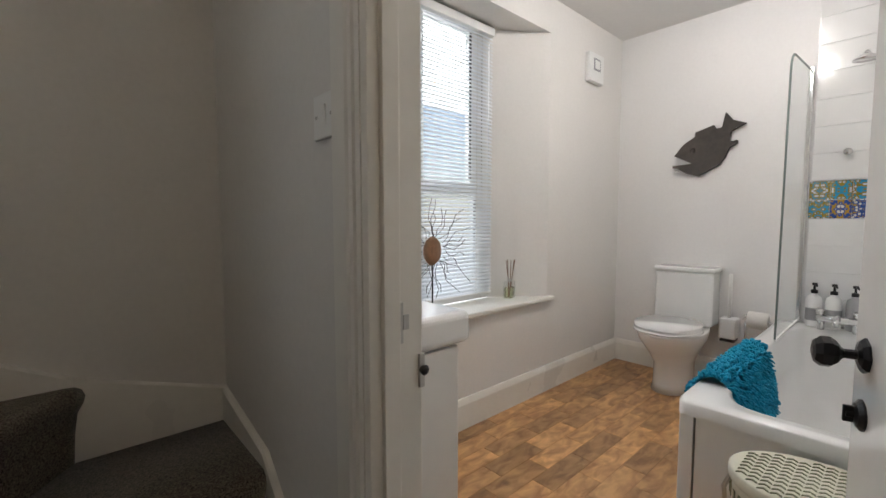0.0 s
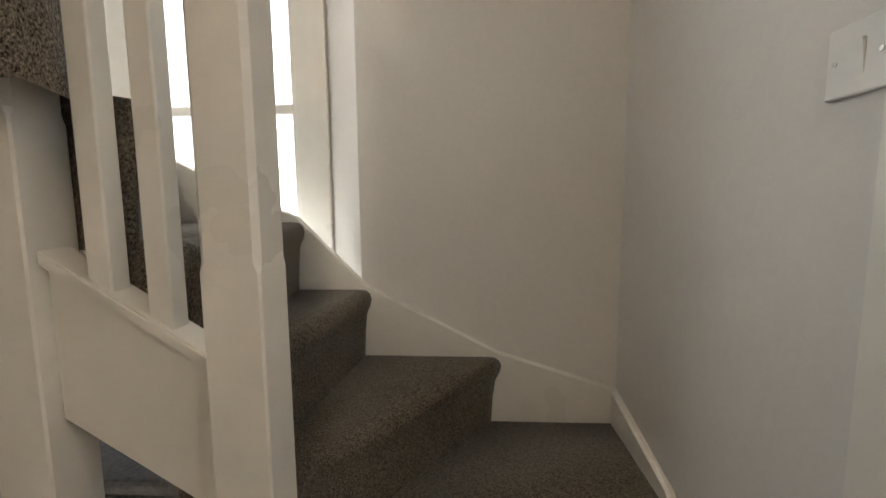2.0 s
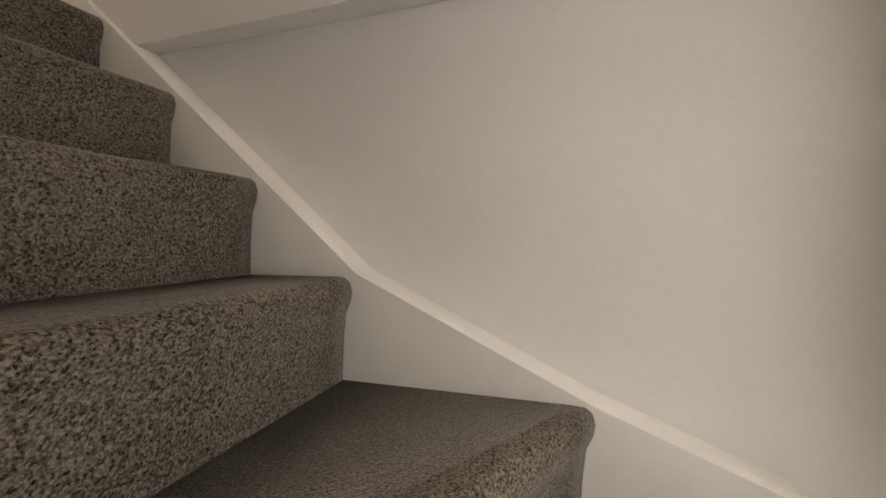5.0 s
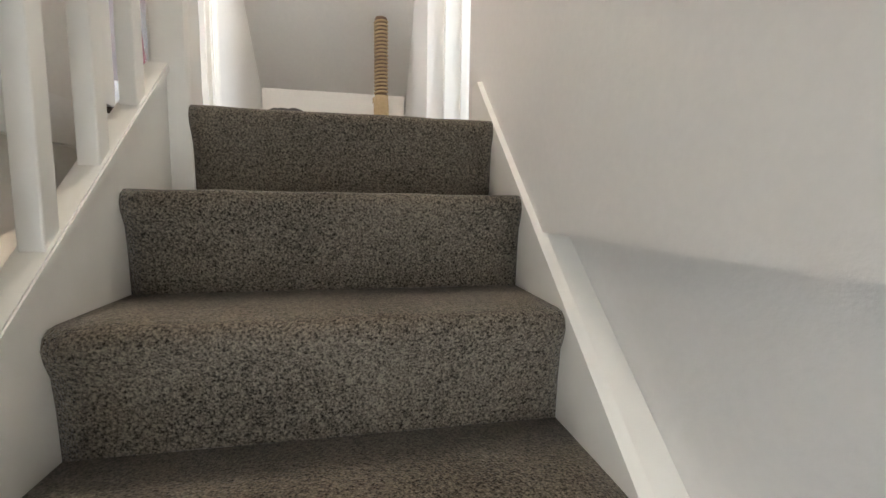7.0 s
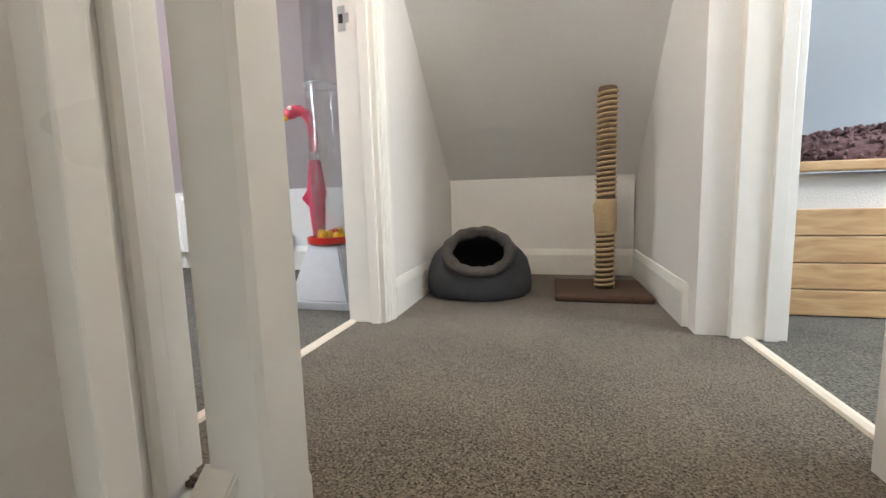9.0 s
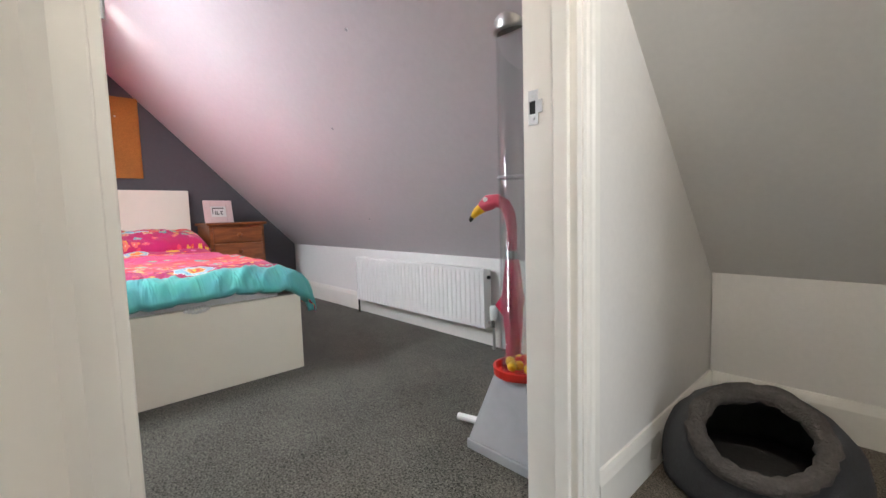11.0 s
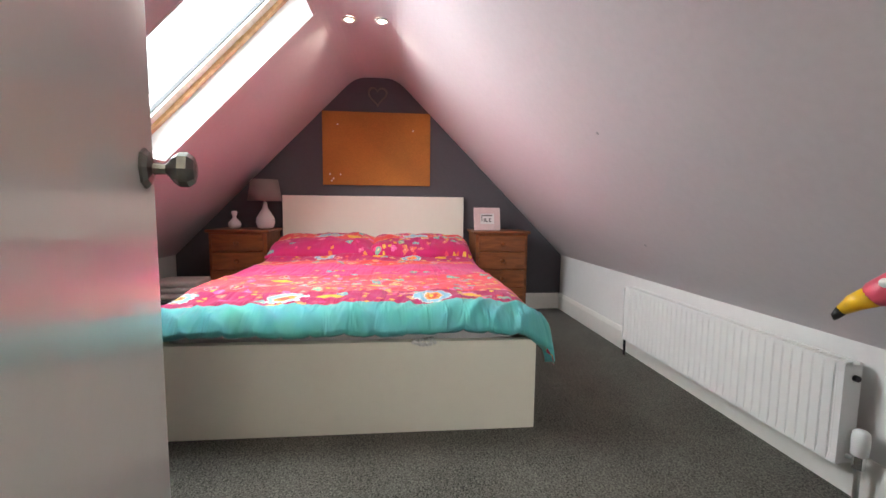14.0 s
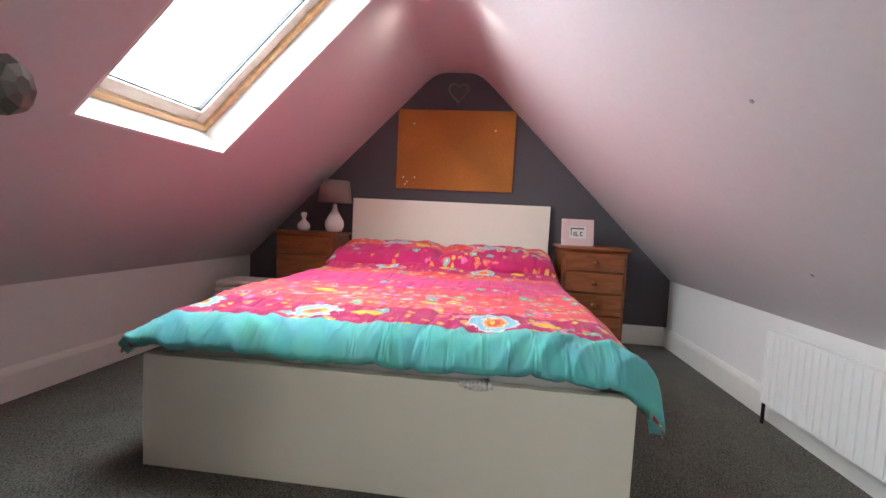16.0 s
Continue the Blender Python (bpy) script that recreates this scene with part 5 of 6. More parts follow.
c = thing("cork_board", pose(-2.108, 0.008, 1.42), "plain orange-brown cork notice board with a few pins", "notice board")
bm = bm_new()
box(bm, 0.0, 0.016, -0.457, 0.457, -0.306, 0.306, 0.002)
part("panel", bm, CORK, c)
bm = bm_new()
for y0, y1, z0, z1 in ((-0.46, -0.452, -0.31, 0.31), (0.452, 0.46, -0.31, 0.31), (-0.452, 0.452, -0.31, -0.302), (-0.452, 0.452, 0.302, 0.31)):
    box(bm, 0.0, 0.019, y0, y1, z0, z1, 0.001)
part("edge", bm, CORK, c)
for y, z in ((-0.37, -0.255), (-0.31, -0.22), (-0.33, 0.20), (0.31, 0.16), (-0.40, -0.22), (-0.385, -0.275)):
    bm = bm_new()
    lathe(bm, [(0.004, 0.0), (0.007, 0.004), (0.006, 0.01), (0.001, 0.012)], 10, pose(0.016, y, z, 0, 90, 0))
    part("pin", bm, BRASSPIN, c)

h = thing("wicker_heart", pose(-2.10, 0.015, 1.87), "pale willow heart hanging on the charcoal wall", "wall ornament")
for k in range(5):
    pts = []
    for i in range(33):
        a = 2 * math.pi * i / 32
        r = 1.0 + 0.03 * math.sin(5 * a + k * 1.7)
        pts.append((0.006 + 0.005 * math.cos(k * 2.1 + a * 3), (0.0052 + 0.0002 * k) * r * 16 * math.sin(a) ** 3 * 0.85, (0.0052 + 0.0002 * k) * r * (13 * math.cos(a) - 5 * math.cos(2 * a) - 2 * math.cos(3 * a) - math.cos(4 * a)) * 0.92))
    bm = bm_new()
    tube(bm, pts, 0.0032, 6)
    part("willow_strand", bm, WILLOW, h, "", True)

BULB = glow("lit_spot_bulb", (1.0, 0.86, 0.66), 30.0)
for y in (-0.085, 0.107):
    s = thing("recessed_spotlight", pose(-0.975, y, TOP - 0.008), "lit white recessed ceiling spotlight", "spotlight", "spotlights at the ridge")
    bm = bm_new()
    lathe(bm, [(0.027, -0.006), (0.042, -0.006), (0.043, 0.0), (0.028, 0.006), (0.027, -0.006)], 28)
    part("bezel", bm, PLASTIC, s, "", True)
    bm = bm_new()
    lathe(bm, [(0.026, -0.003), (0.02, -0.001), (0.001, 0.0)], 20)
    part("bulb", bm, BULB, s, "glowing warm bulb")


def radiator():
    r = thing("radiator", pose(-0.15, KY, 0), "white panel radiator with ribbed front and thermostatic valve", "radiator")
    L = 0.655
    z0, z1 = 0.115, 0.445
    bm = bm_new()
    n = 34
    prof = []
    for i in range(n):
        x0 = -L + 0.02 + (2 * L - 0.04) * i / n
        w = (2 * L - 0.04) / n
        prof += [(x0, -0.006), (x0 + w * 0.74, -0.006), (x0 + w * 0.82, -0.001), (x0 + w * 0.92, -0.001)]
    prof += [(L - 0.02, 0.0), (L, 0.0)]
    prof = [(-L, 0.0)] + prof
    a = [bm.verts.new((x, -0.085 + y, z0 + 0.03)) for x, y in prof]
    b = [bm.verts.new((x, -0.085 + y, z1 - 0.03)) for x, y in prof]
    a2 = [bm.verts.new((x, -0.090, z0)) for x, y in prof]
    b2 = [bm.verts.new((x, -0.090, z1)) for x, y in prof]
    for i in range(len(prof) - 1):
        bm.faces.new((a[i], a[i + 1], b[i + 1], b[i]))
        bm.faces.new((a2[i], a2[i + 1], a[i + 1], a[i]))
        bm.faces.new((b[i], b[i + 1], b2[i + 1], b2[i]))
    box(bm, -L, L, -0.084, -0.072, z0, z1)
    part("front_panel", bm, ENAMEL, r)
    for x in (-L - 0.004, L):
        bm = bm_new()
        box(bm, x, x + 0.004, -0.092, -0.03, z0 + 0.005, z1 - 0.005, 0.001)
        part("side_cover", bm, ENAMEL, r)
    bm = bm_new()
    for i in range(44):
        x = -L + 0.01 + i * (2 * L - 0.02) / 44
        box(bm, x, x + 0.02, -0.078, -0.034, z1 - 0.004, z1 - 0.001)
    box(bm, -L, L, -0.086, -0.076, z1 - 0.006, z1 + 0.002)
    box(bm, -L, L, -0.036, -0.028, z1 - 0.006, z1 + 0.002)
    part("top_grille", bm, ENAMEL, r)
    for x in (-0.4, 0.4):
        bm = bm_new()
        box(bm, x - 0.02, x + 0.02, -0.075, -0.001, 0.2, 0.36, 0.002)
        part("bracket", bm, ENAMEL, r)
    bm = bm_new()
    tube(bm, [(-L + 0.0, -0.055, z0 + 0.03), (-L - 0.035, -0.055, z0 + 0.03), (-L - 0.035, -0.055, 0.0)], 0.008, 10)
    part("pipe", bm, BLACKIRON, r, "dark painted copper pipe")
    bm = bm_new()
    tube(bm, [(L, -0.055, z0 + 0.03), (L + 0.04, -0.055, z0 + 0.03), (L + 0.04, -0.055, 0.0)], 0.008, 10)
    part("pipe", bm, STEEL, r)
    bm = bm_new()
    lathe(bm, [(0.016, 0.0), (0.021, 0.005), (0.023, 0.05), (0.021, 0.075), (0.014, 0.082)], 20, pose(L + 0.04, -0.055, z0 + 0.05))
    v = part("thermostatic_valve", bm, PLASTIC, r, "", True)
    bm = bm_new()
    lathe(bm, [(0.017, -0.03), (0.017, 0.0), (0.0165, 0.012)], 16, pose(L + 0.04, -0.055, z0 + 0.04))
    part("valve_body", bm, CHROME, v)
    bm = bm_new()
    lathe(bm, [(0.010, 0.0), (0.010, 0.012), (0.005, 0.013)], 12, pose(L + 0.004, -0.055, z1 - 0.045, 0, 90, 0))
    part("bleed_valve", bm, BLACK, r)


radiator()


def flamingo_umbrella():
    u = thing("umbrella", pose(1.135, 1.045, 0.0, 0, 0, 205) @ Matrix.Diagonal((1, 1, 0.905, 1)), "furled pink umbrella with a flamingo-head handle, standing upright", "umbrella")
    bm = bm_new()
    prof, steps = [(0.008, 0.06), (0.018, 0.12), (0.024, 0.25), (0.028, 0.40), (0.028, 0.46), (0.036, 0.50), (0.028, 0.56), (0.025, 0.62), (0.022, 0.655)], 24
    rings = []
    for r, z in prof:
        rings.append([bm.verts.new((r * (1 + 0.22 * math.sin(6 * th + z * 14)) * math.cos(th), r * (1 + 0.22 * math.sin(6 * th + z * 14)) * math.sin(th), z)) for th in [2 * math.pi * i / steps for i in range(steps)]])
    for a, b in zip(rings, rings[1:]):
        for i in range(steps):
            j = (i + 1) % steps
            bm.faces.new((a[i], a[j], b[j], b[i]))
    part("canopy", bm, UMBRELLA, u, "wrapped pink nylon", True)
    bm = bm_new()
    prism(bm, [(0.015, 0.41), (0.062, 0.475), (0.036, 0.52), (0.015, 0.55)], -0.008, 0.008, "y")
    part("strap_flap", bm, UMBRELLA, u)
    bm = bm_new()
    tube(bm, [(0, 0, 0.0), (0, 0, 0.70)], 0.006, 10)
    part("shaft", bm, CHROME, u)
    bm = bm_new()
    pts = [(0, 0, 0.69), (0, 0, 0.78), (0.006, 0, 0.83), (0.024, 0, 0.868), (0.05, 0, 0.883), (0.078, 0, 0.878), (0.10, 0, 0.862), (0.113, 0, 0.85)]
    tube(bm, pts, [0.017, 0.018, 0.02, 0.022, 0.026, 0.031, 0.024, 0.014], 16)
    hd = part("handle", bm, FLAMINGO, u, "pink flamingo neck and head", True)
    bm = bm_new()
    tube(bm, [(0.104, 0, 0.858), (0.125, 0, 0.842), (0.142, 0, 0.822)], [0.020, 0.016, 0.009], 14)
    part("beak", bm, YELLOW, hd, "yellow beak", True)
    bm = bm_new()
    tube(bm, [(0.141, 0, 0.824), (0.149, 0, 0.81), (0.150, 0, 0.802)], [0.0095, 0.007, 0.002], 12)
    part("beak_tip", bm, BLACK, hd, "black beak tip", True)
    for s in (1, -1):
        bm = bm_new()
        lathe(bm, [(0.009, 0.0), (0.008, 0.004), (0.004, 0.006), (0.001, 0.0065)], 14, pose(0.085, s * 0.0285, 0.888, -90 * s, 0, 0))
        part("eye", bm, PLASTIC, hd, "white painted eye")
    bm = bm_new()
    lathe(bm, [(0.0195, 0.665), (0.021, 0.668), (0.021, 0.688), (0.0195, 0.692)], 18)
    part("collar", bm, CHROME, u)


flamingo_umbrella()


def tube_stand():
    d = thing("dispenser_tube", pose(1.25, 0.935, 0.0, 0, 0, 0), "tall clear acrylic tube with silver cap on tapered grey base", "display tube")
    bm = bm_new()
    v0 = [(-0.13, -0.12), (0.13, -0.12), (0.13, 0.12), (-0.13, 0.12)]
    lo = [bm.verts.new((x, y, 0.03)) for x, y in v0]
    hi = [bm.verts.new((x * 0.5, y * 0.5, 0.25)) for x, y in v0]
    bm.faces.new(lo[::-1])
    bm.faces.new(hi)
    for i in range(4):
        j = (i + 1) % 4
        bm.faces.new((lo[i], lo[j], hi[j], hi[i]))
    bmesh.ops.bevel(bm, geom=list(bm.edges), offset=0.006, segments=2, affect="EDGES")
    box(bm, -0.132, 0.132, -0.122, 0.122, 0.0, 0.032, 0.004)
    part("base", bm, SILVERBASE, d)
    bm = bm_new()
    lathe(bm, [(0.088, 0.25), (0.09, 0.275), (0.082, 0.276), (0.08, 0.252), (0.001, 0.252)], 28)
    part("tray", bm, RED, d, "red tray rim")
    for i in range(12):
        bm = bm_new()
        a = i * 2.4
        lathe(bm, [(0.001, -0.016), (0.014, -0.008), (0.016, 0.0), (0.012, 0.01), (0.001, 0.016)], 10, pose(0.055 * math.cos(a) * (0.4 + 0.6 * (i % 3) / 2), 0.055 * math.sin(a) * (0.4 + 0.6 * (i % 3) / 2), 0.274 + 0.006 * (i % 4), 30 * i, 20 * i, 0))
        part("sweet", bm, YELLOW if i % 3 else RED, d, "", True)
    bm = bm_new()
    R0, z0, z1 = 0.064, 0.255, 1.30
    lathe(bm, [(R0, z0), (R0, z1), (R0 - 0.003, z1), (R0 - 0.003, z0), (R0, z0)], 40)
    g = part("clear_tube", bm, ACRYLICTUBE, d, "clear acrylic tube", True)
    g.visible_shadow = False
    bm = bm_new()
    lathe(bm, [(R0 + 0.001, 0.86), (R0 + 0.0025, 0.86), (R0 + 0.0025, 0.866), (R0 + 0.001, 0.866), (R0 + 0.001, 0.86)], 40)
    part("joint_ring", bm, SILVERBASE, d, "", True)
    bm = bm_new()
    lathe(bm, [(R0 + 0.004, 1.285), (R0 + 0.006, 1.29), (R0 + 0.006, 1.345), (R0, 1.352), (0.001, 1.353)], 40)
    part("cap", bm, STEEL, d, "brushed silver cap", True)
    bm = bm_new()
    lathe(bm, [(R0 - 0.004, 1.283), (0.001, 1.284)], 40)
    part("cap_underside", bm, BLACK, d)
    bm = bm_new()
    tube(bm, [(-0.15, 0.0, 0.03), (-0.26, -0.03, 0.03)], 0.013, 10)
    part("foot_bar", bm, PLASTIC, d)


tube_stand()
so = thing("wall_socket", pose(0.93, KY, 0.31), "white double wall socket above the skirting", "socket")
bm = bm_new()
box(bm, -0.073, 0.073, -0.012, 0.0, -0.043, 0.043, 0.004)
part("plate", bm, PLASTIC, so)
for x in (-0.04, 0.04):
    bm = bm_new()
    box(bm, x - 0.009, x + 0.009, -0.016, -0.011, 0.01, 0.03, 0.002)
    part("rocker", bm, PLASTIC, so)
for p in ((0.05, 1.21), (-0.36, 0.74), (0.62, 1.45)):
    bm = bm_new()
    lathe(bm, [(0.007, 0.0), (0.007, 0.002), (0.003, 0.003)], 10)
    nn = Vector((0, -1, -1)).normalized()
    yy = KY + KZ - p[1]
    one("filler_mark", bm, SOAPGREY, "small grey fixing mark on the pink slope", "fixing", "marks on the slope", False, Matrix.Translation((p[0], yy, p[1])) @ nn.to_track_quat("Z", "Y").to_matrix().to_4x4())


# ---- landing niche ----
def cat_bed():
    c = thing("cat_bed", pose(1.81, 1.22, 0), "dark grey igloo cat bed with a plush-rimmed opening", "cat bed")
    bm = bm_new()
    hole = Vector((0.10, -0.62, 0.72)).normalized()
    nu, nv = 26, 48
    ctr = Vector((0, 0, 0.075))
    rings = []
    q = hole.to_track_quat("Z", "Y")
    for i in range(nu + 1):
        th = radians(34) + (math.pi - radians(34)) * i / nu
        ring = []
        for j in range(nv):
            ph = 2 * math.pi * j / nv
            dirv = q @ Vector((math.sin(th) * math.cos(ph), math.sin(th) * math.sin(ph), math.cos(th)))
            p = Vector((dirv.x * 0.225, dirv.y * 0.215, dirv.z * 0.19)) + ctr
            if p.z < 0.09:
                k = (0.09 - p.z) / 0.14
                p.x *= 1 + 0.10 * min(k, 0.6)
                p.y *= 1 + 0.10 * min(k, 0.6)
            p.z = max(0.004, p.z)
            p += dirv * 0.006 * nz(dirv.x * 5, dirv.y * 5, dirv.z * 5)
            ring.append(bm.verts.new(p))
        rings.append(ring)
    for a, b in zip(rings, rings[1:]):
        for i in range(nv):
            j = (i + 1) % nv
            bm.faces.new((a[i], a[j], b[j], b[i]))
    rim = [v.co.copy() for v in rings[0]]
    part("shell", bm, DARKGREY, c, "", True)
    bm = bm_new()
    cen = sum(rim, Vector()) / len(rim)
    pts = [p + (p - cen) * 0.04 for p in rim] + [rim[0] + (rim[0] - cen) * 0.04, rim[1] + (rim[1] - cen) * 0.04]
    tube(bm, pts, [0.024 + 0.009 * nz(i * 0.9, 3.3) for i in range(len(pts))], 12)
    for v in bm.verts:
        v.co += Vector((nz(v.co.x * 40, v.co.y * 40, v.co.z * 40), nz(v.co.y * 40, v.co.z * 40, 3), nz(v.co.z * 40, v.co.x * 40, 5))) * 0.008
    part("plush_rim", bm, FUR, c, "grey plush rim", True)
    # cushion coloured near-black, with the shade of the igloo's inside painted in
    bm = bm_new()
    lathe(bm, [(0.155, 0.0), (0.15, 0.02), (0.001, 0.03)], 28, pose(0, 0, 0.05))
    part("cushion", bm, HOLLOWSHADE, c)


cat_bed()


def scratching_post():
    s = thing("scratching_post", pose(2.335, 1.235, 0), "sisal-wrapped cat scratching post on a brown plush base", "scratching post")
    bm = bm_new()
    box(bm, -0.20, 0.165, -0.165, 0.19, 0.0, 0.028, 0.01, 3)
    for v in bm.verts:
        v.co.z += 0.004 * nz(v.co.x * 30, v.co.y * 30)
    part("base", bm, BROWNFUR, s)
    bm = bm_new()
    lathe(bm, [(0.036, 0.02), (0.036, 0.83), (0.03, 0.836), (0.001, 0.838)], 24)
    part("core", bm, SISALDARK, s, "", True)
    for za, zb, nm in ((0.03, 0.26, "lower_rope"), (0.40, 0.815, "upper_rope")):
        bm = bm_new()
        turns = int((zb - za) / 0.0205)
        pts = []
        for i in range(turns * 20 + 1):
            a = 2 * math.pi * i / 20
            pts.append((0.037 * math.cos(a), 0.037 * math.sin(a), za + (zb - za) * i / (turns * 20)))
        tube(bm, pts, 0.0058, 6)
        part(nm, bm, SISAL, s, "coiled sisal rope", True)
    bm = bm_new()
    lathe(bm, [(0.040, 0.255), (0.044, 0.27), (0.045, 0.33), (0.044, 0.37), (0.040, 0.395)], 24)
    for v in bm.verts:
        v.co += Vector((v.co.x, v.co.y, 0)) * 0.06 * nz(v.co.x * 60, v.co.y * 60, v.co.z * 60)
    part("frayed_band", bm, SISAL, s, "worn frayed sisal", True)
    bm = bm_new()
    for i in range(14):
        a = 3.6 + 0.35 * nz(i * 1.7, 1.0)
        z = 0.385 + 0.012 * nz(i, 2.0)
        tube(bm, [(0.04 * math.cos(a), 0.04 * math.sin(a), z), (0.055 * math.cos(a + 0.1), 0.055 * math.sin(a + 0.1), z - 0.008 - 0.002 * i), (0.06 * math.cos(a + 0.15), 0.06 * math.sin(a + 0.15), z - 0.02 - 0.002 * i)], 0.0012, 5)
    part("loose_fibres", bm, SISAL, s)


scratching_post()


# ---- second bedroom ----
p = thing("pine_bed", pose(0, 0, 0), "pine plank bed side with a mauve shaggy cushion above", "bed")
for i in range(4):
    z = 0.004 + i * 0.087
    bm = bm_new()
    box(bm, 2.79, 4.1, 0.985, 1.012, z, z + 0.084, 0.003)
    part("plank", bm, PINE, p)
bm = bm_new()
box(bm, 2.785, 4.1, 0.965, 1.02, 0.465, 0.498, 0.006, 3)
part("top_rail", bm, PINE, p)
bm = bm_new()
box(bm, 2.785, 2.815, 1.02, 1.66, 0.0, 0.49, 0.004)
part("end_panel", bm, PINE, p)
bm = bm_new()
box(bm, 2.83, 4.08, 1.014, 1.66, 0.2, 0.462, 0.02, 3)
one("white_bedding", bm, TOWEL, "white sheet on the pine bed", "bedding", "", True)


def shag(name, m, sx, sy, h, mat, label, count, length):
    """A heap of soft strands over a low mound."""
    bm = bm_new()
    rnd = random.Random(5)
    lathe(bm, [(1.0, 0.0), (0.98, 0.35), (0.8, 0.75), (0.4, 0.97), (0.001, 1.0)], 28)
    bmesh.ops.scale(bm, vec=(sx, sy, h), verts=bm.verts)
    for i in range(count):
        a, r = rnd.random() * 6.283, math.sqrt(rnd.random())
        zz = h * math.sqrt(max(0.02, 1 - r * r))
        c0 = Vector((sx * r * math.cos(a), sy * r * math.sin(a), zz))
        d = Vector((math.cos(a) * r * 0.9 + rnd.uniform(-0.6, 0.6), math.sin(a) * r * 0.9 + rnd.uniform(-0.6, 0.6), 0.8)).normalized() * length * rnd.uniform(0.6, 1.2)
        tube(bm, [c0 - d * 0.2, c0 + d * 0.6, c0 + d + Vector((0, 0, -length * 0.5))], [0.006, 0.006, 0.002], 4)
    return one(name, bm, mat, label, "cushion", "", True, m)


shag("shaggy_cushion", pose(3.16, 1.16, 0.48), 0.33, 0.17, 0.12, PURPLE, "mauve brown shaggy cushion on the pine bed", 700, 0.035)


# ---- lower storey ----
for nm, at, watts, tint in BULBS:
    d = thing("recessed_downlight", pose(at[0], at[1], (CL + 0.01 if at[2] < 0 else TOP)), "lit white recessed ceiling downlight", "downlight", "recessed downlights")
    bm = bm_new()
    lathe(bm, [(0.028, -0.006), (0.043, -0.006), (0.044, 0.0), (0.03, 0.004), (0.028, -0.006)], 28)
    part("bezel", bm, PLASTIC, d, "", True)
    bm = bm_new()
    lathe(bm, [(0.027, -0.002), (0.02, -0.001), (0.001, 0.0)], 20)
    part("bulb", bm, BULB, d, "glowing bulb")

s = thing("light_switch", pose(XS, -1.178, -1.26), "white plastic single light switch", "light switch")
bm = bm_new()
box(bm, 0.0, 0.009, -0.043, 0.043, -0.043, 0.043, 0.003, 3)
part("plate", bm, PLASTIC, s)
bm = bm_new()
prism(bm, [(0.009, -0.02), (0.009, 0.02), (0.0135, 0.02), (0.0095, -0.02)], -0.010, 0.010, "y")
part("rocker", bm, PLASTIC, s)
for y in (-0.03, 0.03):
    bm = bm_new()
    lathe(bm, [(0.0035, 0.0), (0.0035, 0.0012), (0.001, 0.0015)], 10, pose(0.009, y, 0, 0, 90, 0))
    part("screw", bm, STEEL, s)

# wicker hamper under the winding steps
w = thing("wicker_hamper", pose(1.95, -1.52, FL), "grey woven wicker hamper under the stairs", "hamper")
bm = bm_new()
box(bm, -0.21, 0.21, -0.16, 0.16, 0.0, 0.56, 0.02, 3)
part("body", bm, WICKER, w)
bm = bm_new()
for i in range(27):
    z = 0.012 + i * 0.0205
    for j in range(40):
        x = -0.21 + (j + 0.5) * 0.0105
        k = 0.004 if (i + j) % 2 else 0.0
        box(bm, x - 0.005, x + 0.005, 0.16, 0.164 + k, z - 0.009, z + 0.009)
weave = part("weave", bm, WICKER, w)
weave["kind"] = "stuff"
bm = bm_new()
box(bm, -0.22, 0.22, -0.17, 0.17, 0.56, 0.59, 0.012, 3)
part("lid", bm, WICKER, w)

# bathroom floor base and wood-effect planks
bm = bm_new()
box(bm, XW, XS - 0.1, YB, -0.20, FL - 0.03, FL - 0.004)
floor = structure("floor_bathroom", bm, VINYL, "brown wood-effect vinyl flooring in short staggered planks", "floor")
me = {}
PL, PW = 0.305, 0.102
for i in range(18):
    y = YB + i * PW
    shift = (i * 0.37) % 1.0
    for j in range(-1, 11):
        x0 = max(XW, XW + (j + shift) * PL)
        x1 = min(XS - 0.1, XW + (j + 1 + shift) * PL)
        y1 = min(y + PW, -0.20)
        if x1 - x0 < 0.02:
            continue
        key = (round(x1 - x0, 3), round(y1 - y, 3))
        if key not in me:
            bm = bm_new()
            a, b = key[0] / 2 - 0.0006, key[1] / 2 - 0.0006
            box(bm, -a, a, -b, b, -0.004, 0.0, 0.0008, 1)
            me[key] = mesh_of(bm, "plank", VINYL)
        o = new("plank", me[key])
        o.parent = floor
        o.matrix_basis = pose((x0 + x1) / 2, (y + y1) / 2, FL)


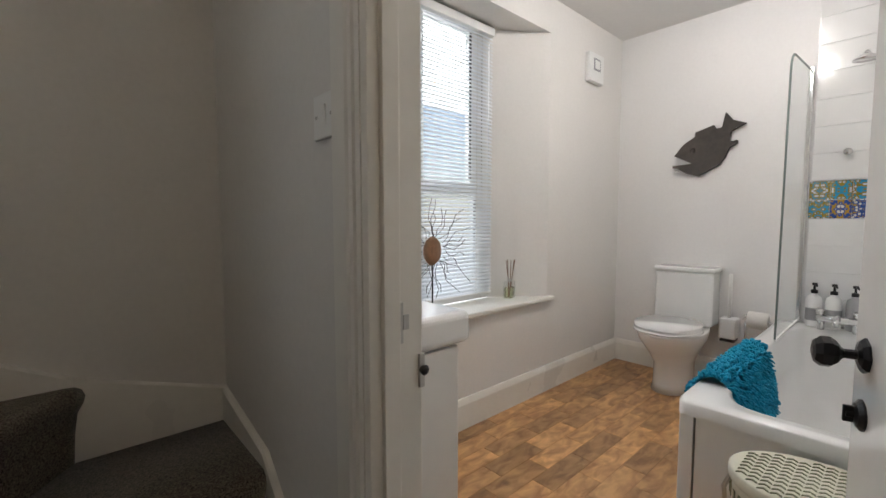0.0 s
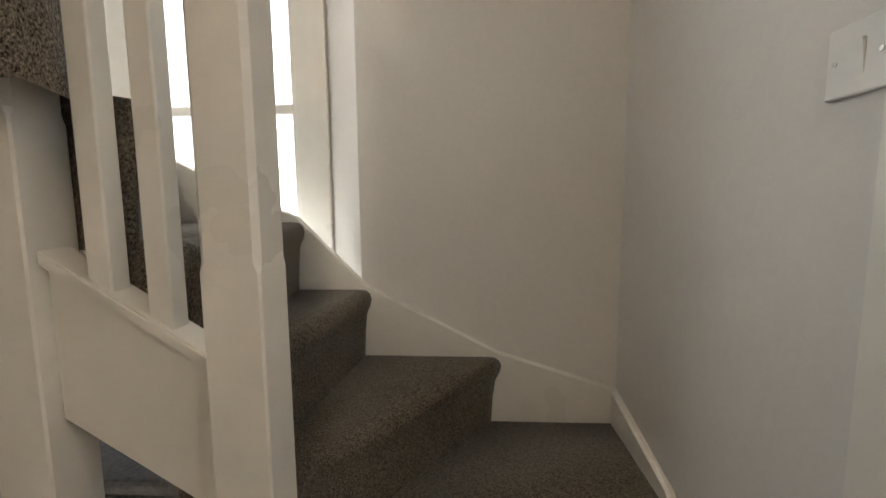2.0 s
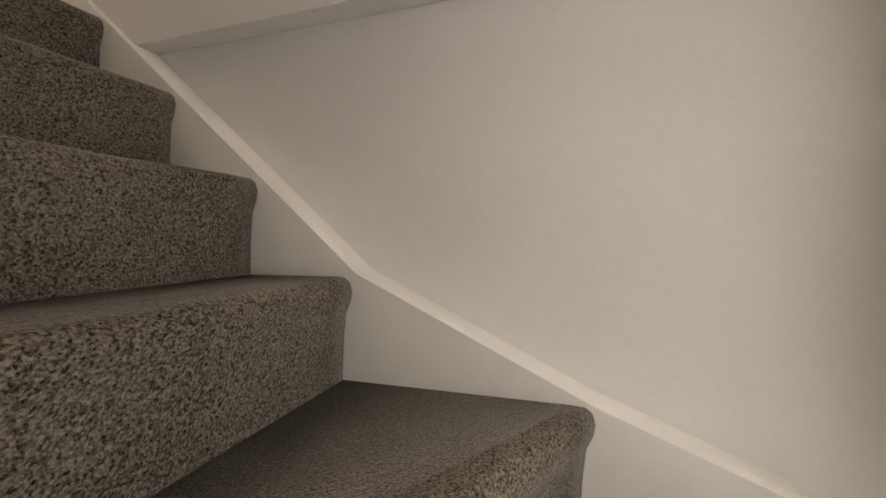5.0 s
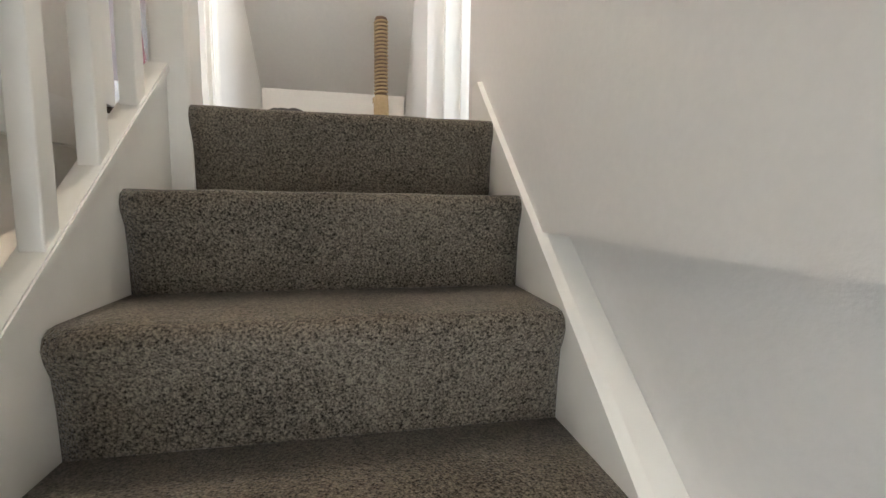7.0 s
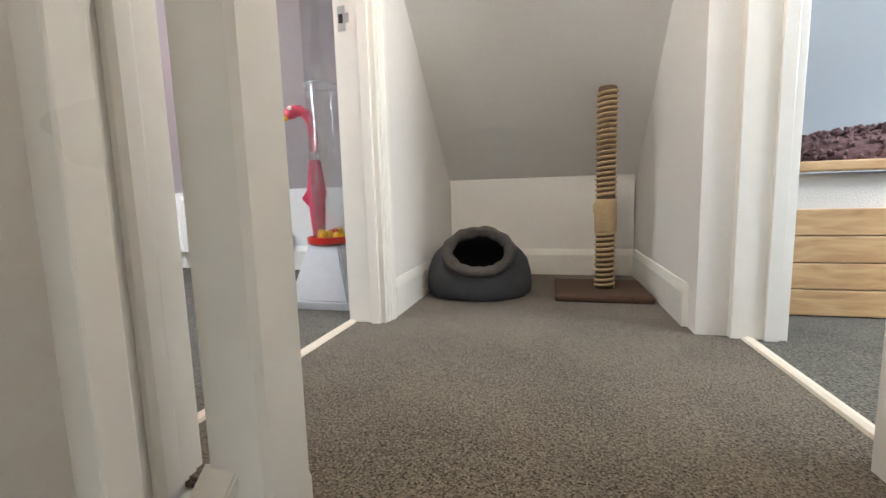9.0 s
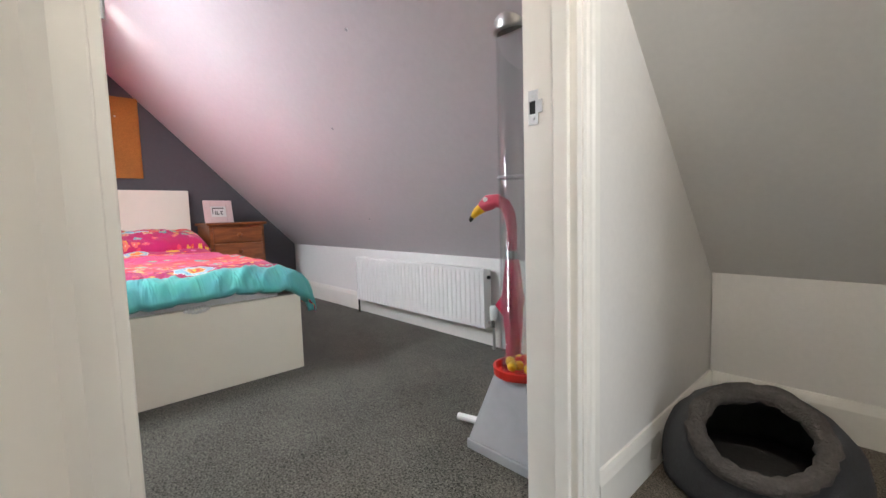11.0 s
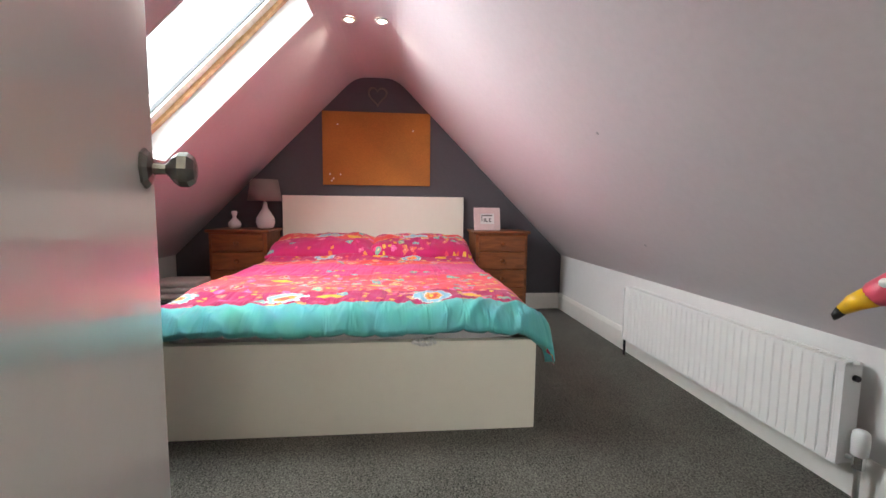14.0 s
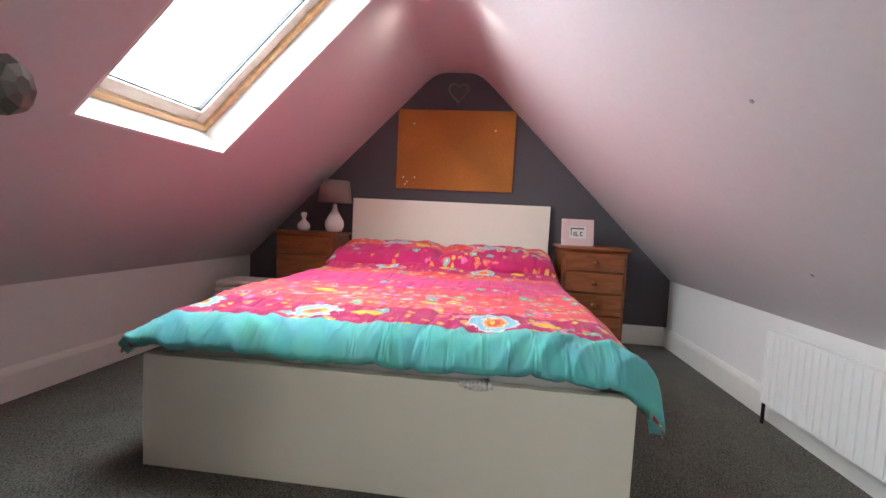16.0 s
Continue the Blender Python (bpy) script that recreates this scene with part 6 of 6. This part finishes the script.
def toilet():
    t = thing("toilet", pose(XW, -1.396, FL), "white ceramic close-coupled toilet with the lid closed", "toilet")
    bm = bm_new()
    rows = []
    for z, x0, x1, w in ((0.0, 0.14, 0.47, 0.115), (0.05, 0.14, 0.46, 0.105), (0.18, 0.12, 0.46, 0.105), (0.26, 0.10, 0.52, 0.14), (0.33, 0.08, 0.59, 0.175), (0.385, 0.07, 0.62, 0.185), (0.40, 0.07, 0.62, 0.183)):
        row = []
        for i in range(36):
            a = 2 * math.pi * i / 36
            c, s_ = math.cos(a), math.sin(a)
            cx = (x0 + x1) / 2
            hx = (x1 - x0) / 2
            e = 0.75 if c < 0 else 1.0
            row.append(bm.verts.new((cx + hx * math.copysign(abs(c) ** e, c), w * math.copysign(abs(s_) ** (0.62 if c < 0 else 0.95), s_), z)))
        rows.append(row)
    for a, b in zip(rows, rows[1:]):
        for i in range(36):
            j = (i + 1) % 36
            bm.faces.new((a[i], a[j], b[j], b[i]))
    bm.faces.new(rows[0][::-1])
    bm.faces.new(rows[-1])
    part("pan", bm, CERAMIC, t, "", True)
    for nm, z0, z1, g in (("seat", 0.402, 0.418, 0.0), ("lid", 0.419, 0.445, -0.004)):
        bm = bm_new()
        pts = []
        for i in range(40):
            a = 2 * math.pi * i / 40
            c, s_ = math.cos(a), math.sin(a)
            pts.append((0.40 + (0.235 + g) * c if c > 0 else 0.40 + 0.20 * c, (0.188 + g) * math.copysign(abs(s_) ** 0.8, s_)))
        prism(bm, pts, z0, z1)
        bmesh.ops.bevel(bm, geom=[e for e in bm.edges if abs(e.verts[0].co.z - e.verts[1].co.z) < 1e-6], offset=0.007, segments=3, affect="EDGES")
        part(nm, bm, CERAMIC, t, "", True)
    bm = bm_new()
    box(bm, 0.012, 0.18, -0.175, 0.175, 0.40, 0.745, 0.018, 4)
    part("cistern", bm, CERAMIC, t)
    bm = bm_new()
    box(bm, 0.008, 0.188, -0.182, 0.182, 0.745, 0.775, 0.010, 3)
    part("cistern_lid", bm, CERAMIC, t)
    bm = bm_new()
    lathe(bm, [(0.024, 0.0), (0.024, 0.006), (0.018, 0.008), (0.001, 0.008)], 20, pose(0.1, 0, 0.775))
    part("flush_button", bm, CHROME, t)


toilet()


def bath():
    b = thing("bath", pose(0, 0, FL), "white acrylic panelled bath with chrome overflow", "bath")
    x0, x1, y0, y1, zr = XW + 0.005, -0.315, -0.912, -0.205, 0.49
    cx, cy = (x0 + x1) / 2, (y0 + y1) / 2
    bm = bm_new()
    n = 64

    def ringpts(hx, hy, p, z, dx=0.0):
        out = []
        for i in range(n):
            a = 2 * math.pi * (i + 0.5) / n
            c, s_ = math.cos(a), math.sin(a)
            out.append(bm.verts.new((cx + dx + hx * math.copysign(abs(c) ** (2 / p), c), cy + hy * math.copysign(abs(s_) ** (2 / p), s_), z)))
        return out

    hx, hy = (x1 - x0) / 2, (y1 - y0) / 2
    rings = [ringpts(hx, hy, 30, zr - 0.045), ringpts(hx, hy, 30, zr - 0.006), ringpts(hx - 0.006, hy - 0.006, 26, zr), ringpts(hx - 0.075, hy - 0.07, 5, zr), ringpts(hx - 0.085, hy - 0.08, 4.6, zr - 0.012),
             ringpts(hx - 0.11, hy - 0.10, 4.2, zr - 0.2), ringpts(hx - 0.16, hy - 0.14, 4, zr - 0.37), ringpts(hx - 0.25, hy - 0.2, 3.5, zr - 0.415)]
    for a, c in zip(rings, rings[1:]):
        for i in range(n):
            j = (i + 1) % n
            bm.faces.new((a[i], a[j], c[j], c[i]))
    bm.faces.new(rings[-1])
    part("tub", bm, ACRYLIC, b, "", True)
    bm = bm_new()
    box(bm, x0, x1 - 0.012, y0 + 0.012, y0 + 0.026, 0.0, zr - 0.046, 0.002)
    part("side_panel", bm, ACRYLIC, b)
    bm = bm_new()
    box(bm, x1 - 0.026, x1 - 0.012, y0 + 0.06, y1, 0.0, zr - 0.046, 0.002)
    box(bm, x1 - 0.028, x1 - 0.008, y0 + 0.014, y0 + 0.056, 0.0, zr - 0.046, 0.003)
    part("end_panel", bm, ACRYLIC, b)
    bm = bm_new()
    lathe(bm, [(0.028, 0.0), (0.03, 0.006), (0.022, 0.014), (0.001, 0.016)], 24, pose(cx - 0.1, y1 - 0.1, zr - 0.13, 80, 0, 0))
    part("overflow", bm, CHROME, b, "", True)


bath()
ZB = FL + 0.49
g = thing("shower_screen", pose(0, 0, 0), "clear glass shower screen with a rounded top on the bath", "shower screen")
bm = bm_new()
pts = [(XW + 0.025, ZB + 0.012), (-1.37, ZB + 0.012), (-1.40, -0.76)] + [(-1.50 + 0.10 * math.cos(a), -0.76 + 0.10 * math.sin(a)) for a in [i * math.pi / 2 / 8 for i in range(1, 9)]] + [(XW + 0.025, -0.62)]
prism(bm, pts, -0.828, -0.822, "y")
gl = part("pane", bm, SHEET, g)
gl.visible_shadow = False
bm = bm_new()
tube(bm, [(-1.37, -0.825, ZB + 0.014), (-1.40, -0.825, -0.76)] + [(-1.50 + 0.10 * math.cos(a), -0.825, -0.76 + 0.10 * math.sin(a)) for a in [i * math.pi / 2 / 8 for i in range(1, 9)]] + [(XW + 0.03, -0.825, -0.62)], 0.0045, 6)
part("glass_edge", bm, GLASSEDGE, g, "grey-green polished glass edge", True)
bm = bm_new()
box(bm, XW + 0.003, XW + 0.028, -0.836, -0.814, ZB + 0.004, -0.60, 0.003)
part("wall_channel", bm, CHROME, g)
bm = bm_new()
box(bm, XW + 0.025, -1.37, -0.830, -0.820, ZB + 0.001, ZB + 0.013, 0.001)
part("bottom_seal", bm, PLASTIC, g)

# wall tiles over the bath, with two rows of patterned ones
tw_ = tagged(part("wall_tiling", box(bm_new(), XW + 0.0005, XW + 0.004, -0.805, -0.202, ZB, CL), TILEWHITE), "white glazed wall tiles above the bath", "tiling", "", "structure")
bm = bm_new()
box(bm, 0.0, 0.006, -0.0445, 0.0445, -0.0515, 0.0515, 0.001, 1)
deco = mesh_of(bm, "tile", DECOR)
bm = bm_new()
box(bm, 0.0, 0.006, -0.1185, 0.1185, -0.0735, 0.0735, 0.001, 1)
plain = mesh_of(bm, "tile", TILEWHITE)
for r in range(2):
    for c_ in range(6):
        o = new("tile", deco)
        o.parent = tw_
        o.matrix_basis = pose(XW + 0.004, -0.763 + c_ * 0.091, -1.295 - r * 0.105)
for r in range(11):
    z = -1.165 + r * 0.15 if r < 7 else -1.53 - (r - 7) * 0.15
    if z + 0.075 > CL or z - 0.075 < ZB - 0.02:
        continue
    for c_ in range(3):
        y = -0.683 + c_ * 0.24
        if y + 0.12 > -0.195:
            continue
        o = new("tile", plain)
        o.parent = tw_
        o.matrix_basis = pose(XW + 0.004, y, z)


def pump_bottle(m, label, mat):
    p = thing("pump_bottle", m, label, "soap bottle", "bottles on the bath edge")
    bm = bm_new()
    lathe(bm, [(0.033, 0.0), (0.035, 0.006), (0.035, 0.12), (0.03, 0.138), (0.014, 0.148), (0.013, 0.16)], 24)
    part("bottle", bm, mat, p, "", True)
    bm = bm_new()
    lathe(bm, [(0.0357, 0.03), (0.0359, 0.032), (0.0359, 0.085), (0.0357, 0.087)], 24)
    part("label_band", bm, SOAPGREY, p, "grey printed label")
    bm = bm_new()
    lathe(bm, [(0.016, 0.155), (0.016, 0.17), (0.006, 0.172), (0.005, 0.19), (0.012, 0.192), (0.012, 0.203), (0.001, 0.204)], 16)
    tube(bm, [(0, 0, 0.198), (0.02, 0, 0.199), (0.042, 0, 0.192)], [0.006, 0.006, 0.004], 8)
    part("pump", bm, BLACK, p, "black pump head")


for x, y, mt in ((XW + 0.09, -0.75, PLASTIC), (XW + 0.09, -0.668, PLASTIC), (XW + 0.085, -0.585, SOAPGREY)):
    pump_bottle(pose(x, y, ZB, 0, 0, 20) @ Matrix.Diagonal((1, 1, 1.2, 1)), "white pump bottle with a black top" if mt is PLASTIC else "grey pump bottle with a black top", mt)
t = thing("mixer_tap", pose(XW + 0.17, -0.64, ZB), "chrome bath mixer tap with two handles", "tap")
bm = bm_new()
tube(bm, [(-0.02, -0.09, 0.06), (-0.02, 0.09, 0.06)], 0.02, 14)
tube(bm, [(-0.02, -0.07, 0.0), (-0.02, -0.07, 0.06)], 0.016, 12)
tube(bm, [(-0.02, 0.07, 0.0), (-0.02, 0.07, 0.06)], 0.016, 12)
part("body", bm, CHROME, t, "", True)
bm = bm_new()
tube(bm, [(-0.02, 0, 0.06), (0.05, 0, 0.085), (0.11, 0, 0.075), (0.125, 0, 0.05)], 0.012, 12)
part("spout", bm, CHROME, t, "", True)
for y in (-0.075, 0.075):
    bm = bm_new()
    lathe(bm, [(0.012, 0.0), (0.02, 0.012), (0.022, 0.03), (0.014, 0.038)], 14, pose(-0.02, y, 0.075))
    part("handle", bm, CHROME, t, "", True)
bm = bm_new()
tube(bm, [(XW + 0.005, -0.60, -0.62), (XW + 0.1, -0.60, -0.60), (XW + 0.16, -0.60, -0.62)], 0.011, 10)
lathe(bm, [(0.014, 0.03), (0.05, 0.008), (0.052, 0.0), (0.001, 0.0)], 24, pose(XW + 0.18, -0.60, -0.66))
tube(bm, [(XW + 0.005, -0.655, -1.09), (XW + 0.04, -0.655, -1.09)], 0.018, 12)
one("wall_shower", bm, CHROME, "chrome wall shower on a short arm", "shower", "", True)


def bath_mat():
    """A shaggy mat folded over the bath's edge."""
    bm = bm_new()
    rnd = random.Random(11)
    y0, cx = -0.912, -0.86
    # along s: from outside hanging, over the rim, down inside
    def at(s, v):
        x = cx + v * 0.34 * (1 - 0.12 * s)
        if s < 0.3:
            return Vector((x, y0 - 0.012, ZB - 0.02 - (0.3 - s) * 0.25)), Vector((0, -1, 0.15))
        if s < 0.55:
            k = (s - 0.3) / 0.25
            return Vector((x, y0 + 0.09 * k, ZB + 0.008 + 0.02 * math.sin(k * 3.14))), Vector((0, 0, 1))
        k = (s - 0.55) / 0.45
        return Vector((x + 0.05 * k, y0 + 0.09 + 0.05 * k, ZB + 0.006 - 0.24 * k)), Vector((0.1, 0.8, 0.4))
    nu, nv = 20, 12
    grid = [[bm.verts.new(at(i / nu, (j / nv - 0.5) * 2)[0]) for j in range(nv + 1)] for i in range(nu + 1)]
    for i in range(nu):
        for j in range(nv):
            bm.faces.new((grid[i][j], grid[i + 1][j], grid[i + 1][j + 1], grid[i][j + 1]))
    for i in range(2300):
        s, v = rnd.random(), rnd.uniform(-1, 1)
        p, d = at(s, v)
        d = (d + Vector((rnd.uniform(-0.7, 0.7), rnd.uniform(-0.7, 0.7), rnd.uniform(-0.7, 0.5)))).normalized() * 0.028
        tube(bm, [p, p + d * 0.6, p + d + Vector((0, 0, -0.008))], [0.005, 0.0055, 0.003], 5)
    return one("bath_mat", bm, TEAL, "bright teal chenille bath mat draped over the bath edge", "bath mat", "", True)


bath_mat()


def storage_tub():
    t = thing("storage_tub", pose(-0.15, -0.515, FL), "cream round storage tub with a dark leaf-patterned lid", "storage tub")
    bm = bm_new()
    lathe(bm, [(0.13, 0.0), (0.155, 0.02), (0.165, 0.40), (0.168, 0.41)], 36, None, 0.85, 1.15)
    part("body", bm, CREAMPRINT, t, "", True)
    bm = bm_new()
    lathe(bm, [(0.17, 0.405), (0.173, 0.41), (0.173, 0.435), (0.168, 0.44), (0.001, 0.442)], 36, None, 0.85, 1.15)
    part("lid", bm, CREAMPRINT, t, "", True)
    bm = bm_new()
    for i in range(-7, 8):
        for j in range(-7, 8):
            x, y = i * 0.021, j * 0.026
            if (x / 0.135) ** 2 + (y / 0.185) ** 2 < 0.95:
                for s_ in (1, -1):
                    prism(bm, [(x, y), (x + 0.008, y + s_ * 0.011), (x + 0.014, y + s_ * 0.012), (x + 0.005, y)], 0.4405, 0.4432)
    part("leaf_print", bm, OLIVE, t, "dark olive chevron print")
    bm = bm_new()
    for i in range(40):
        a = 2 * math.pi * i / 40
        for z in (0.06, 0.14, 0.22, 0.30, 0.37):
            r = 0.158 + 0.009 * z / 0.4
            m = pose(0.85 * r * math.cos(a), 1.15 * r * math.sin(a), z, 0, 0, math.degrees(a))
            box(bm, 0.0, 0.0025, -0.006, 0.006, -0.014, 0.014, m=m)
    part("side_print", bm, OLIVE, t, "dark olive leaf print")
    bm = bm_new()
    tube(bm, [(0.02, -0.19, 0.40), (0.02, -0.205, 0.36), (0.02, -0.20, 0.32)], 0.006, 8)
    part("clasp", bm, STEEL, t)


storage_tub()


def vanity():
    v = thing("vanity_unit", pose(0, 0, FL), "white vanity cupboard with a ceramic basin on top", "vanity unit")
    x0, x1, y0, y1 = 0.345, XS - 0.105, -1.90, -1.265
    bm = bm_new()
    box(bm, x0 + 0.02, x1, y0, y1, 0.0, 0.74, 0.003)
    part("body", bm, PLASTIC, v)
    for a, b in ((x0 + 0.025, (x0 + x1) / 2 - 0.002), ((x0 + x1) / 2 + 0.002, x1 - 0.005)):
        bm = bm_new()
        box(bm, a, b, y1 + 0.001, y1 + 0.019, 0.08, 0.735, 0.003)
        part("door", bm, PLASTIC, v)
    bm = bm_new()
    box(bm, x0 - 0.005, x1, y0 - 0.02, y1 + 0.04, 0.745, 0.835, 0.02, 4)
    bowl = part("basin", bm, CERAMIC, v, "white ceramic basin")
    bm = bm_new()
    lathe(bm, [(0.001, 0.8365), (0.12, 0.8365), (0.165, 0.838), (0.175, 0.8355)], 32, pose((x0 + x1) / 2, (y0 + y1) / 2 + 0.03, 0), 1.15, 0.9)
    part("bowl_lip", bm, CERAMIC, bowl, "", True)
    bm = bm_new()
    tube(bm, [((x0 + x1) / 2, y0 + 0.06, 0.835), ((x0 + x1) / 2, y0 + 0.06, 0.93), ((x0 + x1) / 2, y0 + 0.14, 0.95)], 0.014, 12)
    part("tap", bm, CHROME, v, "chrome basin tap", True)


vanity()

f = thing("extractor_fan", pose(-1.58, YB, -0.43), "white square extractor fan on the bathroom wall", "extractor fan")
bm = bm_new()
box(bm, -0.095, 0.095, 0.0, 0.035, -0.095, 0.095, 0.006, 3)
part("casing", bm, PLASTIC, f)
bm = bm_new()
box(bm, -0.045, 0.045, 0.0352, 0.037, -0.02, 0.06, 0.0)
part("intake", bm, SOAPGREY, f, "grey intake grille")
bm = bm_new()
box(bm, -0.032, 0.032, 0.0372, 0.041, -0.008, 0.048, 0.002)
part("front_plate", bm, PLASTIC, f)


def fish():
    """A flat carved fish with open jaws, seen side-on."""
    o = pose(XW + 0.002, -1.33, -0.971) @ Matrix.Diagonal((1, 1.13, 1.3, 1))
    out = [(-0.176, -0.040), (-0.128, 0.016), (-0.068, 0.048), (-0.064, 0.072), (0.028, 0.096), (0.040, 0.076), (0.070, 0.080), (0.086, 0.150), (0.122, 0.108), (0.184, 0.086), (0.114, 0.054), (0.112, 0.004), (0.144, 0.010), (0.148, -0.004), (0.108, -0.024), (0.092, -0.064), (0.064, -0.102), (-0.044, -0.152), (-0.104, -0.136), (-0.156, -0.106), (-0.184, -0.102), (-0.182, -0.090), (-0.076, -0.086)]
    bm = bm_new()
    prism(bm, out, 0.0, 0.028, "x")
    return one("fish_plaque", bm, DARKWOOD, "dark carved wooden fish plaque with open toothed jaws", "wall plaque", "", False, o)


fp = fish()
bm = bm_new()
for i in range(5):
    y = -0.175 + i * 0.014
    prism(bm, [(y, -0.108 + i * 0.003), (y + 0.01, -0.108 + i * 0.003), (y + 0.005, -0.124)], 0.006, 0.024, "x")
part("teeth", bm, PAPER, fp, "pale teeth")
bm = bm_new()
lathe(bm, [(0.014, 0.0), (0.011, 0.006), (0.001, 0.008)], 14, pose(0.028, -0.075, -0.02, 0, 90, 0))
part("eye", bm, DARKWOOD, fp, "", True)

r = thing("toilet_roll_holder", pose(XW + 0.005, -1.0, FL + 0.47), "chrome toilet roll holder with a white roll", "toilet roll holder")
bm = bm_new()
tube(bm, [(0.0, -0.075, 0.0), (0.07, -0.075, 0.0), (0.07, 0.06, 0.0)], 0.006, 10)
tube(bm, [(0.01, -0.075, 0.02), (0.01, -0.075, -0.2)], 0.008, 10)
part("bracket", bm, CHROME, r, "", True)
bm = bm_new()
lathe(bm, [(0.02, -0.05), (0.052, -0.05), (0.052, 0.05), (0.02, 0.05), (0.02, -0.05)], 28, pose(0.07, 0, 0, 90, 0, 0))
part("roll", bm, TOWEL, r, "white paper roll", True)
b = thing("toilet_brush", pose(XW + 0.058, -1.155, FL), "white toilet brush in a dark-based wall holder", "toilet brush")
bm = bm_new()
box(bm, -0.055, 0.045, -0.045, 0.045, 0.33, 0.46, 0.008, 3)
part("holder", bm, PLASTIC, b)
bm = bm_new()
box(bm, -0.05, 0.04, -0.04, 0.04, 0.31, 0.33, 0.004)
part("holder_base", bm, BLACK, b)
bm = bm_new()
tube(bm, [(0.0, 0.0, 0.44), (0.0, 0.0, 0.74)], 0.011, 12)
part("handle", bm, PLASTIC, b, "", True)

d = thing("reed_diffuser", pose(-0.83, -2.03, BZ0 + 0.028, 0, 0, 25), "square glass reed diffuser with pale green oil and reeds", "reed diffuser")
bm = bm_new()
box(bm, -0.042, 0.042, -0.03, 0.03, 0.0, 0.105, 0.006, 3)
part("bottle", bm, SHEET, d).visible_shadow = False
bm = bm_new()
box(bm, -0.037, 0.037, -0.025, 0.025, 0.006, 0.07, 0.004)
part("oil", bm, OIL, d, "pale green oil").visible_shadow = False
bm = bm_new()
lathe(bm, [(0.016, 0.105), (0.017, 0.12), (0.012, 0.122)], 16)
part("neck", bm, STEEL, d)
for a, c_ in ((-0.055, 0.02), (-0.03, -0.02), (0.03, 0.015), (0.05, -0.01), (0.012, 0.03)):
    bm = bm_new()
    tube(bm, [(-a * 0.5, 0, 0.012), (a, c_, 0.235)], 0.0022, 6)
    part("reed", bm, DRIFT, d)

tg = thing("twig_ornament", pose(-0.22, -2.04, BZ0 + 0.028), "round wooden ornament with radiating wire twigs", "ornament")
bm = bm_new()
lathe(bm, [(0.001, -0.02), (0.06, -0.02), (0.075, 0.0), (0.06, 0.02), (0.001, 0.02)], 28, pose(0, 0, 0.32, 90, 0, 20))
part("disc", bm, DRIFT, tg, "brown turned wooden disc", True)
bm = bm_new()
tube(bm, [(0, 0, 0.25), (0, 0, 0.0)], 0.004, 8)
lathe(bm, [(0.05, 0.0), (0.05, 0.008), (0.006, 0.012)], 20)
part("stand", bm, BLACKIRON, tg)
rnd = random.Random(3)
bm = bm_new()
for i in range(34):
    a = 2 * math.pi * i / 34 + rnd.uniform(-0.08, 0.08)
    L = rnd.uniform(0.12, 0.21)
    p0 = Vector((0.07 * math.cos(a), rnd.uniform(-0.01, 0.02), 0.32 + 0.07 * math.sin(a)))
    dv = Vector((math.cos(a), rnd.uniform(-0.25, 0.25), math.sin(a)))
    sd = Vector((-dv.z, 0, dv.x))
    pts = [p0 + dv * L * k + sd * 0.016 * math.sin(k * 7 + i) for k in (0, 0.25, 0.5, 0.75, 1.0)]
    tube(bm, pts, 0.0016, 5)
part("twigs", bm, BLACKIRON, tg, "dark wire twigs")
